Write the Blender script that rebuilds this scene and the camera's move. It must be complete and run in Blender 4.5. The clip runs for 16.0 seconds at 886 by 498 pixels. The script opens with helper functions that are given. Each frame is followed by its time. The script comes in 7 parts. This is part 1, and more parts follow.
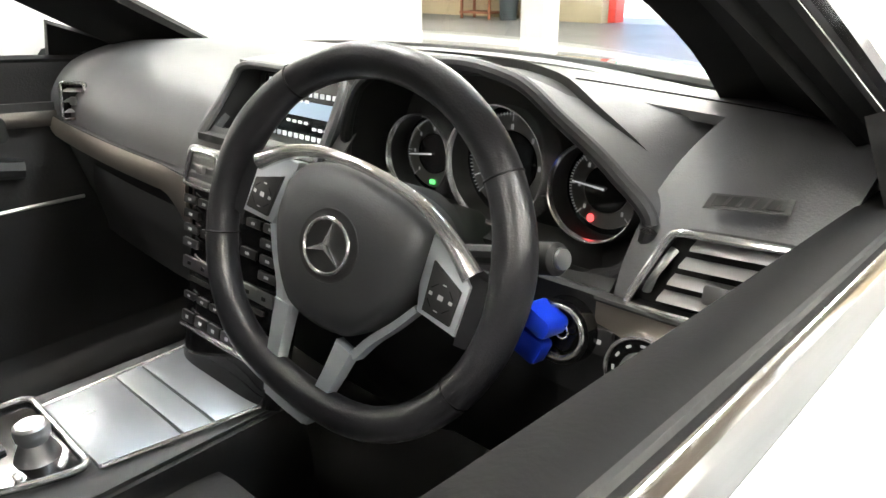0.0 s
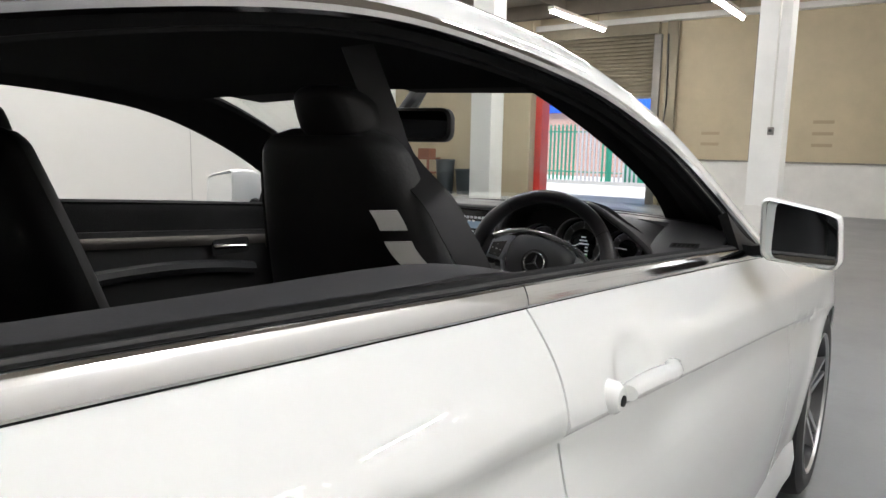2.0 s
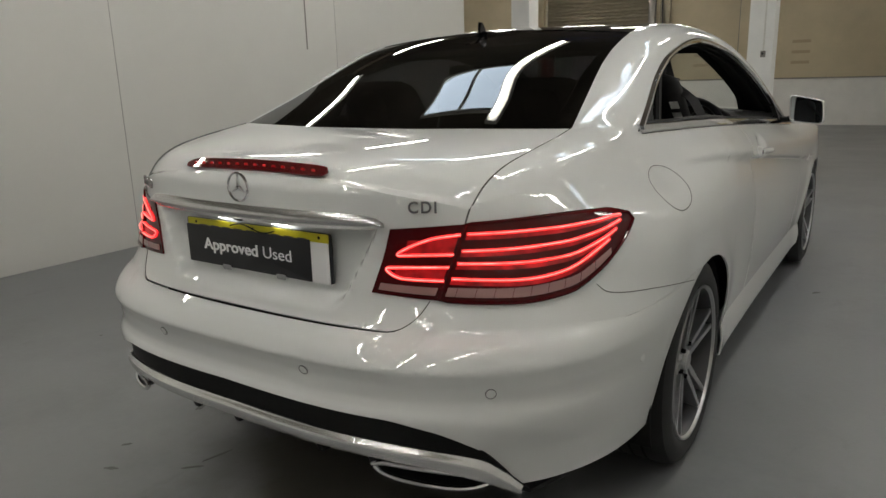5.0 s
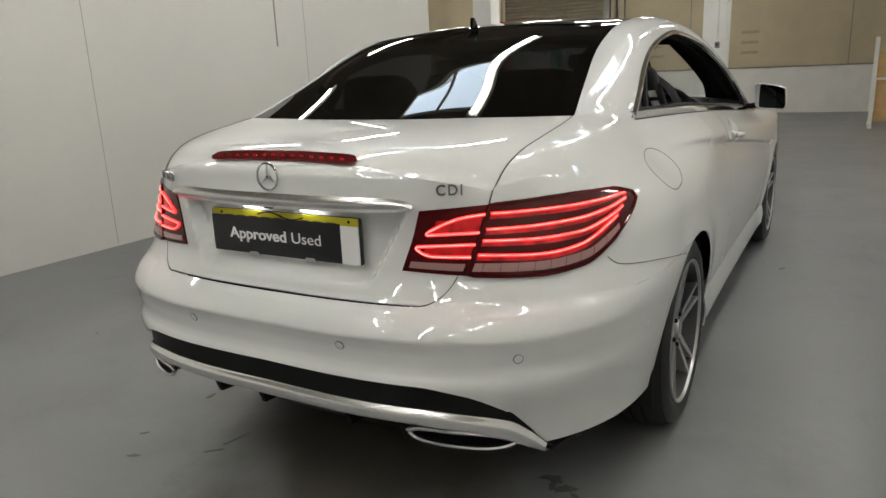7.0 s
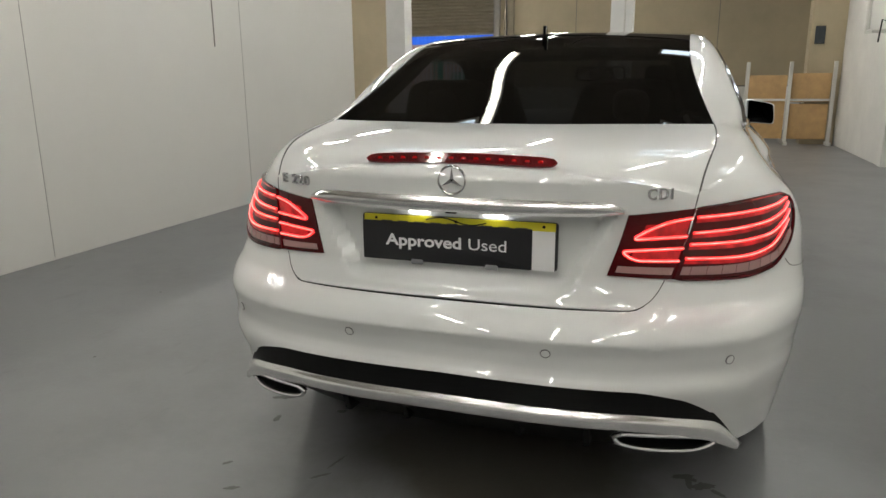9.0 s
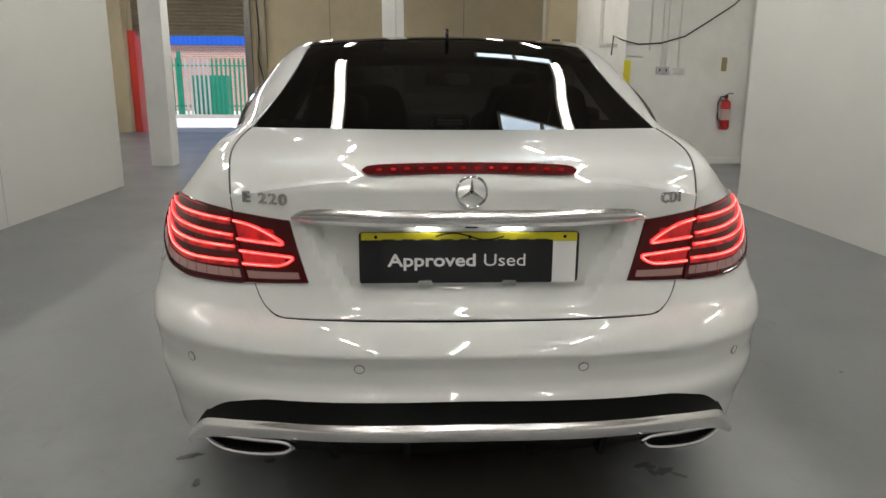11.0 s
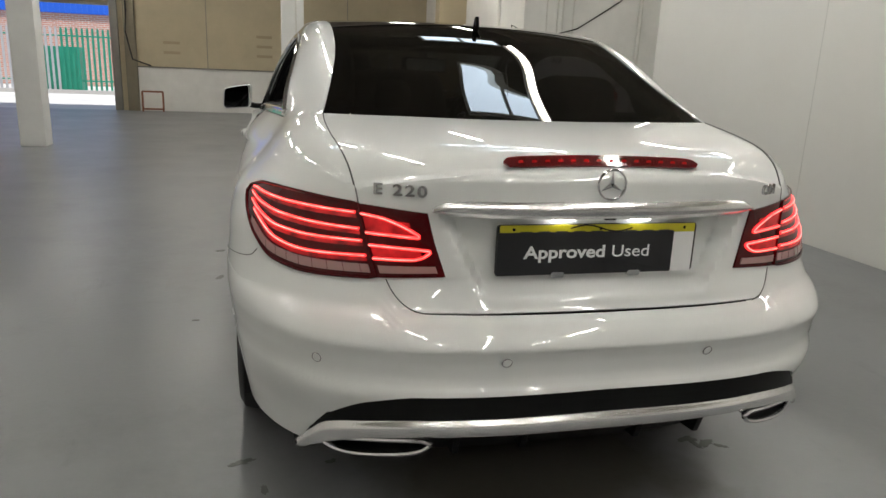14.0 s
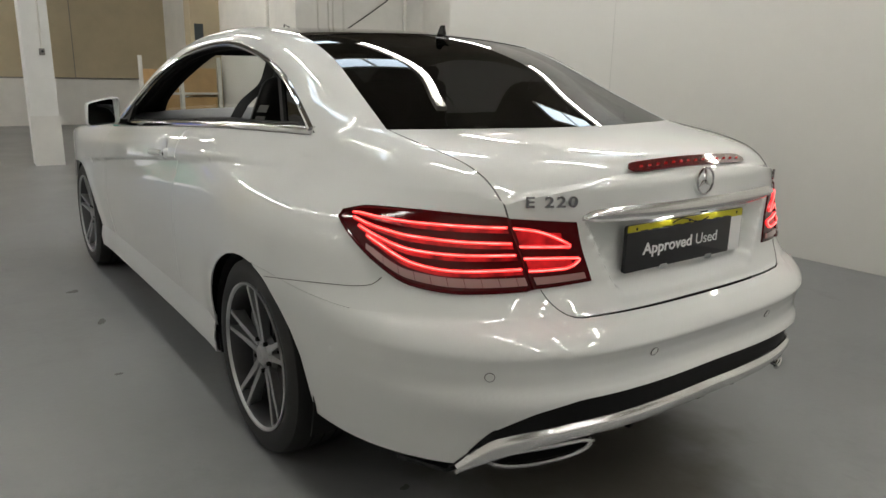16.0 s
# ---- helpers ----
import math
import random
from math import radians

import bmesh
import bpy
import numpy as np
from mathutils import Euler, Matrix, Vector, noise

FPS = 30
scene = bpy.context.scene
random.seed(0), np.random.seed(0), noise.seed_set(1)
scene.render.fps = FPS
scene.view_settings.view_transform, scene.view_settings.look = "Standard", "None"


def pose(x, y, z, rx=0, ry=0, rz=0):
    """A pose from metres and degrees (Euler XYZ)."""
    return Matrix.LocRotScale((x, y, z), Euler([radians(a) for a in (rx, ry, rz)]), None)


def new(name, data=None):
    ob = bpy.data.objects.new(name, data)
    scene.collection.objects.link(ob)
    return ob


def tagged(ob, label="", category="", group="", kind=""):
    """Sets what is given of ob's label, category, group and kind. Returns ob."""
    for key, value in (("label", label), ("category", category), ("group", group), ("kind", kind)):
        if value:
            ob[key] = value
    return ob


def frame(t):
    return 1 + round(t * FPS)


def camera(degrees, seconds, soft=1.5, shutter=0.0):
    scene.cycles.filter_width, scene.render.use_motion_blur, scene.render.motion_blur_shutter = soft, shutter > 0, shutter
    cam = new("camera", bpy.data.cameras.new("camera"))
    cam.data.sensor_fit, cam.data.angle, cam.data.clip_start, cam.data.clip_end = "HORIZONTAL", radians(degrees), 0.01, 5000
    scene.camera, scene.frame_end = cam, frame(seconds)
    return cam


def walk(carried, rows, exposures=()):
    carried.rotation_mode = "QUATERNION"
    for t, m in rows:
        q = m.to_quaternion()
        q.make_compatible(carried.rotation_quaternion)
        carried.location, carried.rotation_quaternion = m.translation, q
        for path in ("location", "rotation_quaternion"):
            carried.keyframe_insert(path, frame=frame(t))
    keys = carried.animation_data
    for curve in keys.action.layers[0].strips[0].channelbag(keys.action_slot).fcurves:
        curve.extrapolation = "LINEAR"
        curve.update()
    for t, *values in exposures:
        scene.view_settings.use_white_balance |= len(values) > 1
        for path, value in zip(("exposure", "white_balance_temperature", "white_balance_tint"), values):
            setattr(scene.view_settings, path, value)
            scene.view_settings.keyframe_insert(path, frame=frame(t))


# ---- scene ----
cam = camera(64.90, 16.0, 1.5, 0.0)
# seconds, eye x y z, yaw, pitch, roll
PATH = [
    (0.0, 0.861, 2.198, 1.134, 41.69, -22.05, 0.38),
    (0.5, 0.879, 2.113, 1.147, 41.31, -16.64, -0.87),
    (1.0, 0.947, 1.863, 1.167, 36.99, -13.34, -0.25),
    (1.5, 1.065, 1.545, 1.172, 35.77, -9.10, -0.37),
    (2.0, 1.153, 1.162, 1.171, 35.60, -8.36, -1.09),
    (2.5, 1.215, 0.750, 1.177, 33.89, -12.09, -0.34),
    (3.0, 1.274, 0.354, 1.173, 34.41, -13.09, 0.47),
    (3.5, 1.282, -0.092, 1.179, 33.87, -13.59, -0.29),
    (4.0, 1.313, -0.506, 1.187, 34.13, -14.08, -0.93),
    (4.5, 1.340, -0.847, 1.200, 34.06, -13.67, 1.07),
    (5.0, 1.350, -1.075, 1.202, 33.40, -13.80, 1.50),
    (5.7, 1.332, -1.225, 1.203, 31.60, -14.05, 2.10),
    (6.3, 1.303, -1.262, 1.202, 30.25, -14.25, 2.35),
    (7.0, 1.288, -1.268, 1.200, 29.75, -14.28, 2.40),
    (7.5, 1.274, -1.278, 1.209, 29.69, -14.43, 1.60),
    (8.0, 1.199, -1.308, 1.215, 29.59, -14.88, 1.00),
    (8.5, 0.899, -1.467, 1.197, 26.25, -13.87, 0.64),
    (9.0, 0.527, -1.565, 1.198, 18.70, -13.70, 0.45),
    (9.5, 0.190, -1.590, 1.198, 9.20, -13.60, 0.20),
    (10.0, -0.030, -1.553, 1.197, 2.00, -13.50, -0.05),
    (10.5, -0.118, -1.518, 1.196, -1.50, -13.40, -0.20),
    (11.0, -0.136, -1.505, 1.195, -2.56, -13.35, -0.28),
    (11.5, -0.138, -1.500, 1.197, -2.72, -13.40, -0.33),
    (12.0, -0.142, -1.501, 1.195, -3.09, -13.43, -0.24),
    (12.5, -0.141, -1.496, 1.197, -3.23, -13.57, -0.46),
    (13.0, -0.170, -1.482, 1.194, -3.35, -13.76, -1.42),
    (13.5, -0.398, -1.470, 1.188, -6.60, -14.18, -3.57),
    (14.0, -0.769, -1.400, 1.198, -13.79, -14.42, -2.30),
    (14.5, -1.057, -1.269, 1.204, -18.80, -13.97, -0.37),
    (15.0, -1.334, -1.145, 1.188, -27.58, -13.95, -2.28),
    (15.5, -1.592, -1.025, 1.197, -35.40, -13.51, -1.53),
    (16.0, -1.633, -1.002, 1.212, -36.26, -14.00, -1.13),
]
walk(cam, [(t, pose(x, y, z, 90 + pitch, roll, yaw)) for t, x, y, z, yaw, pitch, roll in PATH],
     exposures=[(0.0, 2.75, 6480, 10), (0.5, 2.60, 6500, 10), (1.0, 2.18, 6500, 10), (1.5, 1.45, 6280, 12), (2.0, 0.93, 6180, 14), (2.5, 0.50, 6170, 15), (3.0, 0.04, 6240, 13), (3.5, -0.32, 6340, 11), (4.0, -0.43, 6400, 10), (4.5, -0.42, 6440, 10), (5.5, -0.08, 6440, 10), (7.0, 0.14, 6440, 10), (11.0, 0.11, 6450, 10), (16.0, 0.11, 6470, 10)])

# ---- world and light ----
world = bpy.data.worlds.new("world")
scene.world = world
world.use_nodes = True
wn = world.node_tree.nodes
sky = wn.new("ShaderNodeTexSky")
sky.sky_type, sky.sun_disc = "NISHITA", False
sky.sun_elevation, sky.sun_rotation = radians(66), radians(150)
world.node_tree.links.new(sky.outputs[0], wn["Background"].inputs[0])
wn["Background"].inputs[1].default_value = 0.15
sun = new("sun", bpy.data.lights.new("sun", "SUN"))
sun.data.energy, sun.data.angle, sun.data.color = 5.0, radians(3), (1, 0.96, 0.9)
sun.rotation_euler = (radians(24), 0, radians(30))
tagged(sun, kind="structure")


# ---- materials ----
def mat(name, color, rough=0.5, metal=0.0, coat=0.0, bump=0.0, bump_scale=60.0, vary=0.0, vary_scale=3.0, emit=None, power=0.0, spec=0.5):
    m = bpy.data.materials.new(name)
    m.use_nodes = True
    nt = m.node_tree
    b = nt.nodes["Principled BSDF"]
    b.inputs["Base Color"].default_value = (*color, 1)
    b.inputs["Roughness"].default_value = rough
    b.inputs["Metallic"].default_value = metal
    b.inputs["Coat Weight"].default_value = coat
    b.inputs["Coat Roughness"].default_value = 0.03
    b.inputs["Specular IOR Level"].default_value = spec
    if emit:
        b.inputs["Emission Color"].default_value = (*emit, 1)
        b.inputs["Emission Strength"].default_value = power
    if bump or vary:
        tc = nt.nodes.new("ShaderNodeNewGeometry")
    if bump:
        n = nt.nodes.new("ShaderNodeTexNoise")
        n.inputs["Scale"].default_value = bump_scale
        n.inputs["Detail"].default_value = 6
        nt.links.new(tc.outputs["Position"], n.inputs["Vector"])
        bp = nt.nodes.new("ShaderNodeBump")
        bp.inputs["Strength"].default_value = bump
        bp.inputs["Distance"].default_value = 0.01
        nt.links.new(n.outputs["Fac"], bp.inputs["Height"])
        nt.links.new(bp.outputs["Normal"], b.inputs["Normal"])
    if vary:
        n1 = nt.nodes.new("ShaderNodeTexNoise")
        n1.inputs["Scale"].default_value = vary_scale
        n1.inputs["Detail"].default_value = 8
        n1.inputs["Roughness"].default_value = 0.65
        nt.links.new(tc.outputs["Position"], n1.inputs["Vector"])
        ramp = nt.nodes.new("ShaderNodeMapRange")
        ramp.inputs["From Min"].default_value, ramp.inputs["From Max"].default_value = 0.3, 0.7
        ramp.inputs["To Min"].default_value, ramp.inputs["To Max"].default_value = 1 - vary, 1 + vary
        nt.links.new(n1.outputs["Fac"], ramp.inputs["Value"])
        mul = nt.nodes.new("ShaderNodeVectorMath")
        mul.operation = "SCALE"
        mul.inputs[0].default_value = color
        nt.links.new(ramp.outputs["Result"], mul.inputs["Scale"])
        nt.links.new(mul.outputs["Vector"], b.inputs["Base Color"])
        r2 = nt.nodes.new("ShaderNodeMapRange")
        r2.inputs["From Min"].default_value, r2.inputs["From Max"].default_value = 0.3, 0.7
        r2.inputs["To Min"].default_value, r2.inputs["To Max"].default_value = max(0.02, rough - vary * 0.6), min(1, rough + vary * 0.6)
        nt.links.new(n1.outputs["Fac"], r2.inputs["Value"])
        nt.links.new(r2.outputs["Result"], b.inputs["Roughness"])
    return m


def floor_paint():
    """Worn floor paint: cloudy wear, scuffs along the driving direction and small dark spots."""
    m = mat("grey floor paint", (0.195, 0.20, 0.203), 0.36, vary=0.13, vary_scale=1.1, bump=0.06, bump_scale=35)
    nt = m.node_tree
    b = nt.nodes["Principled BSDF"]
    geo = nt.nodes.new("ShaderNodeNewGeometry")
    base = b.inputs["Base Color"].links[0].from_socket

    def speck(scale, stretch, lo, hi, dark):
        mp = nt.nodes.new("ShaderNodeMapping")
        mp.inputs["Scale"].default_value = (scale, scale * stretch, scale)
        nz = nt.nodes.new("ShaderNodeTexNoise")
        nz.inputs["Scale"].default_value, nz.inputs["Detail"].default_value, nz.inputs["Roughness"].default_value = 1.0, 9, 0.7
        rg = nt.nodes.new("ShaderNodeMapRange")
        rg.inputs["From Min"].default_value, rg.inputs["From Max"].default_value = lo, hi
        rg.inputs["To Min"].default_value, rg.inputs["To Max"].default_value = 1.0, dark
        nt.links.new(geo.outputs["Position"], mp.inputs["Vector"])
        nt.links.new(mp.outputs[0], nz.inputs["Vector"])
        nt.links.new(nz.outputs["Fac"], rg.inputs["Value"])
        return rg.outputs["Result"]

    for out in (speck(0.9, 1.0, 0.50, 0.72, 0.78), speck(5.0, 0.35, 0.60, 0.74, 0.80), speck(38.0, 1.0, 0.70, 0.74, 0.45)):
        sc = nt.nodes.new("ShaderNodeVectorMath")
        sc.operation = "SCALE"
        nt.links.new(base, sc.inputs[0])
        nt.links.new(out, sc.inputs["Scale"])
        base = sc.outputs["Vector"]
    # a brownish spill that has dried behind the car
    off = nt.nodes.new("ShaderNodeVectorMath")
    off.operation = "SUBTRACT"
    off.inputs[1].default_value = (0.02, 0.42, 0.0)
    rag = nt.nodes.new("ShaderNodeTexNoise")
    rag.inputs["Scale"].default_value, rag.inputs["Detail"].default_value = 3.5, 8
    ln = nt.nodes.new("ShaderNodeVectorMath")
    ln.operation = "LENGTH"
    add = nt.nodes.new("ShaderNodeMath")
    add.operation = "MULTIPLY_ADD"
    add.inputs[1].default_value = 0.9
    rim = nt.nodes.new("ShaderNodeMapRange")
    rim.inputs["From Min"].default_value, rim.inputs["From Max"].default_value = 0.72, 1.05
    rim.inputs["To Min"].default_value, rim.inputs["To Max"].default_value = 0.9, 0.0
    mixc = nt.nodes.new("ShaderNodeMix")
    mixc.data_type = "RGBA"
    mixc.inputs["B"].default_value = (0.085, 0.078, 0.060, 1)
    nt.links.new(geo.outputs["Position"], off.inputs[0])
    nt.links.new(off.outputs["Vector"], ln.inputs[0])
    nt.links.new(geo.outputs["Position"], rag.inputs["Vector"])
    nt.links.new(rag.outputs["Fac"], add.inputs[0])
    nt.links.new(ln.outputs["Value"], add.inputs[2])
    nt.links.new(add.outputs[0], rim.inputs["Value"])
    nt.links.new(rim.outputs["Result"], mixc.inputs["Factor"])
    nt.links.new(base, mixc.inputs["A"])
    nt.links.new(mixc.outputs["Result"], b.inputs["Base Color"])
    return m


M_FLOOR = floor_paint()
M_PART = mat("white partition", (0.60, 0.592, 0.555), 0.55, vary=0.03, vary_scale=0.8, bump=0.03, bump_scale=120)
M_WALL = mat("cream wall paint", (0.47, 0.40, 0.27), 0.7, vary=0.08, vary_scale=1.5, bump=0.08, bump_scale=25)
M_WHITE = mat("white wall paint", (0.74, 0.73, 0.69), 0.6, vary=0.07, vary_scale=2.0, bump=0.12, bump_scale=18)
M_COL = mat("white column paint", (0.78, 0.78, 0.75), 0.5, vary=0.05, vary_scale=3.0, bump=0.05, bump_scale=30)
M_CEIL = mat("ceiling board", (0.13, 0.11, 0.085), 0.8, vary=0.2, vary_scale=1.5, bump=0.1, bump_scale=8)
M_BEAM = mat("ceiling beam", (0.12, 0.10, 0.075), 0.7, vary=0.15, vary_scale=2)
M_TUBE = mat("lamp tube", (1, 1, 1), 0.4, emit=(1.0, 0.965, 0.90), power=58.0)
M_LAMPBODY = mat("lamp housing", (0.8, 0.78, 0.7), 0.4)


# ---- mesh helpers ----
def finish(name, bm, material, parent=None, smooth=False, label="", angle=40):
    me = bpy.data.meshes.new(name)
    bm.edges.index_update()
    rims = [e.index for e in bm.edges if e.is_boundary] if smooth else []
    bmesh.ops.recalc_face_normals(bm, faces=bm.faces) if name not in RAW else None
    bm.to_mesh(me)
    bm.free()
    for mm in (material if isinstance(material, (list, tuple)) else [material]):
        me.materials.append(mm)
    if smooth:
        me.polygons.foreach_set("use_smooth", [True] * len(me.polygons))
        me.set_sharp_from_angle(angle=radians(angle))
        for i in rims:
            me.edges[i].use_edge_sharp = True
    ob = new(name, me)
    if parent is not None:
        ob.parent = parent
        ob.matrix_parent_inverse = parent_world(parent).inverted()
    if label:
        tagged(ob, label=label)
    return ob


RAW = set()


def parent_world(ob):
    m = ob.matrix_basis.copy()
    return m if ob.parent is None else parent_world(ob.parent) @ ob.matrix_parent_inverse @ m


def add_box(bm, x0, y0, z0, x1, y1, z1, bevel=0.0, mi=0):
    vs = [bm.verts.new((x, y, z)) for x in (x0, x1) for y in (y0, y1) for z in (z0, z1)]
    fs = []
    for q in ((0, 1, 3, 2), (4, 6, 7, 5), (0, 4, 5, 1), (2, 3, 7, 6), (0, 2, 6, 4), (1, 5, 7, 3)):
        f = bm.faces.new([vs[i] for i in q])
        f.material_index = mi
        fs.append(f)
    if bevel:
        es = list({e for f in fs for e in f.edges})
        bmesh.ops.bevel(bm, geom=es, offset=bevel, segments=2, affect="EDGES", profile=0.7)
    return bm


def box(name, dims, material, parent=None, bevel=0.0, label="", category="", kind="", group=""):
    bm = add_box(bmesh.new(), *dims, bevel=bevel)
    ob = finish(name, bm, material, parent, smooth=bevel > 0)
    return tagged(ob, label, category, group, kind)


# ---- the hall ----
L_X, R_X = -3.53, 3.27
box("floor", (-14.5, -18, -0.2, 8, 16.30, 0), M_FLOOR, kind="structure", label="worn grey painted concrete floor")
box("partition_left", (L_X - 0.12, -7.0, 0, L_X, 6.85, 2.44), M_PART, kind="structure", bevel=0.004, label="plain off-white board partition wall")
box("partition_right", (R_X, -7.0, 0, R_X + 0.12, 5.57, 2.44), M_PART, kind="structure", bevel=0.004, label="plain off-white board partition wall")
# unseen wall across the bay, added to bounce light onto the car's tail
box("back_bounce_wall", (L_X, -7.12, 0, R_X, -7.0, 2.44), mat("grey bounce wall", (0.40, 0.39, 0.37), 0.7, vary=0.08), kind="structure", bevel=0.004, label="plain grey unseen wall, added to bounce light onto the tail")
# unseen far wall; its dark colour stands for the unlit hall
box("wall_south", (-14.5, -18.2, 0, 8, -18, 4.3), mat("dark wall", (0.10, 0.10, 0.10), 0.8, vary=0.1), kind="structure", label="unseen far wall, coloured dark for the unlit hall")
box("wall_west", (-14.7, -18.2, 0, -14.5, 16.50, 4.3), M_WALL, kind="structure", label="cream painted wall")
box("wall_east", (5.4, -18.2, 0, 5.6, 9.2, 4.3), M_WHITE, kind="structure", label="white painted wall")
box("wall_services", (3.08, 9.2, 0, 5.6, 9.4, 4.3), M_WHITE, kind="structure", label="white painted block wall")
box("wall_side", (3.1, 9.4, 0, 3.3, 16.30, 4.3), M_WHITE, kind="structure", label="white painted wall")
OP_L, OP_R, OP_T = -6.86, -4.12, 3.7
box("wall_north_right", (OP_R, 16.30, 0, 3.3, 16.55, 4.3), M_WALL, kind="structure", label="cream painted wall")
box("wall_north_left", (-14.7, 16.30, 0, OP_L, 16.55, 4.3), M_WALL, kind="structure", label="cream painted wall")
box("wall_north_lintel", (OP_L, 16.30, OP_T, OP_R, 16.55, 4.3), M_WALL, kind="structure", label="cream painted wall")
box("ceiling", (-14.7, -18.2, 4.3, 8, 16.55, 4.45), M_CEIL, kind="structure", label="brown boarded ceiling")
box("ground", (-400, 16.30, -0.25, 400, 900, -0.02), mat("yard concrete", (0.55, 0.54, 0.52), 0.85, vary=0.15, vary_scale=0.6), kind="structure", label="pale concrete yard")
for cx, cy in ((-3.93, 8.87), (-0.55, 9.10)):
    box("column", (cx, cy, 0, cx + 0.31, cy + 0.31, 4.3), M_COL, kind="structure", bevel=0.012, label="white painted square steel column")


def lamp(x, y, z, length=2.3):
    root = tagged(new("ceiling_lamp"), "white twin fluorescent batten lamp, lit", "lamp", "hall lamps")
    root.location = (x, y, z)
    box("housing", (x - 0.06, y, z + 0.03, x + 0.06, y + length, z + 0.09), M_LAMPBODY, root)
    bm = bmesh.new()
    bmesh.ops.create_cone(bm, cap_ends=True, segments=12, radius1=0.024, radius2=0.024, depth=length - 0.06,
                          matrix=Matrix.Translation((x, y + length / 2, z)) @ Matrix.Rotation(radians(90), 4, "X"))
    finish("tube", bm, M_TUBE, root, smooth=True)
    return root


def rod(x, y, z0, z1, root):
    bm = bmesh.new()
    bmesh.ops.create_cone(bm, cap_ends=True, segments=8, radius1=0.003, radius2=0.003, depth=z1 - z0, matrix=Matrix.Translation((x, y, (z0 + z1) / 2)))
    finish("hanger", bm, M_BEAM, root)


# the pair at x 0.24 is unseen, added to brighten the car's tail
for lx, ly, ln in [(a, b, 2.3) for a in (-7.2, -4.6, -2.0) for b in (8.2, 12.3)] + [(-11.0, 12.0, 2.3), (-11.0, 6.0, 2.3), (1.3, 9.0, 2.3), (0.24, -5.6, 1.8), (0.24, -3.4, 1.8)] + [(a, b, 1.5) for a in (-1.0, 1.40) for b in (-4.8, -2.35, 0.1, 2.55, 5.6)] + [(a, b, 1.5) for a in (-4.15, 4.2) for b in (0.2, 2.7, 5.2)]:
    lp = lamp(lx, ly, 3.5, ln)
    for dy in (0.3, ln - 0.3):
        rod(lx, ly + dy, 3.59, 4.3, lp)

# roof lights with daylight behind them
M_SKYPANE = mat("roof light pane", (0.8, 0.85, 0.9), 0.3, emit=(0.72, 0.86, 1.0), power=7.0)
for i, (x0, y0) in enumerate(((0.80, 3.42), (-2.50, 3.25), (4.0, 3.25), (0.62, 4.95))):
    rl = tagged(new("roof_light"), "two-pane roof light with daylight behind it", "skylight", "roof lights")
    rl.location = (x0 + 0.55, y0 + 0.3, 4.3)
    for k in range(2):
        box("pane", (x0 + 0.03 + k * 0.54, y0 + 0.03, 4.275, x0 + 0.52 + k * 0.54, y0 + 0.37, 4.29), M_SKYPANE, rl)
    bm = bmesh.new()
    for d in ((0, 0, 1.09, 0.03), (0, 0.37, 1.09, 0.40), (0, 0.03, 0.03, 0.37), (0.52, 0.03, 0.57, 0.37), (1.06, 0.03, 1.09, 0.37)):
        add_box(bm, x0 + d[0], y0 + d[1], 4.255, x0 + d[2], y0 + d[3], 4.3)
    finish("frame", bm, M_LAMPBODY, rl)


# ---- the car: shape functions ----
def lut(table):
    """A smooth curve through (position, value) pairs."""
    xs = np.array([p for p, _ in table], float)
    ys = np.array([q for _, q in table], float)
    h = np.diff(xs)
    d = np.diff(ys) / h
    m = np.zeros(len(xs))
    m[0], m[-1] = d[0], d[-1]
    for i in range(1, len(xs) - 1):
        m[i] = 0 if d[i - 1] * d[i] <= 0 else 2 * d[i - 1] * d[i] / (d[i - 1] + d[i])

    def f(x):
        if x <= xs[0]:
            return ys[0]
        if x >= xs[-1]:
            return ys[-1]
        i = int(np.searchsorted(xs, x)) - 1
        t = (x - xs[i]) / h[i]
        return float((2 * t**3 - 3 * t**2 + 1) * ys[i] + (t**3 - 2 * t**2 + t) * h[i] * m[i] + (3 * t**2 - 2 * t**3) * ys[i + 1] + (t**3 - t**2) * h[i] * m[i + 1])

    return f


def eased(fn, a, b, w, n=900):
    """The curve fn between a and b with its bends rounded over a width w; its ends stay in place."""
    xs = np.linspace(a, b, n)
    ys = np.array([fn(x) for x in xs])
    taps = np.linspace(-1, 1, 15)
    wt = np.cos(taps * math.pi / 2) ** 2 + 1e-6
    for _ in range(2):
        reach = np.minimum(w, np.minimum(xs - a, b - xs))
        ys = sum(k * np.interp(xs + reach * t, xs, ys) for k, t in zip(wt, taps)) / wt.sum()
    return lambda x: float(np.interp(x, xs, ys))


def eased_path(points, w):
    """A path through 3D points with its bends rounded."""
    p = spline(points)
    axes = [eased(lambda t, k=k: p(t)[k], 0.0, 1.0, w) for k in range(3)]
    return lambda t: Vector((axes[0](t), axes[1](t), axes[2](t)))


def spline(points):
    """A smooth path through 3D points, by a parameter from 0 to 1."""
    n = len(points) - 1
    axes = [lut([(i / n, p[k]) for i, p in enumerate(points)]) for k in range(3)]
    return lambda s: Vector((axes[0](s), axes[1](s), axes[2](s)))


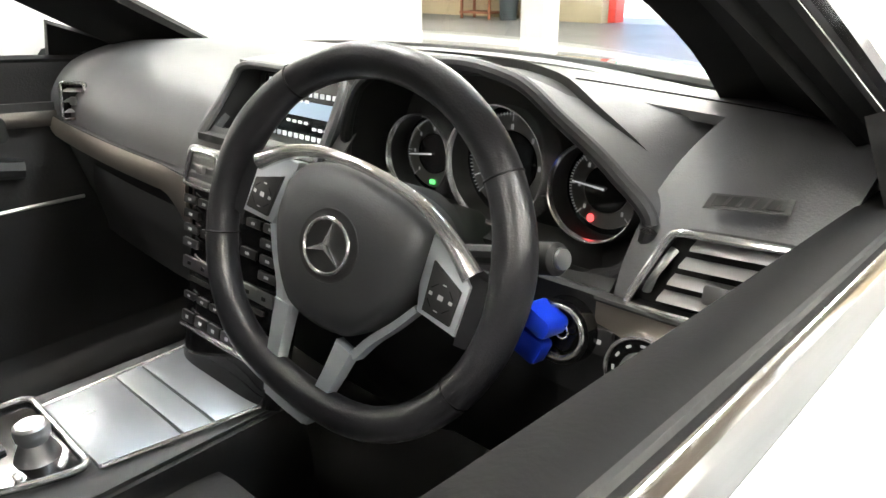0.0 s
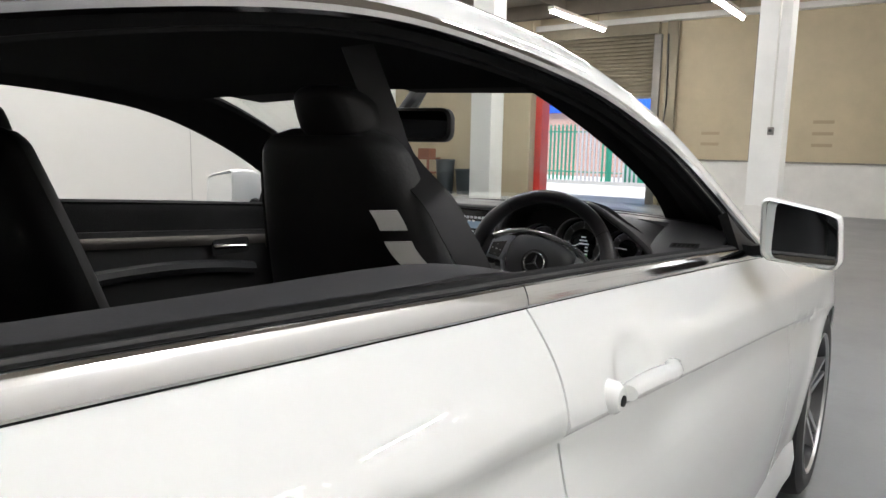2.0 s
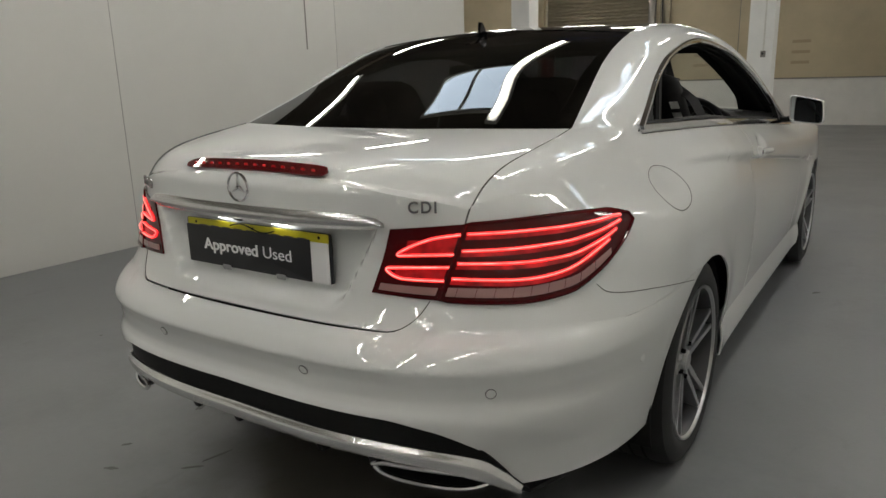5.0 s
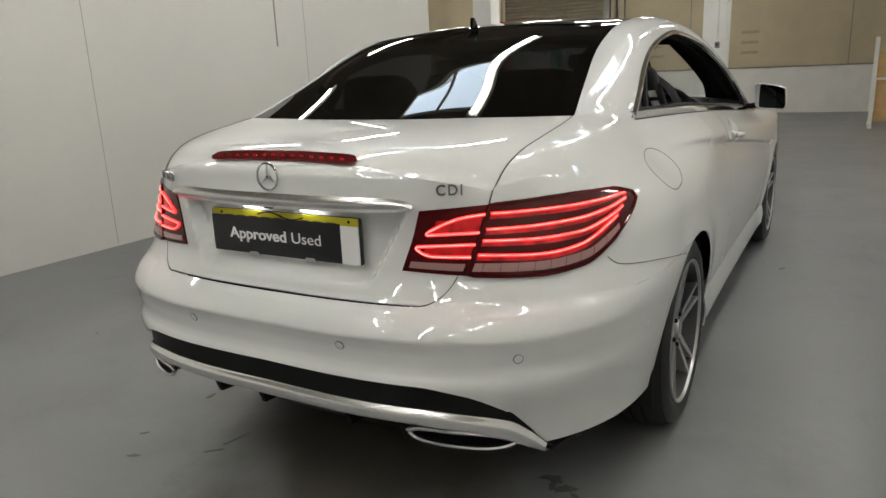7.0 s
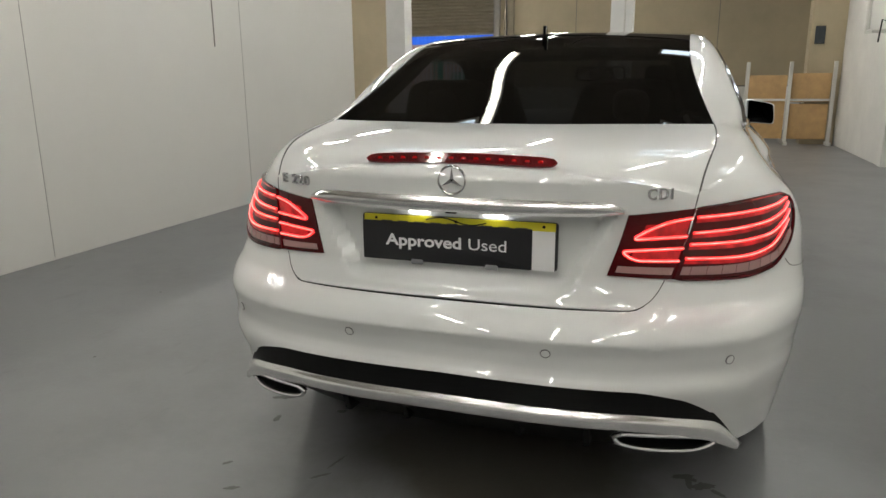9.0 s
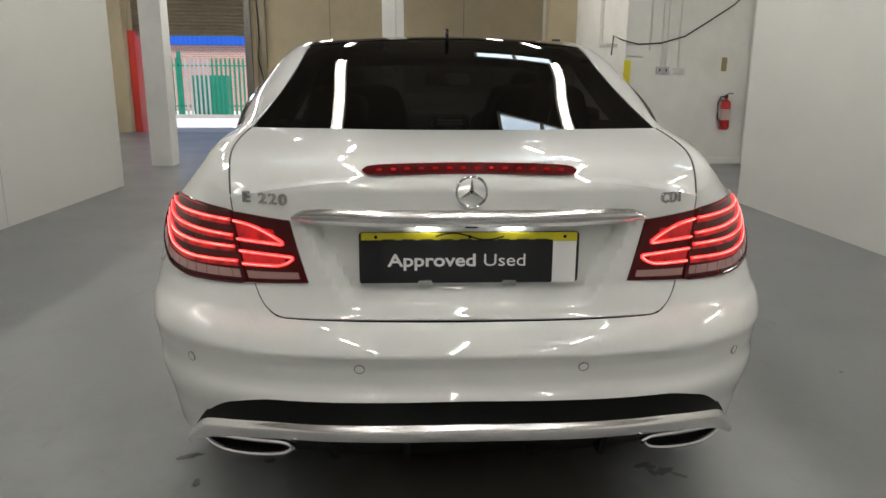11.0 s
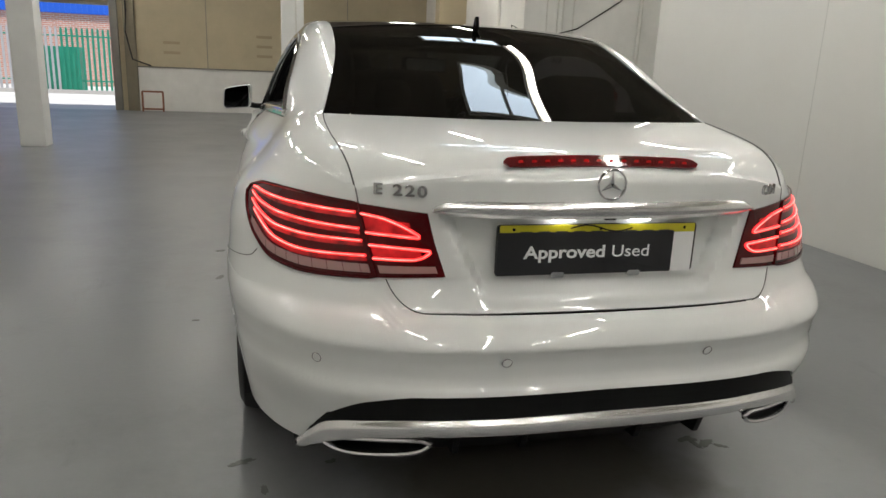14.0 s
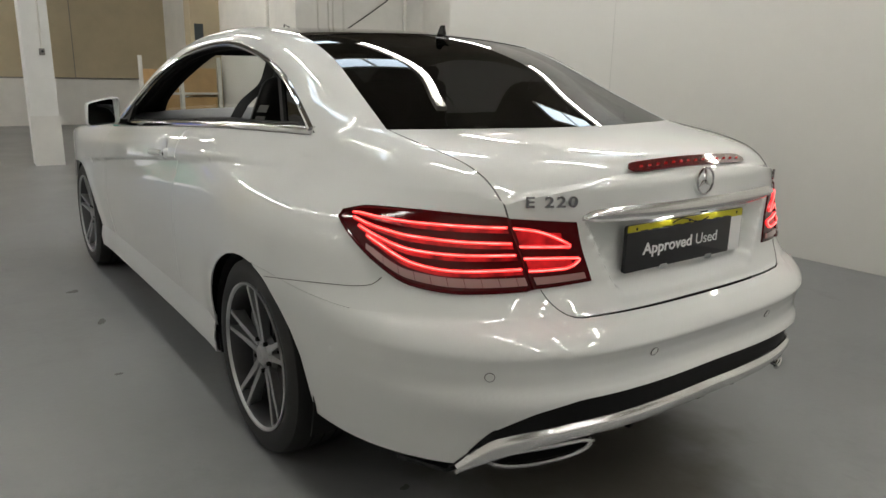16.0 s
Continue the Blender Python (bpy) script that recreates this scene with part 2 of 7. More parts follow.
Y_DEEP, AX_R, AX_F, AX_Z = 0.85, 1.035, 3.79, 0.322
tail_y = lut([(0.20, 0.02), (0.38, 0.0), (0.478, -0.038), (0.490, -0.035), (0.505, -0.026), (0.525, -0.021), (0.555, -0.024), (0.585, -0.034), (0.596, -0.0385), (0.603, -0.036), (0.622, -0.024), (0.642, -0.002), (0.658, 0.026), (0.668, 0.037),
              (0.735, 0.064), (0.80, 0.066), (0.87, 0.061), (0.955, 0.061), (0.985, 0.082), (1.01, 0.118), (1.035, 0.16), (1.06, 0.22)])
half_w = eased(lut([(0.18, 0.828), (0.30, 0.852), (0.45, 0.878), (0.60, 0.890), (0.72, 0.889), (0.82, 0.882), (0.90, 0.868), (0.95, 0.845), (0.99, 0.806), (1.03, 0.765), (1.06, 0.72)]), 0.18, 1.06, 0.04)
plan = eased(lut([(0.85, 0.995), (1.1, 1.0), (1.6, 0.995), (2.2, 0.99), (3.0, 0.992), (3.8, 0.995), (4.1, 0.97), (4.3, 0.92)]), 0.85, 4.3, 0.25)
belt_z = eased(lut([(0.85, 1.040), (1.4, 1.024), (1.85, 1.0), (2.5, 0.958), (3.1, 0.915), (3.6, 0.88), (4.2, 0.80), (4.4, 0.76)]), 0.85, 4.4, 0.2)
crease_z = eased(lut([(1.0, 0.940), (1.3, 0.932), (1.6, 0.905), (1.78, 0.884), (2.1, 0.852), (2.8, 0.779), (3.4, 0.710), (4.0, 0.645)]), 1.0, 4.0, 0.15)
crease_d = eased(lut([(0.95, 0.0), (1.15, 0.006), (1.40, 0.012), (1.8, 0.016), (2.4, 0.017), (3.2, 0.015), (3.7, 0.004), (4.1, 0.0)]), 0.95, 4.1, 0.2)


deep_w = eased(lut([(0.78, 0.882), (0.84, 0.864), (0.871, 0.845), (0.90, 0.816), (0.927, 0.788), (0.96, 0.763), (0.991, 0.740), (1.03, 0.714), (1.06, 0.69)]), 0.78, 1.06, 0.03)
deep_k = eased(lut([(0.85, 1.0), (1.0, 0.75), (1.25, 0.25), (1.5, 0.0)]), 0.85, 1.5, 0.15)
belt_in = eased(lut([(1.7, 0.0), (1.85, 0.006), (2.4, 0.026), (3.0, 0.044), (3.3, 0.03), (3.8, 0.0)]), 1.7, 3.8, 0.2)


def smooth(k):
    k = min(1.0, max(0.0, k))
    return k * k * (3 - 2 * k)


def side_x(y, z):
    """Half width of the car's side at y and z."""
    base = half_w(z) * plan(y)
    d = z - crease_z(y)
    dent = crease_d(y) * (math.exp(-((d + 0.012) / 0.085) ** 2) if d < -0.012 else 1 - smooth((d + 0.012) / 0.016))
    flare = 0.0
    for ay in (AX_R, AX_F):
        r = math.hypot((y - ay) / 0.385, (z - AX_Z) / 0.34)
        flare += 0.012 * math.exp(-((r - 1.0) / 0.18) ** 2)
    if 1.86 < y < 2.14 and z > 0.82:
        dent += 0.013 * math.exp(-(((y - 2.0) / 0.066) ** 2 + ((z - 0.897) / 0.038) ** 2) ** 2)
    if z > 0.78:
        base += (min(base, deep_w(z)) - base) * deep_k(y)
    return base - dent + flare * 0.6 - belt_in(y) * smooth((z - belt_z(y) + 0.09) / 0.09)


round_n = eased(lut([(0.55, 3.15), (0.66, 3.03), (0.76, 2.82), (0.86, 2.62), (0.90, 2.74), (0.93, 2.85), (1.0, 2.90)]), 0.55, 1.0, 0.03)


def tail(theta, z):
    """The tail's skin: theta 0 in the middle of the back, 90 degrees where the side begins."""
    n = round_n(z)
    w = side_x(Y_DEEP, z)
    c, s = max(0.0, math.cos(theta)), max(0.0, math.sin(theta))
    return Vector((w * s ** (2 / n), Y_DEEP - (Y_DEEP - tail_y(z)) * c ** (2 / n), z))


def tail_theta(x, z):
    n = round_n(z)
    return math.asin(min(1.0, (abs(x) / side_x(Y_DEEP, z)) ** (n / 2)))


def skin(q, z):
    """q from 0 (middle of the tail) to 1 (y = 0.85), then y - 0.85 further on."""
    if q <= 1:
        return tail(q * math.pi / 2, z)
    y = Y_DEEP + (q - 1)
    return Vector((side_x(y, z), y, z))


def q_of_x(x, z):
    return tail_theta(x, z) / (math.pi / 2)


def skin_normal(q, z, e=0.004):
    a = skin(q + e, z) - skin(max(0, q - e), z)
    b = skin(q, z + e) - skin(q, z - e)
    nrm = a.cross(b)
    if nrm.length < 1e-9:
        return Vector((0, -1, 0))
    nrm.normalize()
    p = skin(q, z)
    return nrm if nrm.dot(Vector((p.x, p.y - 1.5, 0))) > 0 else -nrm


def part(name, bm, material, parent, label="", smooth=True, thick=0.0, offset=0.0, angle=35):
    ob = finish(name, bm, material, parent, smooth, label, angle)
    if thick:
        md = ob.modifiers.new("thickness", "SOLIDIFY")
        md.thickness, md.offset = thick, offset
    return ob


def patch(fn, us, vs, bm=None, close_u=False, mi=0):
    """A mesh patch with fn(u, v) at all pairs of us and vs."""
    bm = bm or bmesh.new()
    g = [[bm.verts.new(fn(u, v)) for v in vs] for u in us]
    rng = range(len(us)) if close_u else range(len(us) - 1)
    for i in rng:
        for j in range(len(vs) - 1):
            a, b, c, d = g[i][j], g[(i + 1) % len(us)][j], g[(i + 1) % len(us)][j + 1], g[i][j + 1]
            if len({tuple(round(k, 5) for k in w.co) for w in (a, b, c, d)}) >= 3:
                try:
                    f = bm.faces.new((a, b, c, d))
                    f.material_index = mi
                except ValueError:
                    pass
    return bm


def lin(a, b, n):
    return [a + (b - a) * i / n for i in range(n + 1)]


def side(sx):
    return lambda p: Vector((p[0] * sx, p[1], p[2]))


def tube(path, radius, bm=None, seg=8, flat=1.0, closed=False, mi=0):
    """A round bar along a list of points."""
    bm = bm or bmesh.new()
    n = len(path)
    rings = []
    up0 = Vector((0, 0, 1))
    for i, p in enumerate(path):
        p = Vector(p)
        a, b = Vector(path[(i - 1) % n if closed else max(0, i - 1)]), Vector(path[(i + 1) % n if closed else min(n - 1, i + 1)])
        t = (b - a).normalized()
        s = t.cross(up0)
        if s.length < 1e-3:
            s = t.cross(Vector((1, 0, 0)))
        s.normalize()
        u = s.cross(t)
        r = radius(i / (n - 1)) if callable(radius) else radius
        rings.append([bm.verts.new(p + (s * math.cos(k * 2 * math.pi / seg) + u * math.sin(k * 2 * math.pi / seg) * flat) * r) for k in range(seg)])
    for i in range(n if closed else n - 1):
        for k in range(seg):
            f = bm.faces.new((rings[i][k], rings[i][(k + 1) % seg], rings[(i + 1) % n][(k + 1) % seg], rings[(i + 1) % n][k]))
            f.material_index = mi
    if not closed:
        bm.faces.new(rings[0]).material_index = mi
        bm.faces.new(rings[-1][::-1]).material_index = mi
    return bm


def lathe(profile, m, seg=48, bm=None, mi=0):
    """Turns (radius, along) pairs round the z axis of m."""
    bm = bm or bmesh.new()
    rings = [[bm.verts.new(m @ Vector((r * math.cos(k * 2 * math.pi / seg), r * math.sin(k * 2 * math.pi / seg), a))) for k in range(seg)] if r > 1e-6
             else [bm.verts.new(m @ Vector((0, 0, a)))] for r, a in profile]
    for p, q in zip(rings, rings[1:]):
        for k in range(seg):
            k2 = (k + 1) % seg
            if len(p) == 1 and len(q) == 1:
                continue
            if len(p) == 1:
                f = bm.faces.new((p[0], q[k2], q[k]))
            elif len(q) == 1:
                f = bm.faces.new((p[k], p[k2], q[0]))
            else:
                f = bm.faces.new((p[k], p[k2], q[k2], q[k]))
            f.material_index = mi
    return bm


def prism(outline, m, depth, bm=None, bevel=0.0, mi=0):
    """A flat outline in the x, y plane of m, raised by depth along its z."""
    bm = bm or bmesh.new()
    lo = [bm.verts.new(m @ Vector((x, y, 0))) for x, y in outline]
    hi = [bm.verts.new(m @ Vector((x, y, depth))) for x, y in outline]
    fs = [bm.faces.new(lo[::-1]), bm.faces.new(hi)]
    n = len(outline)
    for i in range(n):
        fs.append(bm.faces.new((lo[i], lo[(i + 1) % n], hi[(i + 1) % n], hi[i])))
    for f in fs:
        f.material_index = mi
    if bevel:
        bmesh.ops.bevel(bm, geom=list(fs[1].edges), offset=bevel, segments=2, affect="EDGES", profile=0.6)
    return bm


def rounded(w, h, r, n=4):
    pts = []
    for cx, cy, a0 in ((w / 2 - r, h / 2 - r, 0), (-w / 2 + r, h / 2 - r, 90), (-w / 2 + r, -h / 2 + r, 180), (w / 2 - r, -h / 2 + r, 270)):
        pts += [(cx + r * math.cos(radians(a0 + 90 * k / n)), cy + r * math.sin(radians(a0 + 90 * k / n))) for k in range(n + 1)]
    return pts


def text_mesh(body, size, m, depth, material, parent, name, label="", weight=0.0, width=None, space=1.0, bevel=0.0):
    """Raised lettering with the built-in font, as a mesh."""
    cu = bpy.data.curves.new(name, "FONT")
    cu.body, cu.size, cu.extrude, cu.offset, cu.align_x, cu.align_y, cu.space_character, cu.bevel_depth = body, size, depth, weight, "CENTER", "CENTER", space, bevel
    tmp = bpy.data.objects.new(name + "_tmp", cu)
    me = bpy.data.meshes.new_from_object(tmp)
    bpy.data.objects.remove(tmp)
    if width:
        k = width / max(1e-6, max(v.co.x for v in me.vertices) - min(v.co.x for v in me.vertices))
        me.transform(Matrix.Diagonal((k, 1, 1, 1)))
    me.transform(m)
    me.materials.clear()
    me.materials.append(material)
    ob = new(name, me)
    ob.parent = parent
    ob.matrix_parent_inverse = parent_world(parent).inverted()
    return tagged(ob, label=label)


# ---- car materials ----
M_PAINT = mat("white car paint", (0.745, 0.76, 0.745), 0.4, coat=1.0, spec=0.3)
M_PAINT.node_tree.nodes["Principled BSDF"].inputs["Coat Roughness"].default_value = 0.01
M_PAINT.node_tree.nodes["Principled BSDF"].inputs["Coat IOR"].default_value = 1.6
M_BLACKGLASS = mat("black roof glass", (0.006, 0.006, 0.007), 0.03, coat=0.5)
M_CHROME = mat("chrome", (0.75, 0.75, 0.76), 0.10, metal=1.0)
M_SATIN = mat("satin aluminium", (0.55, 0.55, 0.55), 0.28, metal=1.0)
M_TRIM = mat("black trim", (0.005, 0.005, 0.005), 0.5, spec=0.18, bump=0.05, bump_scale=500)
M_GLOSSBLACK = mat("gloss black", (0.006, 0.006, 0.006), 0.08)
M_RUBBER = mat("rubber", (0.013, 0.013, 0.013), 0.65, bump=0.05, bump_scale=90)
M_DARK = mat("dark cavity", (0.006, 0.006, 0.006), 0.9)
M_RIM = mat("wheel silver", (0.46, 0.465, 0.47), 0.30, metal=0.85, coat=0.3)
M_RIMDARK = mat("wheel grey", (0.10, 0.10, 0.105), 0.35, metal=0.7)
M_DISC = mat("brake disc", (0.20, 0.195, 0.19), 0.35, metal=1.0)
M_REDLENS = mat("red lens", (0.10, 0.002, 0.004), 0.06, coat=1.0)
M_REDDARK = mat("dark red housing", (0.058, 0.0022, 0.0035), 0.08, coat=0.0, spec=0.3)
M_CLEARLENS = mat("clear lens", (0.36, 0.19, 0.18), 0.12, coat=1.0)
M_GLOW = mat("red light guide", (0.8, 0.05, 0.05), 0.3, emit=(1.0, 0.018, 0.02), power=2.6)
M_GLOWDIM = mat("dim red light guide", (0.07, 0.003, 0.004), 0.2, emit=(1.0, 0.016, 0.02), power=0.27)
M_CORE = mat("light guide core", (0.9, 0.4, 0.4), 0.3, emit=(1.0, 0.20, 0.17), power=2.6)
def uneven(m, scale, lo, hi):
    """Let the light of a material swell and fade along its length, as the lamps behind it do."""
    nt = m.node_tree
    geo = nt.nodes.new("ShaderNodeNewGeometry")
    nz = nt.nodes.new("ShaderNodeTexNoise")
    nz.inputs["Scale"].default_value, nz.inputs["Detail"].default_value = scale, 2
    rg = nt.nodes.new("ShaderNodeMapRange")
    b = nt.nodes["Principled BSDF"]
    power = b.inputs["Emission Strength"].default_value
    rg.inputs["From Min"].default_value, rg.inputs["From Max"].default_value = 0.3, 0.7
    rg.inputs["To Min"].default_value, rg.inputs["To Max"].default_value = power * lo, power * hi
    nt.links.new(geo.outputs["Position"], nz.inputs["Vector"])
    nt.links.new(nz.outputs["Fac"], rg.inputs["Value"])
    nt.links.new(rg.outputs["Result"], b.inputs["Emission Strength"])


uneven(M_GLOW, 22.0, 0.45, 1.25)
uneven(M_CORE, 30.0, 0.15, 1.3)
uneven(M_GLOWDIM, 26.0, 0.2, 1.9)
M_CELL = mat("brake lamp cell", (0.30, 0.012, 0.012), 0.2, emit=(1.0, 0.02, 0.02), power=0.05)
M_PLATEBLACK = mat("plate board black", (0.012, 0.012, 0.014), 0.35)
M_YELLOW = mat("plate yellow", (0.62, 0.55, 0.02), 0.4)
M_WHITEPLASTIC = mat("white print", (0.8, 0.8, 0.8), 0.4)
M_PLATELAMP = mat("plate lamp lens", (0.9, 0.9, 0.9), 0.3, emit=(1.0, 0.98, 0.95), power=14.0)


def glass(name, tint, reflect=0.06):
    m = bpy.data.materials.new(name)
    m.use_nodes = True
    nt = m.node_tree
    nt.nodes.remove(nt.nodes["Principled BSDF"])
    tr, gl, mx, lw, pw, ad = (nt.nodes.new(k) for k in ("ShaderNodeBsdfTransparent", "ShaderNodeBsdfGlossy", "ShaderNodeMixShader", "ShaderNodeLayerWeight", "ShaderNodeMath", "ShaderNodeMath"))
    tr.inputs[0].default_value = (*tint, 1)
    gl.inputs["Roughness"].default_value = 0.01
    lw.inputs["Blend"].default_value = 0.5
    pw.operation, pw.inputs[1].default_value = "POWER", 5.0
    ad.operation, ad.inputs[1].default_value, ad.inputs[2].default_value = "MULTIPLY_ADD", 0.8, reflect
    nt.links.new(lw.outputs["Facing"], pw.inputs[0])
    nt.links.new(pw.outputs[0], ad.inputs[0])
    nt.links.new(ad.outputs[0], mx.inputs[0])
    nt.links.new(tr.outputs[0], mx.inputs[1])
    nt.links.new(gl.outputs[0], mx.inputs[2])
    nt.links.new(mx.outputs[0], nt.nodes["Material Output"].inputs[0])
    return m


M_TINT = glass("tinted glass", (0.035, 0.037, 0.040), 0.05)
M_CLEAR = glass("clear glass", (0.86, 0.89, 0.87))

# ---- the car: body ----
car = tagged(new("car"), "white two-door coupe with black glass roof and lit tail lamps", "car")
car.location = (0, 2.3, 0)
SIDES = (1, -1)

bump_edge = lut([(0.0, 0.487), (0.45, 0.482), (0.56, 0.462), (0.64, 0.41), (0.68, 0.357), (0.715, 0.300), (0.76, 0.298), (0.80, 0.296), (0.9, 0.276)])


def bump_low(q):
    """Lower edge of the painted bumper."""
    return bump_edge(skin(q, 0.45).x) if q <= 1 else 0.27


def arch_low(y, sill):
    """Lower edge of the side panels: the sill, or the wheel arch over it."""
    z = sill
    for ay in (AX_R, AX_F):
        d = abs(y - ay) / 0.385
        if d < 1:
            z = max(z, AX_Z + 0.338 * math.sqrt(1 - d * d))
    return z


def arch_columns(y0, y1, step=0.04):
    """Steps along the side, closer together where an arch rises."""
    ys = set()
    n = max(1, int((y1 - y0) / step))
    ys |= {round(y0 + (y1 - y0) * i / n, 5) for i in range(n + 1)}
    for ay in (AX_R, AX_F):
        for k in range(37):
            y = ay - 0.385 * math.cos(math.pi * k / 36)
            if y0 < y < y1:
                ys.add(round(y, 5))
    return sorted(ys)


door_gap = eased(lut([(0.2, 1.935), (0.32, 1.88), (0.5, 1.828), (0.68, 1.802), (0.83, 1.790), (0.93, 1.802), (1.0, 1.832), (1.05, 1.845)]), 0.2, 1.05, 0.06)
qs = [-q for q in lin(1.0, 0.0, 60)[:-1]] + lin(0.0, 1.0, 60)
ext = [1 + (y - Y_DEEP) for y in arch_columns(Y_DEEP, AX_R - 0.05, 0.03)[1:]]
qs = [-q for q in reversed(ext)] + qs + ext


bump_top = lut([(0.0, 0.655), (0.43, 0.657), (0.49, 0.680), (0.53, 0.724), (0.60, 0.727), (0.70, 0.711), (0.78, 0.672), (0.85, 0.655)])


def bumper_point(q, v):
    a = abs(q)
    lo = bump_low(a) if a <= 1 else arch_low(Y_DEEP + a - 1, 0.27)
    if a <= 1:
        lo = max(lo, arch_low(skin(a, 0.4).y, 0.0) if skin(a, 0.4).y > AX_R - 0.385 else 0)
    hi = bump_top(skin(min(a, 1), 0.68).x)
    z = lo + (hi - lo) * v
    if lo > hi - 0.004:
        z = hi
    p = skin(a, z)
    return Vector((math.copysign(p.x, q) if q else 0, p.y, p.z))


vs_b = lin(0, 0.5, 16) + lin(0.5, 1.0, 32)[1:]
part("rear_bumper", patch(bumper_point, qs, vs_b), M_PAINT, car, "white painted rear bumper", thick=0.006)

# black strip, chrome strip and lower valance under the bumper
strip_hi, strip_lo = bump_edge, lut([(0.0, 0.418), (0.45, 0.412), (0.58, 0.398), (0.645, 0.382), (0.69, 0.338), (0.722, 0.292)])
chrome_lo = lut([(0.0, 0.380), (0.40, 0.378), (0.55, 0.364), (0.64, 0.336), (0.69, 0.306), (0.722, 0.282)])


def under(hi, lo, inset, bulge=0.0):
    def fn(x, v):
        z = lo(abs(x)) + (hi(abs(x)) - lo(abs(x))) * v
        p = tail(tail_theta(x, 0.45), 0.45)
        return Vector((x, p.y + inset + 0.10 * (0.48 - z) * 0.5 - bulge * math.sin(math.pi * min(1.0, 0.12 + 0.55 * v)) + 0.6 * bulge * smooth((v - 0.6) / 0.4), z))
    return fn


xs_u = lin(-0.720, 0.720, 80)
xs_c = lin(-0.712, 0.712, 80)
part("bumper_strip", patch(under(strip_hi, strip_lo, 0.018), xs_u, lin(0, 1, 4)), M_TRIM, car, "matt black plastic strip", thick=0.006)
part("lower_bumper_trim", patch(under(lambda x: strip_lo(x) + 0.002, chrome_lo, 0.014, 0.014), xs_c, lin(0, 1, 12)), mat("silver trim", (0.82, 0.82, 0.81), 0.22, metal=0.8), car, "bright silver lower bumper trim", thick=0.01)
part("valance", patch(lambda x, v: Vector((x, tail(tail_theta(x, 0.45), 0.45).y + 0.035 + (1 - v) * 0.22, 0.215 + (chrome_lo(abs(x)) - 0.215) * v)), lin(-0.72, 0.72, 40), lin(0, 1, 4)), M_TRIM, car, "black lower valance", thick=0.01)

TAIL_TIP_X, LAMP_IN = 0.80, 0.379


# quarter panels, doors and front wings
def quarter_top(q):
    """Upper edge of the rear quarter panel along q."""
    if q >= 1:
        return belt_z(Y_DEEP + q - 1)
    return q_top(q)


q_top = eased(lut([(0.0, 0.925), (0.45, 0.93), (0.55, 0.955), (0.66, 0.985), (0.80, 1.012), (1.0, 1.040)]), 0.0, 1.0, 0.06)
Q_IN = q_of_x(0.575, 0.925)
lid_half = lut([(0.0, 0.44), (0.05, 0.485), (0.12, 0.515), (0.22, 0.53), (0.60, 0.555), (1.0, 0.574)])


def q_map(q, z):
    """Moves the panel's inner edge along the boot lid's side."""
    if q >= 1:
        return q
    q0 = q_of_x(max(0.53, lid_half(min(1.0, max(0.0, (z - 0.664) / 0.261)))) + 0.002, z)
    return q0 + (q - Q_IN) / (1 - Q_IN) * (1 - q0)


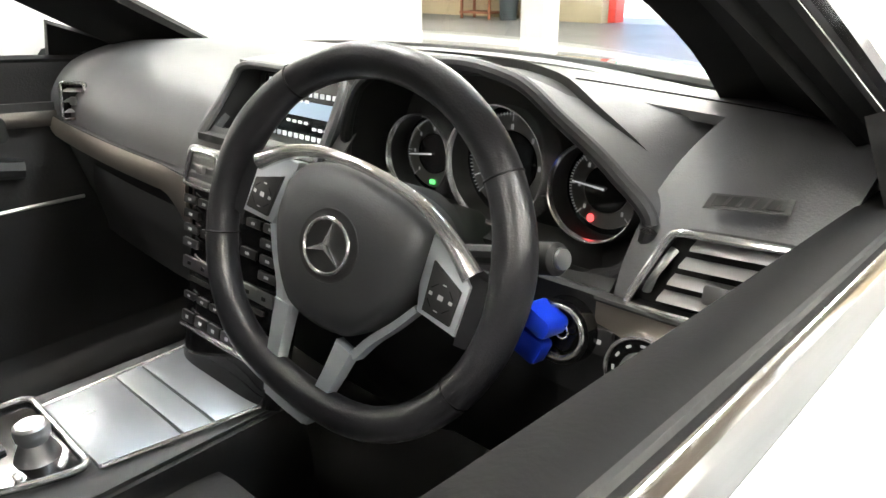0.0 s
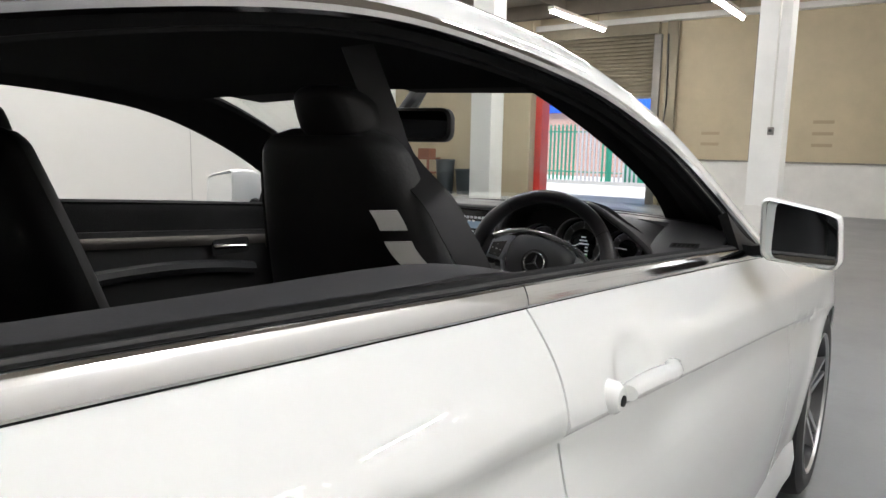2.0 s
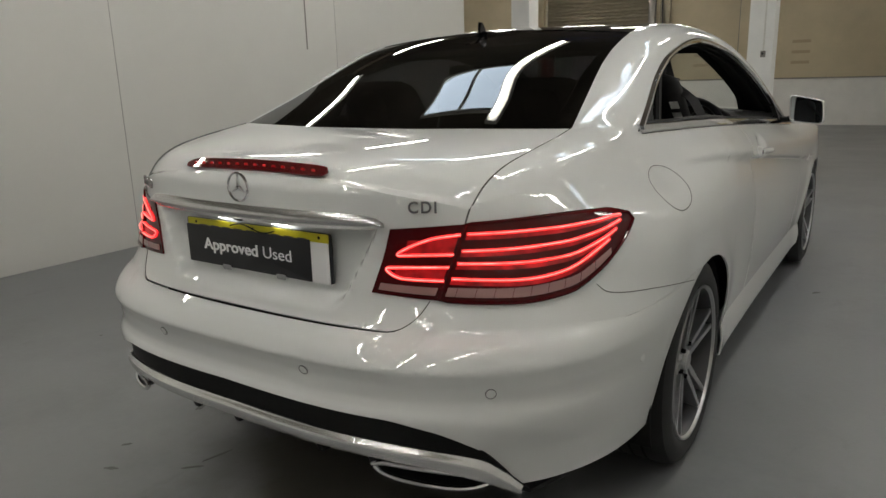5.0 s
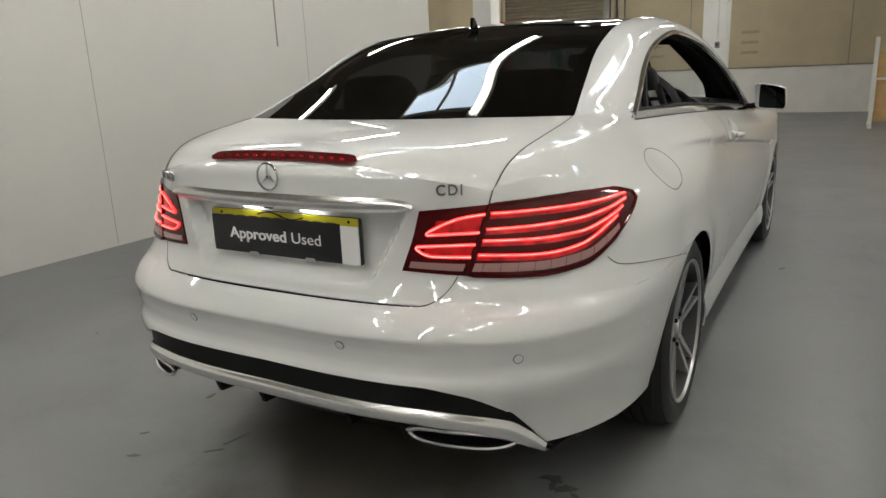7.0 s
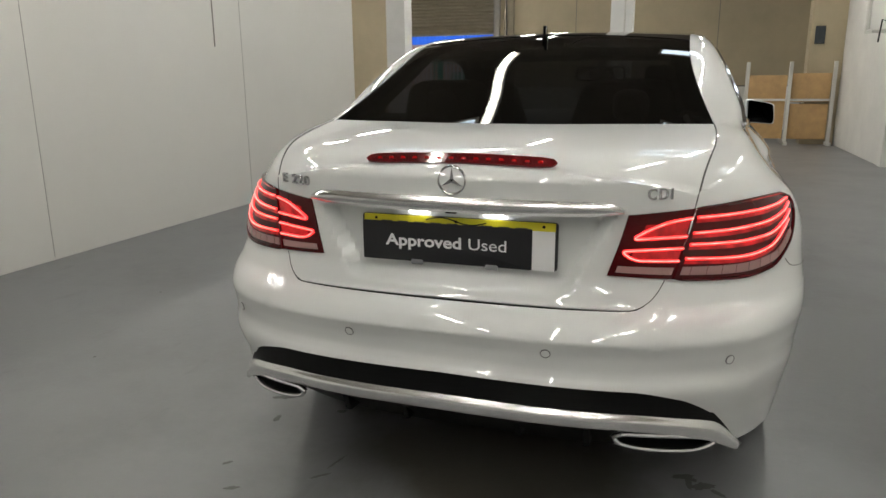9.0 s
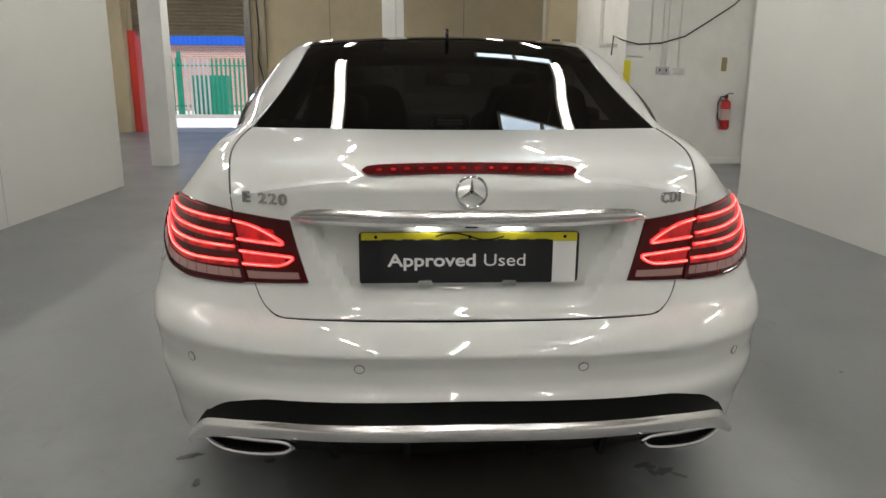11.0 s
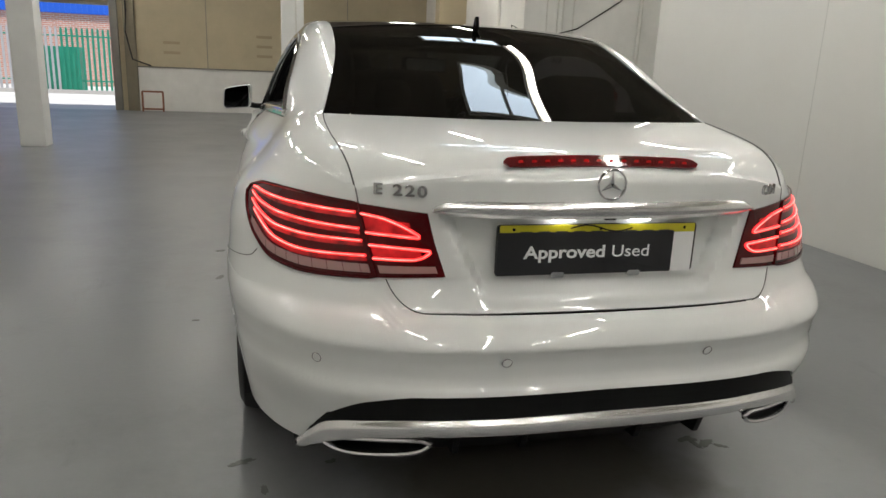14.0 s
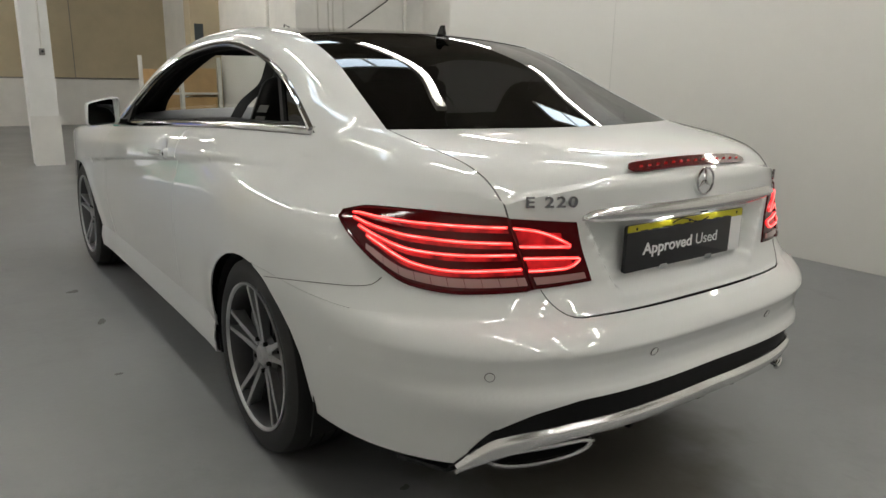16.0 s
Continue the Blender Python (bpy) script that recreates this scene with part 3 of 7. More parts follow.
Q_FOOT = 1.035
QUARTER = {}
seam = lin(Q_IN, 1.0, 56) + [Q_FOOT]
for sx in SIDES:
    f = side(sx)
    cols = seam + [1 + (y - Y_DEEP) for y in arch_columns(Y_DEEP, 1.99, 0.04)[1:] if y > 0.89]

    def quarter_point(q, v):
        y = Y_DEEP + q - 1
        lo = bump_top(skin(min(q, 1), 0.68).x) + 0.0012 if q < 1 + (AX_R - Y_DEEP - 0.05) else max(arch_low(y, 0.31), 0.31)
        hi = quarter_top(q if y < 1.5 else q + (1.5 - y) * (1.99 - door_gap(1.0)) / 0.49)
        z = lo + (hi - lo) * v
        if q > 1 and y > 1.5:
            y2 = 1.5 + (y - 1.5) * (door_gap(z) - 0.0018 - 1.5) / (1.99 - 1.5)
            return f((side_x(y2, z), y2, z))
        return f(skin(q_map(q, z), z))

    QUARTER[sx] = patch(quarter_point, cols, lin(0, 0.5, 8) + lin(0.5, 1, 26)[1:])

    ys = sorted(set(lin(1.7, 2.2, 44) + arch_columns(2.2, 3.08, 0.04)))

    def door_point(y, v):
        yt = y + (door_gap(0.9) - 1.7) * (3.08 - y) / 1.38
        lo, hi = 0.31, belt_z(y + (door_gap(1.0) - 1.7) * (3.08 - y) / 1.38)
        # rows run along the crease
        zc = crease_z(yt)
        if v < 0.5:
            z = lo + (zc - 0.10 - lo) * v / 0.5
        elif v < 0.8:
            z = zc - 0.10 + 0.116 * (v - 0.5) / 0.3
        else:
            z = zc + 0.016 + (hi - zc - 0.016) * (v - 0.8) / 0.2
        k = (y - 1.7) / (3.08 - 1.7)
        a, b = door_gap(z) + 0.0018, 3.0875 - 0.05 * max(0, 0.6 - z)
        y2 = a + (b - a) * k
        return f((side_x(y2, z), y2, z))

    door = part("door", patch(door_point, ys, lin(0, 0.5, 8) + lin(0.5, 0.8, 29)[1:] + lin(0.8, 1, 14)[1:]), M_PAINT, car, "white painted door with a flush handle", thick=0.006)
    part("front_wing", patch(lambda y, v: f((side_x(y, arch_low(y, 0.31) + (belt_z(y) - arch_low(y, 0.31)) * v), y, arch_low(y, 0.31) + (belt_z(y) - arch_low(y, 0.31)) * v)),
                             arch_columns(3.0895, 4.3, 0.05), lin(0, 1, 44)), M_PAINT, car, "white painted front wing", thick=0.006)

    # sill skirt
    sk = lut([(1.40, 0.30), (1.5, 0.335), (2.5, 0.325), (3.3, 0.325), (3.42, 0.31)])

    def skirt_point(y, v):
        x0 = side_x(y, 0.31)
        prof = [(x0 - 0.012, sk(y) + 0.006), (x0 + 0.004, sk(y)), (x0 + 0.012, 0.26), (x0 + 0.006, 0.205), (x0 - 0.05, 0.185), (x0 - 0.14, 0.18)]
        x, z = prof[int(v)]
        return f((x, y, z))

    part("side_skirt", patch(skirt_point, lin(1.43, 3.41, 24), range(6)), M_PAINT, car, "white painted side skirt", thick=0.006)
    # arch lining
    for ay in (AX_R, AX_F):
        part("arch_liner", patch(lambda a, v: f((0.855 - 0.33 * v, ay - 0.395 * math.cos(a), AX_Z + 0.345 * math.sin(a))), lin(-0.35, math.pi + 0.35, 24), (0, 0.3, 1)), M_DARK, car, thick=0.004)

# ---- upper body: pillars and roof rail in one strip on each side ----
IN = [(0.794, 3.065, 0.924), (0.757, 2.845, 1.036), (0.702, 2.55, 1.186), (0.648, 2.2, 1.29), (0.628, 1.8, 1.322), (0.644, 1.4, 1.268), (0.672, 1.145, 1.19), (0.700, 0.98, 1.108), tuple(skin(Q_FOOT, quarter_top(Q_FOOT)))]
OUT = [(0.735, 3.19, 0.935), (0.70, 2.93, 1.08), (0.625, 2.58, 1.26), (0.565, 2.2, 1.362), (0.548, 1.8, 1.382), (0.530, 1.4, 1.350), (0.536, 1.12, 1.268), (0.572, 0.87, 1.158), (0.616, 0.64, 1.064)]
dlo_top, roof_edge = eased_path(IN, 0.045), eased_path(OUT, 0.06)
sh_end = tail(tail_theta(0.578, 0.925), 0.925)
sh_out = eased_path([(0.616, 0.64, 1.064), (0.620, 0.55, 1.050), (0.616, 0.42, 1.030), (0.602, 0.31, 1.006), (0.588, 0.238, 0.970), sh_end], 0.08)
N_RAIL = 72


def seam_q(s):
    return Q_FOOT - (Q_FOOT - Q_IN) * max(0.0, s - 1)


def rail_edges(s):
    """Inner and outer edge of the strip: s from 0 to 1 along the windows, from 1 to 2 along the shoulder."""
    if s <= 1:
        return dlo_top(s), roof_edge(s)
    q = seam_q(s)
    return skin(q_map(q, quarter_top(q)), quarter_top(q)), sh_out(s - 1)


def rail_point(s, v):
    a, b = rail_edges(s)
    p = a.lerp(b, v)
    k = min(1.0, max(0.0, (s - 0.62) / 0.38))
    k = k * k * (3 - 2 * k)
    e = min(1.0, max(0.0, s - 1.2) / 0.8)
    ln = (b - a).length
    bow = Vector((0.12 - 0.085 * k, 0, 0.11 - 0.070 * k - 0.01 * e)) * (4 * ln)
    ta, tb = (b - a) + bow, (b - a) - bow
    # the shoulder leaves the quarter panel along that panel's own slope
    w = smooth((s - 0.90) / 0.14)
    if w > 0:
        q = seam_q(s)
        n = skin_normal(q, quarter_top(q) - 0.004)
        flat = ta - n * ta.dot(n)
        ta = ta.lerp(flat * (0.62 * ln / max(1e-6, flat.length)), w)
    v2, v3 = v * v, v * v * v
    return a * (2 * v3 - 3 * v2 + 1) + ta * (v3 - 2 * v2 + v) + b * (3 * v2 - 2 * v3) + tb * (v3 - v2)


for sx in SIDES:
    f = side(sx)
    ss = lin(0, 1, 56) + [1 + (Q_FOOT - q) / (Q_FOOT - Q_IN) for q in reversed(seam[:-1])]
    bm = patch(lambda s, v: f(rail_point(s, v)), ss, lin(0, 1, 14), bm=QUARTER[sx])
    bmesh.ops.remove_doubles(bm, verts=bm.verts, dist=0.0009)
    # soften the fold between quarter panel and pillar foot
    edge_pts = [f(skin(q_map(q, quarter_top(q)), quarter_top(q))) for q in seam]
    soft = [v for v in bm.verts if not v.is_boundary and v.co.y < 1.02 and v.co.z > 0.95 and min((v.co - p).length for p in edge_pts) < 0.075]
    for _ in range(22):
        bmesh.ops.smooth_vert(bm, verts=soft, factor=0.5, use_axis_x=True, use_axis_y=True, use_axis_z=True)
    part("side_panel", bm, M_PAINT, car, "white painted rear quarter panel, pillar and roof rail", thick=0.005, angle=60)


def between(s0, s1, bow, crown, n=28, m=24, inset=0.0):
    """A surface from one roof edge over to the other."""
    def fn(k, t):
        s = s0 + (s1 - s0) * k
        e = roof_edge(s)
        c = 1 - t * t
        return Vector((e.x * t * (1 - inset), e.y - bow(k) * c, e.z + crown(k) * c - 0.002))
    return patch(fn, lin(0, 1, n), lin(-1, 1, m))


S_WS, S_RW = 0.375, 0.655
part("windscreen", between(0.0, S_WS, lut([(0, -0.12), (1, -0.02)]), lut([(0, 0.03), (1, 0.018)])), M_CLEAR, car, "clear curved windscreen").visible_shadow = False
part("glass_roof", between(S_WS + 0.004, S_RW - 0.003, lut([(0, -0.02), (1, 0.02)]), lut([(0, 0.018), (0.4, 0.016), (1, 0.030)])), M_BLACKGLASS, car, "black panoramic glass roof", thick=0.004)
rear_bow, rear_crown = (lambda k: 0.02 + 0.055 * k + 0.055 * k * k), (lambda k: 0.030 + 0.010 * k - 0.036 * k * k)
part("rear_window", between(S_RW, 1.0, rear_bow, rear_crown), M_TINT, car, "dark tinted rear window")

part("windscreen_edge", tube([Vector((roof_edge(0.02).x * t, roof_edge(0.02).y + 0.10 * (1 - t * t), roof_edge(0.02).z + 0.03 * (1 - t * t))) for t in lin(-1, 1, 40)], 0.012, seg=6, flat=0.6), M_TRIM, car, "black strip along the windscreen foot")
# headlining inside and window seal
part("headlining", patch(lambda k, t: Vector((roof_edge(S_WS - 0.03 + (S_RW - S_WS + 0.03) * k).x * t * 1.02, roof_edge(S_WS - 0.03 + (S_RW - S_WS + 0.03) * k).y, roof_edge(S_WS - 0.03 + (S_RW - S_WS + 0.03) * k).z - 0.05 - 0.01 * abs(t))), lin(0, 1, 16), lin(-1, 1, 8)),
     mat("black headlining", (0.005, 0.005, 0.005), 0.95, bump=0.05, bump_scale=300, spec=0.05), car, "black cloth headlining", thick=0.01)
# ---- boot lid ----
deck_mid = eased_path([(0, 0.082, 0.985), (0, 0.112, 1.008), (0, 0.150, 1.024), (0, 0.27, 1.043), (0, 0.40, 1.056), (0, 0.53, 1.066)], 0.10)


def lid_point(v, t):
    if v <= 0.72:
        k = v / 0.72
        x = lid_half(k) * t
        z = 0.6605 + (0.985 - 0.06 * abs(t) ** 2.5 - 0.6605) * k
        return Vector((x, tail(tail_theta(x, z), z).y, z))
    k = (v - 0.72) / 0.28
    e = sh_out(1 - k)
    c = abs(t) ** 2.5
    mid = deck_mid(k)
    return Vector(((e.x - 0.004) * t, mid.y + (e.y - mid.y) * c, mid.z + (e.z - mid.z) * c - 0.001))


def recess(v, t):
    """Plate recess pressed into the lid."""
    p = lid_point(v, t)
    u = max(abs(p.x) / (0.287 + 0.088 * max(0, (p.z - 0.70) / 0.17)), 0)
    w = max(0.0, min(1.0, (1.05 - u) / 0.10)) * max(0.0, min(1.0, (p.z - 0.684) / 0.032)) * max(0.0, min(1.0, (0.889 - p.z) / 0.006))
    s = w * w * (3 - 2 * w)
    return p + Vector((0, 0.042 * s, 0))


vs_lid = lin(0, 0.50, 40) + lin(0.50, 0.72, 16)[1:] + lin(0.72, 1, 26)[1:]
lid = part("boot_lid", patch(recess, vs_lid, lin(-1, 1, 96)), M_PAINT, car, "white painted boot lid", thick=0.004)


# ---- tail lamps ----
def q_of_y(y, z):
    a, b = 0.2, 1.0
    for _ in range(40):
        c = (a + b) / 2
        a, b = (c, b) if skin(c, z).y < y else (a, c)
    return (a + b) / 2


Q_TIP = q_of_y(0.525, 0.875)
lamp_lo = lut([(q_of_x(0.37, 0.735), 0.737), (q_of_x(0.52, 0.727), 0.728), (q_of_x(0.68, 0.72), 0.722), (q_of_y(0.30, 0.735), 0.735), (q_of_y(0.39, 0.78), 0.780), (Q_TIP, 0.862)])
lamp_hi = lut([(q_of_x(0.37, 0.88), 0.879), (q_of_x(0.57, 0.893), 0.893), (q_of_y(0.33, 0.893), 0.898), (q_of_y(0.46, 0.888), 0.893), (Q_TIP, 0.876)])


def lamp_inner(k, v, off):
    z = 0.735 + 0.15 * v
    x = (0.379 + 0.041 * v) * (1 - k) + (0.527 + 0.045 * v) * k
    q = q_of_x(x, z)
    z = lamp_lo(q) + (lamp_hi(q) - lamp_lo(q)) * v
    return skin(q, z) + skin_normal(q, z) * off


def lamp_outer(k, v, off):
    q0 = q_of_x(0.5278 + 0.045 * v, 0.735 + 0.15 * v)
    q = q0 + (Q_TIP - q0) * k
    z = lamp_lo(q) + (lamp_hi(q) - lamp_lo(q)) * v
    return skin(q, z) + skin_normal(q, z) * off


def follow(pts, fn, off, f, n=14):
    path = spline([(a, b, 0) for a, b in pts])
    return [f(fn(path(i / n).x, path(i / n).y, off)) for i in range(n + 1)]


for sx in SIDES:
    f = side(sx)
    lampset = part("tail_lamp", patch(lambda k, v: f(lamp_outer(k, v, 0.007)), lin(0, 1, 36), lin(0, 1, 14)), M_REDDARK, car, "dark red tail lamp with glowing light bars", thick=0.012, offset=-1)
    part("lamp_edge", tube([f(lamp_outer(k, 0, 0.008)) for k in lin(0, 1, 30)] + [f(lamp_outer(k, 1, 0.008)) for k in lin(1, 0, 30)], 0.004, closed=True), M_REDDARK, lampset)
    for v0, v1, v2, end in ((0.875, 0.84, 0.76, 0.93), (0.66, 0.65, 0.57, 0.91), (0.50, 0.47, 0.44, 0.86), (0.305, 0.28, 0.36, 0.80)):
        part("light_bar", tube(follow([(0.02, v0), (end * 0.5, v1), (end, v2)], lamp_outer, 0.009, f, 20), 0.0037, seg=6), M_GLOW, lampset, "glowing red light bar")
        part("bar_core", tube(follow([(0.025, v0), (end * 0.5, v1), (end - 0.01, v2)], lamp_outer, 0.0122, f, 20), 0.0014, seg=5), M_CORE, lampset)
        part("light_glow", patch(lambda k, v: f(lamp_outer(0.02 + (end - 0.02) * k, lut([(0, v0), (0.5, v1), (1, v2)])(k) - 0.075 + 0.055 * v, 0.0085)), lin(0, 1, 20), (0, 1)), M_GLOWDIM, lampset)
    part("reverse_lens", patch(lambda k, v: f(lamp_outer(0.02 + 0.78 * k, 0.07 + 0.12 * v, 0.009)), lin(0, 1, 24), lin(0, 1, 2)), M_CLEARLENS, lampset, "clear ribbed lower lens", thick=0.003)
    for i in range(9):
        k = 0.06 + i * 0.08
        part("lens_rib", tube([f(lamp_outer(k, 0.07, 0.0105)), f(lamp_outer(k, 0.19, 0.0105))], 0.0007, seg=4), M_REDLENS, lampset)
    lidlamp = part("boot_lamp", patch(lambda k, v: f(lamp_inner(k, v, 0.007)), lin(0, 1, 16), lin(0, 1, 14)), M_REDDARK, lid, "dark red inner tail lamp on the boot lid", thick=0.012, offset=-1)
    for pts in ([(0.98, 0.87), (0.7, 0.85), (0.42, 0.77), (0.20, 0.64), (0.24, 0.615), (0.6, 0.62), (0.98, 0.62)], [(0.98, 0.45), (0.6, 0.445), (0.12, 0.42), (0.11, 0.40), (0.26, 0.31), (0.45, 0.275), (0.98, 0.275)]):
        part("light_bar", tube(follow(pts, lamp_inner, 0.009, f, 30), 0.0039, seg=6), M_GLOW, lidlamp, "glowing red light loop")
        part("bar_core", tube(follow(pts, lamp_inner, 0.0122, f, 30), 0.0014, seg=5), M_CORE, lidlamp)
    part("light_glow", patch(lambda k, v: f(lamp_inner(0.3 + 0.66 * k, 0.64 + 0.19 * v, 0.0085)), lin(0, 1, 6), (0, 1)), M_GLOWDIM, lidlamp)
    part("light_glow", patch(lambda k, v: f(lamp_inner(0.25 + 0.71 * k, 0.30 + 0.12 * v, 0.0085)), lin(0, 1, 6), (0, 1)), M_GLOWDIM, lidlamp)
    part("reverse_lens", patch(lambda k, v: f(lamp_inner(0.1 + 0.84 * k, 0.07 + 0.11 * v, 0.009)), lin(0, 1, 10), lin(0, 1, 2)), M_CLEARLENS, lidlamp, "clear lower lens", thick=0.003)

# third brake lamp, chrome bar, emblem, badges and plate on the lid
brake_h = lut([(0.0, 0.0105), (0.2, 0.0100), (0.238, 0.008), (0.25, 0.001)])


def brake_point(x, v):
    z = 1.003 - 0.006 * (abs(x) / 0.25) ** 2 + brake_h(abs(x)) * (2 * v - 1)
    p = tail(tail_theta(x, z), z)
    return Vector((x, p.y - 0.004, z + 0.002))


brake = part("brake_lamp", patch(brake_point, lin(-0.25, 0.25, 50), lin(0, 1, 4)), M_REDLENS, lid, "long red high-level brake lamp", thick=0.004, offset=0)
for i in range(14):
    x = -0.21 + i * 0.42 / 13
    p = brake_point(x, 0.5)
    part("lamp_cell", prism(rounded(0.012, 0.010, 0.003, 2), Matrix.Translation(p + Vector((0, -0.004, 0))) @ Matrix.Rotation(radians(90), 4, "X"), 0.001), M_CELL, brake)
lid_edge = spline([(0.425, 0, 0.6585), (0.455, 0, 0.664), (0.482, 0, 0.680), (0.500, 0, 0.702), (0.512, 0, 0.726)])
for sx in SIDES:
    pts = [lid_edge(k) for k in lin(0, 1, 16)]
    part("lid_gap", tube([Vector((sx * p.x, tail(tail_theta(p.x, p.z), p.z).y - 0.0022, p.z)) for p in pts], 0.0013, seg=5), M_DARK, lid)
bar_hi = lut([(0.0, 0.914), (0.30, 0.914), (0.385, 0.908), (0.413, 0.893)])
bar_lo = lut([(0.0, 0.878), (0.36, 0.882), (0.413, 0.889)])


def bar_point(x, v):
    z = bar_lo(abs(x)) + (bar_hi(abs(x)) - bar_lo(abs(x))) * v
    p = tail(tail_theta(x, z), z)
    return Vector((x, p.y - 0.004 - 0.018 * math.sin(math.pi * (0.15 + 0.7 * (1 - v))), z))


part("boot_handle_bar", patch(bar_point, lin(-0.413, 0.413, 50), lin(0, 1, 8)), mat("brushed boot bar", (0.74, 0.74, 0.73), 0.24, metal=0.9), lid, "chrome bar over the number plate", thick=0.006)
part("boot_switch", prism(rounded(0.03, 0.008, 0.003), pose(0, 0.052, 0.879, 90), 0.008), M_TRIM, lid)
for x in (-0.1, 0.1):
    part("plate_light", prism(rounded(0.05, 0.012, 0.004), pose(x, 0.085, 0.872, 150), 0.006), M_PLATELAMP, lid, "lit number plate lamp")

EM = Matrix.Translation((0, 0.058, 0.957)) @ Matrix.Rotation(radians(90), 4, "X")
emblem = part("emblem", tube([EM @ Vector((0.0345 * math.cos(a), 0.0345 * math.sin(a), 0.006)) for a in lin(0, 2 * math.pi, 40)[:-1]], 0.0032, closed=True), M_CHROME, lid, "round chrome emblem ring with three points")
for a in (90, 210, 330):
    part("emblem_point", prism([(0, 0.0335), (-0.0055, 0.0), (0, -0.003), (0.0055, 0.0)], EM @ Matrix.Rotation(radians(a - 90), 4, "Z") @ Matrix.Translation((0, 0, 0.002)), 0.005, bevel=0.001), M_CHROME, emblem)


M_BADGE = mat("badge chrome", (0.46, 0.46, 0.47), 0.14, metal=1.0)


def badge(text, x, z, width):
    p = tail(tail_theta(x, z), z)
    n = skin_normal(q_of_x(abs(x), z), z)
    n.x = math.copysign(n.x, x)
    yaw = math.atan2(n.x, -n.y)
    m = Matrix.Translation((x + n.x * 0.0050, p.y + n.y * 0.0050, z)) @ Matrix.Rotation(yaw, 4, "Z") @ Matrix.Rotation(radians(90), 4, "X")
    text_mesh(text, 0.036, m, 0.003, M_BADGE, lid, "badge", "chrome model lettering", weight=0.0003, width=width, space=1.22, bevel=0.0003)


badge("E 220", -0.480, 0.930, 0.125)
badge("CDI", 0.488, 0.930, 0.062)

PLATE_Y = 0.094
plate = part("number_plate", prism(rounded(0.52, 0.122, 0.008), pose(0, PLATE_Y, 0.796, 90), 0.006, bevel=0.001), M_PLATEBLACK, lid, "number plate holder with a black cover board")
part("yellow_plate", prism(rounded(0.508, 0.022, 0.003), pose(0, PLATE_Y - 0.0061, 0.845, 90), 0.002), M_YELLOW, plate, "yellow plate edge")
for i in range(9):
    part("covered_mark", prism(rounded(0.03, 0.006, 0.001, 1), pose(-0.19 + i * 0.045, PLATE_Y - 0.0083, 0.838, 90), 0.0008), M_PLATEBLACK, plate)
part("plate_end", prism(rounded(0.056, 0.100, 0.002), pose(0.225, PLATE_Y - 0.0062, 0.785, 90), 0.003), M_WHITEPLASTIC, plate)
cover = part("cover_board", prism(rounded(0.456, 0.104, 0.004), pose(-0.031, PLATE_Y - 0.0065, 0.787, 90), 0.004, bevel=0.001), M_PLATEBLACK, plate, "black board with white lettering")
text_mesh("Approved", 0.042, pose(-0.088, PLATE_Y - 0.011, 0.789, 90), 0.0006, M_WHITEPLASTIC, cover, "lettering", "white lettering", weight=0.0009, width=0.208)
text_mesh("Used", 0.042, pose(0.083, PLATE_Y - 0.011, 0.789, 90), 0.0006, M_WHITEPLASTIC, cover, "lettering", "white lettering", width=0.098)
for x in (-0.105, 0.095):
    part("plate_clip", prism(rounded(0.034, 0.014, 0.005), pose(x, PLATE_Y - 0.002, 0.735, 90), 0.012), M_CHROME, plate)
for x in (-0.22, 0.0, 0.225):
    part("plate_screw", lathe([(0, 0.002), (0.004, 0.002), (0.0045, 0)], pose(x, PLATE_Y - 0.0065, 0.846, 90), 10), M_TRIM, plate)
part("cable", tube([Vector((0.0 + 0.16 * (k - 0.5), PLATE_Y - 0.012, 0.848 + 0.008 * math.sin(k * 6.3))) for k in lin(0, 1, 14)], 0.0018, seg=5), M_TRIM, plate)

# exhaust tips
for sx in SIDES:
    f = side(sx)
    ring = [(0.418, 0.357), (0.45, 0.364), (0.60, 0.348), (0.660, 0.333), (0.646, 0.318), (0.60, 0.311), (0.47, 0.329), (0.434, 0.341)]
    sp = spline([(a, b, 0) for a, b in ring + ring[:1]])
    loop = [sp(i / 32) for i in range(32)]

    def tip(dy, k):
        c = Vector((0.545, 0.342, 0))
        return [f((c.x + (p.x - c.x) * k, tail(tail_theta(p.x, 0.45), 0.45).y + 0.012 + dy + 0.05 * (p.x - 0.41), c.y + (p.y - c.y) * k)) for p in loop]

    ex = part("exhaust_tip", tube(tip(0, 1.0), 0.0065, closed=True), M_CHROME, car, "flat chrome exhaust tip")
    bm = bmesh.new()
    rings = [[bm.verts.new(p) for p in tip(dy, k)] for dy, k in ((0.0, 1.0), (0.02, 0.93), (0.10, 0.85))]
    for a, b in zip(rings, rings[1:]):
        for i in range(32):
            bm.faces.new((a[i], a[(i + 1) % 32], b[(i + 1) % 32], b[i]))
    bm.faces.new(rings[-1])
    part("exhaust_inside", bm, mat("exhaust inside", (0.05, 0.05, 0.05), 0.35, metal=0.8), ex)

# small fins under the valance
for x in (-0.34, -0.16, 0.16, 0.34):
    part("valance_fin", prism([(0.06, 0.06), (0.10, -0.052), (0.16, -0.058), (0.27, 0.0), (0.27, 0.06)], pose(x, 0, 0.322, 90, 0, 90), 0.016, bevel=0.003), M_TRIM, car, "small black valance fin")
M_RING = mat("sensor ring", (0.20, 0.20, 0.20), 0.6)
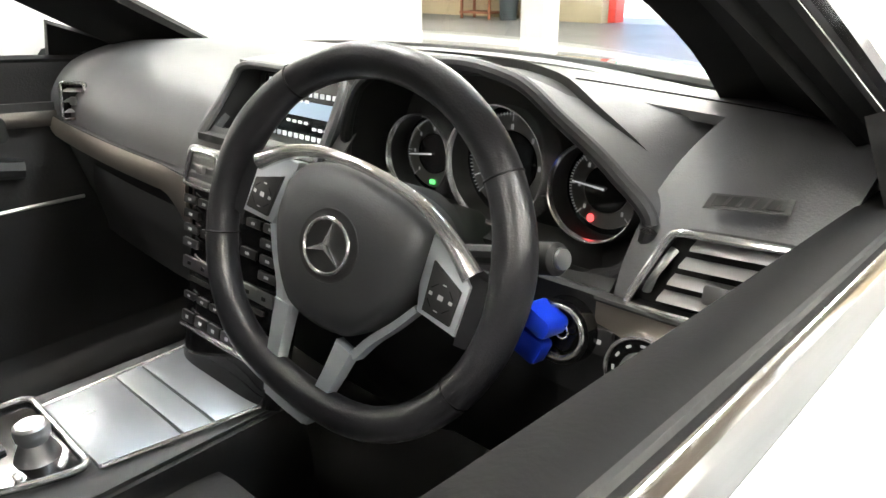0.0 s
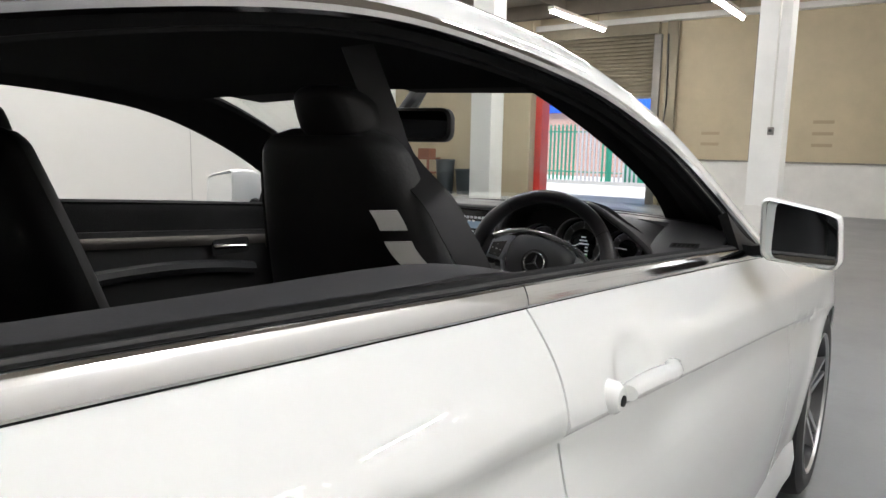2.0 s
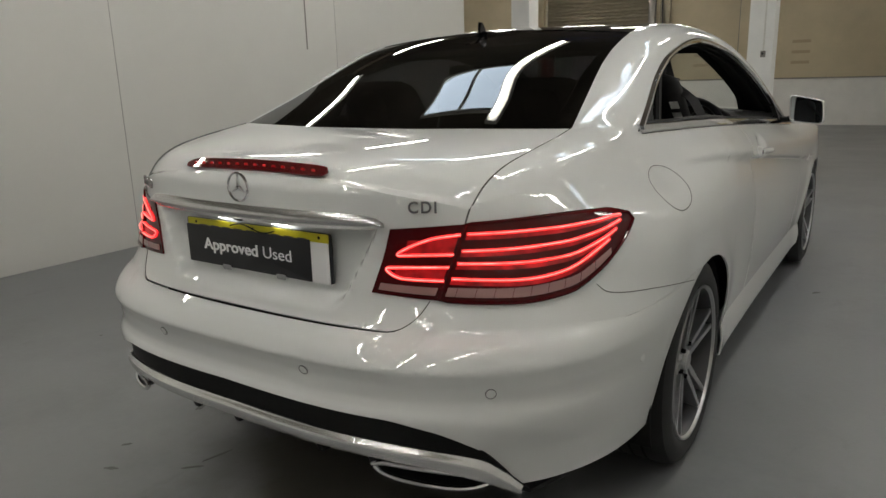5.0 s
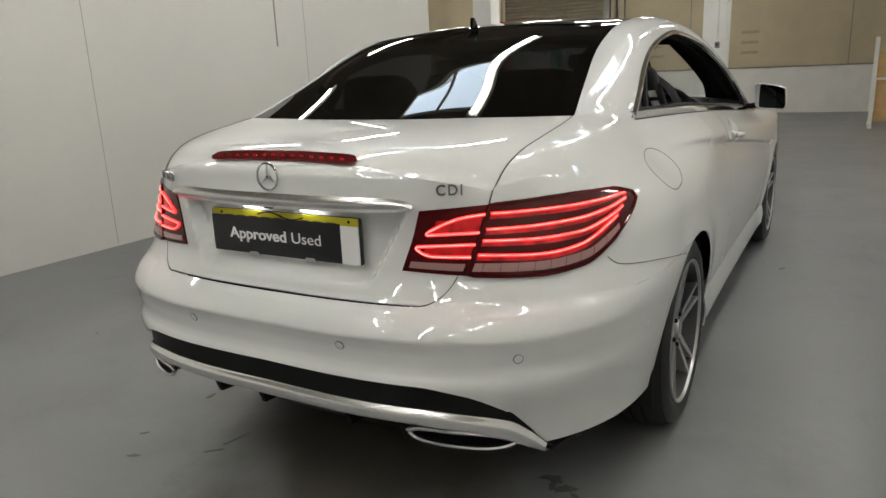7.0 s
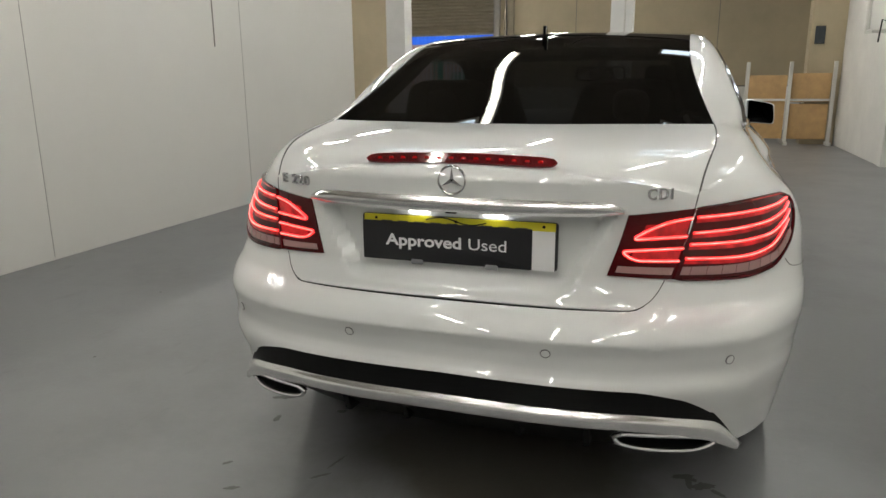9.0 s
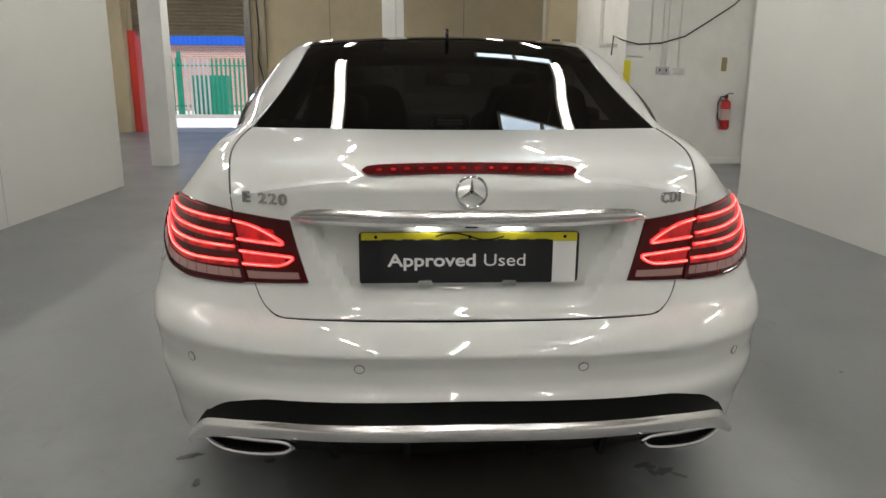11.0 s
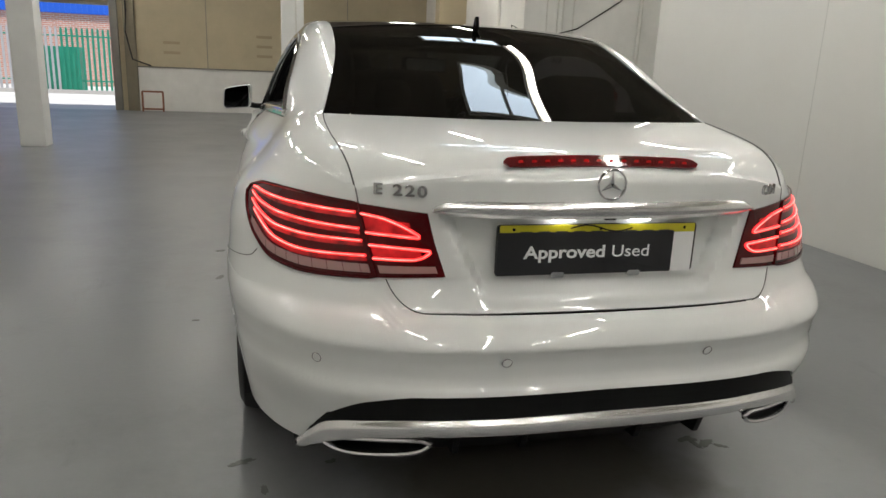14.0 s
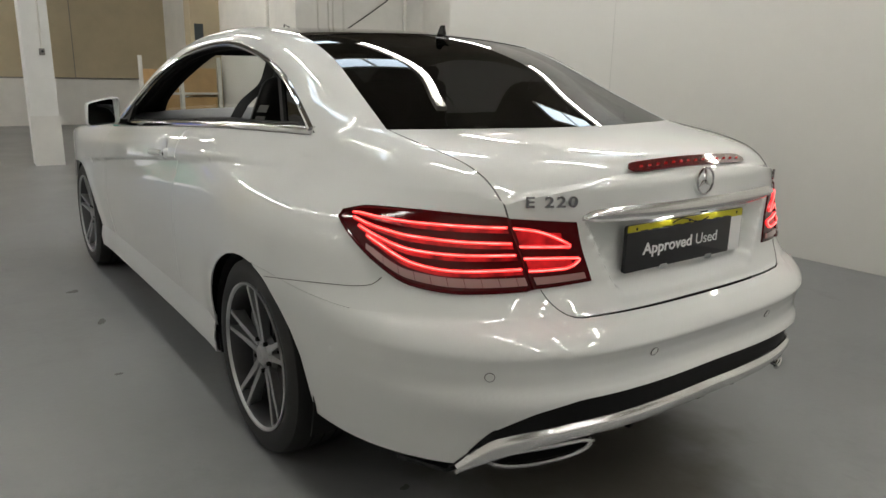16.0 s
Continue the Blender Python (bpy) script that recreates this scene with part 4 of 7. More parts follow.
# parking sensors
for sx in SIDES:
    for x, z in ((0.256, 0.565), (0.668, 0.549)):
        q = q_of_x(x, z)
        p, n = skin(q, z), skin_normal(q, z)
        m = Matrix.Translation(((p.x + n.x * 0.003) * sx, p.y + n.y * 0.003, p.z)) @ Vector((n.x * sx, n.y, n.z)).to_track_quat("Z", "Y").to_matrix().to_4x4()
        s = part("parking_sensor", lathe([(0, 0.0042), (0.0095, 0.004), (0.0105, 0.003)], m, 20), M_PAINT, car, "round white parking sensor")
        part("sensor_ring", lathe([(0.0105, 0.0025), (0.0108, 0.0042), (0.0122, 0.0040), (0.0126, 0.002)], m, 20), M_RING, s)
    p = skin(q_of_y(0.50, 0.53), 0.53)
    part("parking_sensor", lathe([(0, 0.005), (0.009, 0.0045), (0.010, 0.0)], Matrix.Translation((p.x * sx, p.y, p.z)) @ Vector((sx, -0.3, 0)).to_track_quat("Z", "Y").to_matrix().to_4x4(), 16), M_PAINT, car)

# ---- wheels ----
def wheel(sx, ay, name):
    x = 0.878 * sx
    turn = 3 if sx < 0 else 38
    m = Matrix.Translation((x, ay, AX_Z)) @ Matrix.Rotation(radians(90 * sx), 4, "Y")
    w = new(name)
    w.parent = car
    w.location = (x, ay - 2.3, AX_Z)
    tagged(w, label="silver five twin-spoke alloy wheel with black tyre")
    tyre = part("tyre", lathe([(0.236, -0.235), (0.28, -0.243), (0.312, -0.228), (0.3235, -0.19), (0.3245, -0.12), (0.3235, -0.05), (0.313, -0.015), (0.285, 0.0), (0.25, -0.004), (0.238, -0.012)], m, 64), M_RUBBER, w)
    for a in (-0.08, -0.12, -0.16):
        part("tread_groove", lathe([(0.3250, a - 0.004), (0.3252, a), (0.3250, a + 0.004)], m, 48), M_DARK, tyre)
    rim = part("rim", lathe([(0.243, -0.006), (0.2415, -0.001), (0.236, -0.002), (0.231, -0.010)], m, 64), M_RIM, w)
    part("rim_barrel", lathe([(0.231, -0.010), (0.222, -0.03), (0.212, -0.09), (0.208, -0.22)], m, 48), mat("grey wheel barrel", (0.075, 0.075, 0.078), 0.42, metal=0.7), w)
    for k in range(5):
        for d in (-1, 1):
            r = m @ Matrix.Rotation(radians(72 * k + turn), 4, "Z")
            o = [(0.040, d * 0.003), (0.095, d * 0.006), (0.150, d * 0.013), (0.228, d * 0.024), (0.226, d * 0.041), (0.150, d * 0.031), (0.090, d * 0.024), (0.048, d * 0.026)]
            bm = bmesh.new()
            lo = [bm.verts.new(r @ Vector((a, b, -0.055))) for a, b in o]
            hi = [bm.verts.new(r @ Vector((a, b, -0.036 + 0.026 * min(1, (a / 0.2)) ** 2))) for a, b in o]
            bm.faces.new(hi)
            for i in range(8):
                bm.faces.new((lo[i], lo[(i + 1) % 8], hi[(i + 1) % 8], hi[i]))
            bmesh.ops.bevel(bm, geom=[e for e in bm.edges if e.verts[0] in hi and e.verts[1] in hi], offset=0.003, segments=2, affect="EDGES")
            part("spoke", bm, M_RIM, w)
        r = m @ Matrix.Rotation(radians(72 * k + turn), 4, "Z")
        part("wheel_bolt", lathe([(0, -0.028), (0.007, -0.028), (0.008, -0.04)], m @ Matrix.Rotation(radians(72 * k + turn + 36), 4, "Z") @ Matrix.Translation((0.054, 0, 0)), 8), M_DARK, w)
    part("hub", lathe([(0.0, -0.026), (0.030, -0.027), (0.034, -0.031), (0.036, -0.038), (0.062, -0.044), (0.066, -0.06)], m, 40), M_RIM, w)
    cap = part("hub_cap", lathe([(0.0, -0.0235), (0.026, -0.0245), (0.0275, -0.028)], m, 30), M_SATIN, w)
    part("brake_disc", lathe([(0.07, -0.10), (0.165, -0.10), (0.167, -0.112)], m, 48), M_DISC, w)
    part("wheel_back", lathe([(0.0, -0.14), (0.207, -0.14)], m, 32), M_DARK, w)
    part("caliper", add_box(bmesh.new(), x - 0.09 * sx - 0.03, ay + 0.07, AX_Z - 0.10, x - 0.09 * sx + 0.03, ay + 0.16, AX_Z + 0.10, bevel=0.015), M_RIMDARK, w)


for sx in SIDES:
    wheel(sx, AX_R, "wheel")
    wheel(sx, AX_F, "wheel")

M_SEAL = mat("black seal", (0.006, 0.006, 0.006), 0.62, spec=0.10, bump=0.04, bump_scale=300)
# ---- side glass, chrome surround, mirrors, handles ----
for sx in SIDES:
    f = side(sx)
    top = [dlo_top(s) for s in lin(0, 0.972, 80)]
    foot = [dlo_top(s) for s in lin(0, 0.95, 76)]
    part("window_surround", tube([f(p + Vector((0.006, 0, -0.005))) for p in top], 0.0105, seg=10), M_CHROME, car, "chrome strip round the side windows")

    def strip_point(y, v):
        # up the face, then rolled over inwards
        u = min(1.0, v / 0.6)
        w = max(0.0, (v - 0.6) / 0.4)
        z = belt_z(y) - 0.002 + 0.019 * u + 0.003 * math.sin(math.pi * 0.5 * w)
        return f((side_x(y, belt_z(y) - 0.006) + 0.003 - 0.006 * u + 0.001 * math.sin(math.pi * u) - 0.009 * w, y, z))

    part("waist_strip", patch(strip_point, lin(0.892, door_gap(1.0) - 0.0012, 24), lin(0, 1, 10)), M_CHROME, car, "bright metal waist strip", thick=0.004)
    part("waist_strip", patch(strip_point, lin(door_gap(1.0) + 0.0012, 3.07, 30), lin(0, 1, 10)), M_CHROME, car, "bright metal waist strip", thick=0.004)
    part("waist_line", tube([f((side_x(y, belt_z(y) - 0.007) + 0.0022, y, belt_z(y) - 0.0050)) for y in lin(0.90, 3.06, 60)], 0.0009, seg=5), M_SEAL, car)
    # rubber seal on top of the door and round the opening
    part("window_seal", patch(lambda y, v: f((side_x(y, belt_z(y) - 0.006) - 0.011 - 0.037 * v, y, belt_z(y) + (0.016 if v in (0, 1) else 0.022))), lin(0.93, 3.06, 50), (0, 0.25, 0.6, 1)), M_SEAL, car, "black rubber window seal", thick=0.012)
    part("door_capping", patch(lambda y, v: f((side_x(y, belt_z(y) - 0.006) - 0.046 - 0.030 * v, y, belt_z(y) + 0.012 - 0.085 * v ** 1.4)), lin(1.93, 3.0, 30), lin(0, 1, 6)), mat("dark door leather", (0.010, 0.010, 0.0105), 0.7, bump=0.12, bump_scale=260, spec=0.08), car, "black leather door capping", thick=0.012)
    for dx, r in ((0.014, 0.0030), (0.024, 0.0022), (0.033, 0.0030)):
        part("seal_rib", tube([f((side_x(y, belt_z(y) - 0.006) - dx, y, belt_z(y) + 0.0235)) for y in lin(0.95, 3.04, 50)], r, seg=6), M_RUBBER, car)
    part("frame_seal", tube([f(p + Vector((-0.018, 0, -0.014))) for p in foot], 0.012, seg=6), M_SEAL, car, "black rubber frame seal")

    inward = lut([(0.0, 0.14), (0.08, 0.12), (0.16, 0.085), (0.25, 0.08), (0.32, 0.07), (0.42, 0.03), (0.65, 0.02), (0.8, 0.03), (1.0, 0.05)])

    def lining(s, v):
        a, b = dlo_top(s), roof_edge(s)
        w = inward(s)
        return f(a.lerp(b, min(1, v * 1.4)) + Vector((-0.030 - 0.012 * math.sin(math.pi * v) - w * max(0, (v - 0.4) / 0.6), 0.0, -0.022 - 0.02 * max(0, v - 0.7) / 0.3)))

    part("pillar_lining", patch(lining, lin(0, 0.93, 60), lin(0, 1, 10)), mat("black pillar cloth", (0.020, 0.020, 0.020), 0.85, bump=0.05, bump_scale=300, spec=0.1), car, "black pillar lining", thick=0.014)
    # rear quarter window and its black post
    s_post = 0.69

    def quarter_glass(k, v):
        s = s_post + (1 - s_post) * k
        t = dlo_top(s)
        b = Vector((side_x(t.y, belt_z(t.y)) - 0.030 - 0.035 * (1 - k), t.y - 0.115 * (1 - k), belt_z(t.y) + 0.012))
        return f(b.lerp(t + Vector((-0.014, 0, 0)), v))

    part("quarter_window", patch(quarter_glass, lin(0, 0.99, 16), lin(0, 1, 10)), M_TINT, car, "dark tinted rear quarter window")
    part("window_post", tube([quarter_glass(0, v) + Vector((-0.004 * sx, 0.012, 0)) for v in lin(0, 1, 10)], 0.016, seg=6), M_TRIM, car, "black window post")
    # mirror
    # face corners, from the foot outwards
    face = [(0.872, 0.950), (0.990, 0.942), (1.005, 0.962), (0.997, 1.045), (0.98, 1.055), (0.865, 1.078), (0.852, 1.066), (0.858, 0.965)]
    sp = spline([(a, b, 0) for a, b in face + face[:1]])
    rim = [sp(i / 40) for i in range(40)]
    mc = Vector((0.928, 1.008, 0))

    def mirror_ring(y, k, dx=0.0, dz=0.0):
        return [f((mc.x + (p.x - mc.x) * k + dx, y, mc.y + (p.y - mc.y) * k + dz)) for p in rim]

    bm = bmesh.new()
    rings = [[bm.verts.new(p) for p in mirror_ring(y, k, dx)] for y, k, dx in ((2.745, 0.93, 0), (2.712, 0.945, 0), (2.718, 1.0, 0), (2.75, 1.02, 0), (2.80, 0.98, -0.005), (2.84, 0.78, -0.015), (2.855, 0.35, -0.02))]
    for a, b in zip(rings, rings[1:]):
        for i in range(40):
            bm.faces.new((a[i], a[(i + 1) % 40], b[(i + 1) % 40], b[i]))
    bm.faces.new(rings[-1])
    mirror = part("wing_mirror", bm, M_PAINT, car, "white wing mirror")
    bm = bmesh.new()
    bm.faces.new([bm.verts.new(p + Vector((0, -0.20 * (abs(p.x) - 0.928) + 0.10 * (p.z - 1.008), 0))) for p in mirror_ring(2.730, 0.92)])
    part("mirror_glass", bm, mat("mirror", (0.75, 0.78, 0.80), 0.015, metal=1.0), mirror, smooth=False, thick=0.004)
    bm = bmesh.new()
    bm.faces.new([bm.verts.new(p) for p in mirror_ring(2.752, 0.99)])
    part("mirror_backing", bm, M_TRIM, mirror, smooth=False, thick=0.004)
    part("mirror_arm", tube([f((0.775, 2.86, 0.955)), f((0.83, 2.82, 0.955)), f((0.90, 2.79, 0.97))], 0.022, seg=8, flat=0.7), M_TRIM, mirror)
    part("mirror_base", patch(lambda u, v: f((0.802 - 0.04 * v, 2.78 + 0.28 * u, 0.935 + (0.10 - 0.105 * u) * v)), lin(0, 1, 6), lin(0, 1, 4)), M_TRIM, car, "black mirror base", thick=0.02)
    # door handle
    hx = side_x(2.02, 0.88)
    handle = part("door_handle", tube([f((side_x(1.935 + 0.2 * k, 0.885 - 0.012 * k) + 0.006 + 0.019 * math.sin(math.pi * min(1, 0.12 + k)) ** 0.6, 1.935 + 0.2 * k, 0.887 - 0.012 * k)) for k in lin(0, 1, 14)], lambda k: 0.007 + 0.009 * math.sin(math.pi * min(1.0, 0.10 + 0.90 * k)) ** 0.5, seg=12, flat=0.8), M_PAINT, car, "white grip door handle")
    part("handle_end", lathe([(0, 0.017), (0.014, 0.016), (0.019, 0.010), (0.021, -0.01)], Matrix.Translation(f((side_x(1.905, 0.888), 1.908, 0.888))) @ Matrix.Rotation(radians(90 * sx), 4, "Y"), 24), M_PAINT, handle)
    part("door_lock", lathe([(0, 0.019), (0.0065, 0.0186), (0.0075, 0.012)], Matrix.Translation(f((side_x(1.905, 0.888), 1.908, 0.886))) @ Matrix.Rotation(radians(90 * sx), 4, "Y"), 14), M_DARK, handle)

# filler flap on one side
def on_side(y, z, off):
    q = q_of_y(y, z) if y < Y_DEEP else 1 + y - Y_DEEP
    return skin(q, z) + skin_normal(q, z) * off


loop = [on_side(0.842 + 0.112 * math.cos(a), 0.8935 + 0.057 * math.sin(a), 0.0016) for a in lin(0, 2 * math.pi, 56)[:-1]]
part("filler_flap", tube(loop, 0.0017, closed=True, seg=6), mat("panel gap", (0.075, 0.075, 0.07), 0.7), car, "round fuel filler flap outline")
bump_seam = eased_path([(0, 0.365, 0.742), (0, 0.385, 0.722), (0, 0.42, 0.712), (0, 0.55, 0.693), (0, 0.70, 0.667), (0, 0.86, 0.637)], 0.06)
for sx in SIDES:
    f = side(sx)
    part("bumper_gap", tube([f(on_side(bump_seam(k).y, bump_seam(k).z, 0.0032)) for k in lin(0, 1, 40)], 0.0011, seg=5), mat("fine panel gap", (0.09, 0.09, 0.085), 0.7), car)
    part("lid_side_gap", tube([f(sh_out(k) + Vector((-0.0015, -0.001, 0.0012))) for k in lin(0.02, 1, 48)], 0.0022, seg=6), mat("soft panel gap", (0.085, 0.085, 0.082), 0.8), lid)
    f2 = [tail(tail_theta(lid_half((z - 0.664) / 0.261) + 0.001, z), z) for z in lin(0.925, 0.885, 8)]
    part("lid_side_gap", tube([f((p.x, p.y - 0.002, p.z)) for p in f2], 0.0020, seg=6), mat("soft panel gap", (0.085, 0.085, 0.082), 0.8), lid)
# roof aerial
part("aerial", prism([(-0.05, 0), (0.05, 0), (0.03, 0.014), (0.004, 0.052), (-0.012, 0.052), (-0.016, 0.014)], pose(-0.006, 1.235, 1.343, 90, 0, 90), 0.012, bevel=0.003), M_GLOSSBLACK, car, "black fin aerial on the roof")

# bonnet, nose and underside
def bonnet_point(y, t):
    e = Vector((side_x(y, belt_z(y)), y, belt_z(y)))
    return Vector((e.x * t, e.y + (0.10 if y < 3.3 else 0.0) * (1 - t * t), e.z + (0.075 - 0.02 * (y - 3.1)) * (1 - abs(t) ** 2.2)))


part("bonnet", patch(bonnet_point, lin(3.12, 4.3, 24), lin(-1, 1, 24)), M_PAINT, car, "white painted bonnet", thick=0.006)
part("front_bumper", patch(lambda a, v: Vector((side_x(4.3, 0.25 + 0.51 * v) * math.copysign(abs(math.sin(a)) ** (2 / 2.6), a), 4.3 + (0.33 - 0.10 * v * v) * math.cos(a) ** (2 / 2.6), 0.25 + 0.51 * v)), lin(-math.pi / 2, math.pi / 2, 40), lin(0, 1, 12)), M_PAINT, car, "white painted front bumper", thick=0.006)
part("front_panel", patch(lambda t, v: Vector((side_x(4.3, 0.75) * t, 4.3 + 0.23 * v * math.sqrt(max(0, 1 - t * t)), bonnet_point(4.3, t).z - 0.0 * v - (bonnet_point(4.3, t).z - 0.76) * v)), lin(-1, 1, 24), lin(0, 1, 5)), M_PAINT, car, thick=0.006)
box("underbody", (-0.62, 0.45, 0.22, 0.62, 4.35, 0.32), M_DARK, car, bevel=0.02)
box("inner_sill", (-0.80, 1.45, 0.20, 0.80, 3.40, 0.33), M_DARK, car, bevel=0.02)
box("inner_tail", (-0.50, 0.16, 0.30, 0.50, 0.60, 0.64), M_DARK, car, bevel=0.02)
part("rear_shelf", patch(lambda u, v: Vector((0.66 * u, 0.58 + 0.55 * v, 1.0 - 0.02 * v)), lin(-1, 1, 8), lin(0, 1, 4)), mat("rear shelf cloth", (0.012, 0.012, 0.012), 0.9), car, "black rear parcel shelf", thick=0.02)


# ---- car interior ----
M_BRIGHT = mat("bright cabin trim", (0.80, 0.80, 0.80), 0.17, metal=0.82)
M_DASH = mat("dark grey dash", (0.074, 0.075, 0.077), 0.48, bump=0.10, bump_scale=420, vary=0.06, vary_scale=6)
M_DASHBLACK = mat("black dash plastic", (0.012, 0.012, 0.012), 0.55, bump=0.06, bump_scale=420)
M_LEATHER = mat("black leather", (0.008, 0.008, 0.0085), 0.58, bump=0.06, bump_scale=180)
M_WHEELSKIN = mat("steering wheel leather", (0.017, 0.017, 0.019), 0.30, bump=0.08, bump_scale=500)
M_BAG = mat("steering pad", (0.036, 0.037, 0.039), 0.5, bump=0.06, bump_scale=600)
M_BRUSHED = mat("brushed trim", (0.40, 0.36, 0.31), 0.34, metal=0.85)
M_CONSOLE = mat("console aluminium", (0.25, 0.26, 0.275), 0.36, metal=0.8)
M_BUTTON = mat("black button", (0.02, 0.02, 0.02), 0.35)
M_PRINT = mat("button print", (0.40, 0.40, 0.40), 0.5, emit=(1, 1, 1), power=0.02)
M_SPOKE = mat("satin spoke silver", (0.56, 0.60, 0.64), 0.36, metal=0.5)
M_SLAT = mat("satin slat", (0.46, 0.46, 0.46), 0.40, metal=0.3)
M_BLUE = mat("blue plastic", (0.010, 0.045, 0.55), 0.3)
M_SCREEN = mat("screen black", (0.01, 0.012, 0.014), 0.15)
M_SCREENBLUE = mat("screen picture", (0.2, 0.3, 0.4), 0.3, emit=(0.48, 0.60, 0.70), power=0.09)
M_SCREENWHITE = mat("screen text", (0.8, 0.8, 0.8), 0.3, emit=(0.9, 0.95, 1.0), power=0.07)
M_DIAL = mat("dial grey", (0.11, 0.11, 0.105), 0.4, metal=0.4)
M_GREENLED = mat("green light", (0.05, 0.5, 0.05), 0.3, emit=(0.1, 1.0, 0.15), power=0.4)
M_REDLED = mat("red light", (0.5, 0.03, 0.03), 0.3, emit=(1.0, 0.08, 0.08), power=0.4)
M_BELT = mat("seat belt webbing", (0.010, 0.010, 0.011), 0.7, bump=0.1, bump_scale=800)

CX = 0.072
# dash: a swept shape from the windscreen's foot down to the knees
prof_pts = [(3.12, 0.985), (3.04, 1.008), (2.94, 1.010), (2.84, 0.992), (2.755, 0.955), (2.703, 0.900), (2.688, 0.860)]
prof = spline([(a, b, 0) for a, b in prof_pts])


def dash_y(x):
    """How far the dash steps back towards its ends."""
    return (0.060 if x < 0 else 0.006) * (abs(x) / 0.75) ** 2 - (0.014 if abs(x - CX) < 0.15 else 0.0)


def dash_point(x, v):
    p = prof(v)
    drop = 0.034 * (abs(x) / 0.75) ** 2.4
    return Vector((x, p.x + dash_y(x) * v, p.y - drop * (1 - 0.9 * v)))


HOOD = [(0.214, 0.868), (0.222, 0.945), (0.250, 1.008), (0.309, 1.036), (0.400, 1.045), (0.470, 1.036), (0.525, 1.006), (0.585, 0.968), (0.622, 0.930), (0.604, 0.884), (0.560, 0.862)]
hood = spline([(a, b, 0) for a, b in HOOD])
dash_bm = patch(dash_point, lin(-0.76, 0.76, 152), lin(0, 1, 48))
cut = []
for fc in dash_bm.faces:
    m_ = fc.calc_center_median()
    if (0.226 < m_.x < 0.612 and m_.y < 2.90 and m_.z > 0.87) or (-0.030 < m_.x < 0.205 and m_.y < 2.835 and m_.z > 0.926):
        cut.append(fc)
bmesh.ops.delete(dash_bm, geom=cut, context="FACES")
dash = part("dashboard", dash_bm, M_DASH, car, "dark grey soft dashboard", thick=0.010, offset=-1)
low_pts = [(2.690, 0.858), (2.700, 0.82), (2.715, 0.77), (2.74, 0.68), (2.82, 0.55), (2.93, 0.42)]
lowp = spline([(a, b, 0) for a, b in low_pts])
part("lower_dash", patch(lambda x, v: Vector((x, lowp(v).x + dash_y(x), lowp(v).y)), lin(-0.76, 0.76, 60), lin(0, 1, 14)), M_DASHBLACK, dash, "black lower dash", thick=0.012)
part("glovebox_lid", patch(lambda x, v: Vector((x, 2.716 + dash_y(x) - 0.012 * math.sin(math.pi * min(1, v * 1.2)), 0.795 - 0.155 * v)), lin(-0.55, -0.075, 14), lin(0, 1, 8)), M_DASHBLACK, dash, "black glovebox lid", thick=0.008)


def trim_point(x, v):
    """The passenger's trim strip: straight, then bent down beside the centre stack."""
    k = smooth((x + 0.16) / 0.11)
    z = 0.857 - 0.040 * v - 0.004 * abs(x) + (0.0 if x < -0.16 else -0.035 * v * k)
    return Vector((x, 2.682 + dash_y(x) * (1 - k) + (-0.010) * k - 0.007 * math.sin(math.pi * v), z))


part("dash_trim", patch(trim_point, lin(-0.70, -0.052, 30), lin(0, 1, 6)), M_BRUSHED, dash, "brushed metal dash strip", thick=0.006)
part("trim_edge", tube([trim_point(x, -0.03) + Vector((0, -0.001, 0)) for x in lin(-0.70, -0.052, 24)], 0.0022, seg=6), M_DASHBLACK, dash)
part("dash_trim", patch(lambda x, v: Vector((x, 2.678 + 0.004 * (x - 0.6), 0.874 - 0.020 * v - (0.012 * math.exp(-((x - 0.654) / 0.03) ** 2) * v))), lin(0.606, 0.755, 24), lin(0, 1, 4)), M_BRUSHED, dash, "brushed metal strip beside the light switch", thick=0.006)
part("trim_edge", tube([Vector((x, 2.674, 0.8765)) for x in lin(0.605, 0.755, 8)], 0.0025, seg=6), M_DASHBLACK, dash)
part("switch_panel", patch(lambda x, v: Vector((x, 2.680 + 0.02 * v, 0.878 - 0.115 * v)), lin(0.50, 0.756, 10), lin(0, 1, 6)), mat("dark grey switch panel", (0.022, 0.0225, 0.023), 0.5, bump=0.05, bump_scale=420), dash, "dark grey switch panel", thick=0.008)
part("dash_seam", tube([dash_point(x, 0.30) + Vector((0, 0, 0.001)) for x in lin(0.40, 0.70, 20)], 0.0009, seg=5), M_DARK, dash)

# instrument hood and dials
YH = 2.738


def hood_front(s, k=1.0, y=YH):
    h = hood(s)
    return Vector((0.415 + (h.x - 0.415) * k, y - 0.010 * smooth((h.x - 0.42) / 0.2), 0.93 + (h.y - 0.93) * k))


def hood_skin(s, v):
    a = hood_front(s)
    x = 0.415 + (a.x - 0.415) * (1 + 0.16 * v ** 1.5)
    back = Vector((x, a.y + 0.27 * v, a.z))
    floor_z = dash_point(min(0.75, max(-0.75, x)), min(1.0, max(0.0, 0.93 - 0.92 * v))).z
    back.z = a.z + (floor_z - 0.012 - a.z) * smooth(v) if a.z > floor_z - 0.012 else a.z - 0.004 * v
    return back


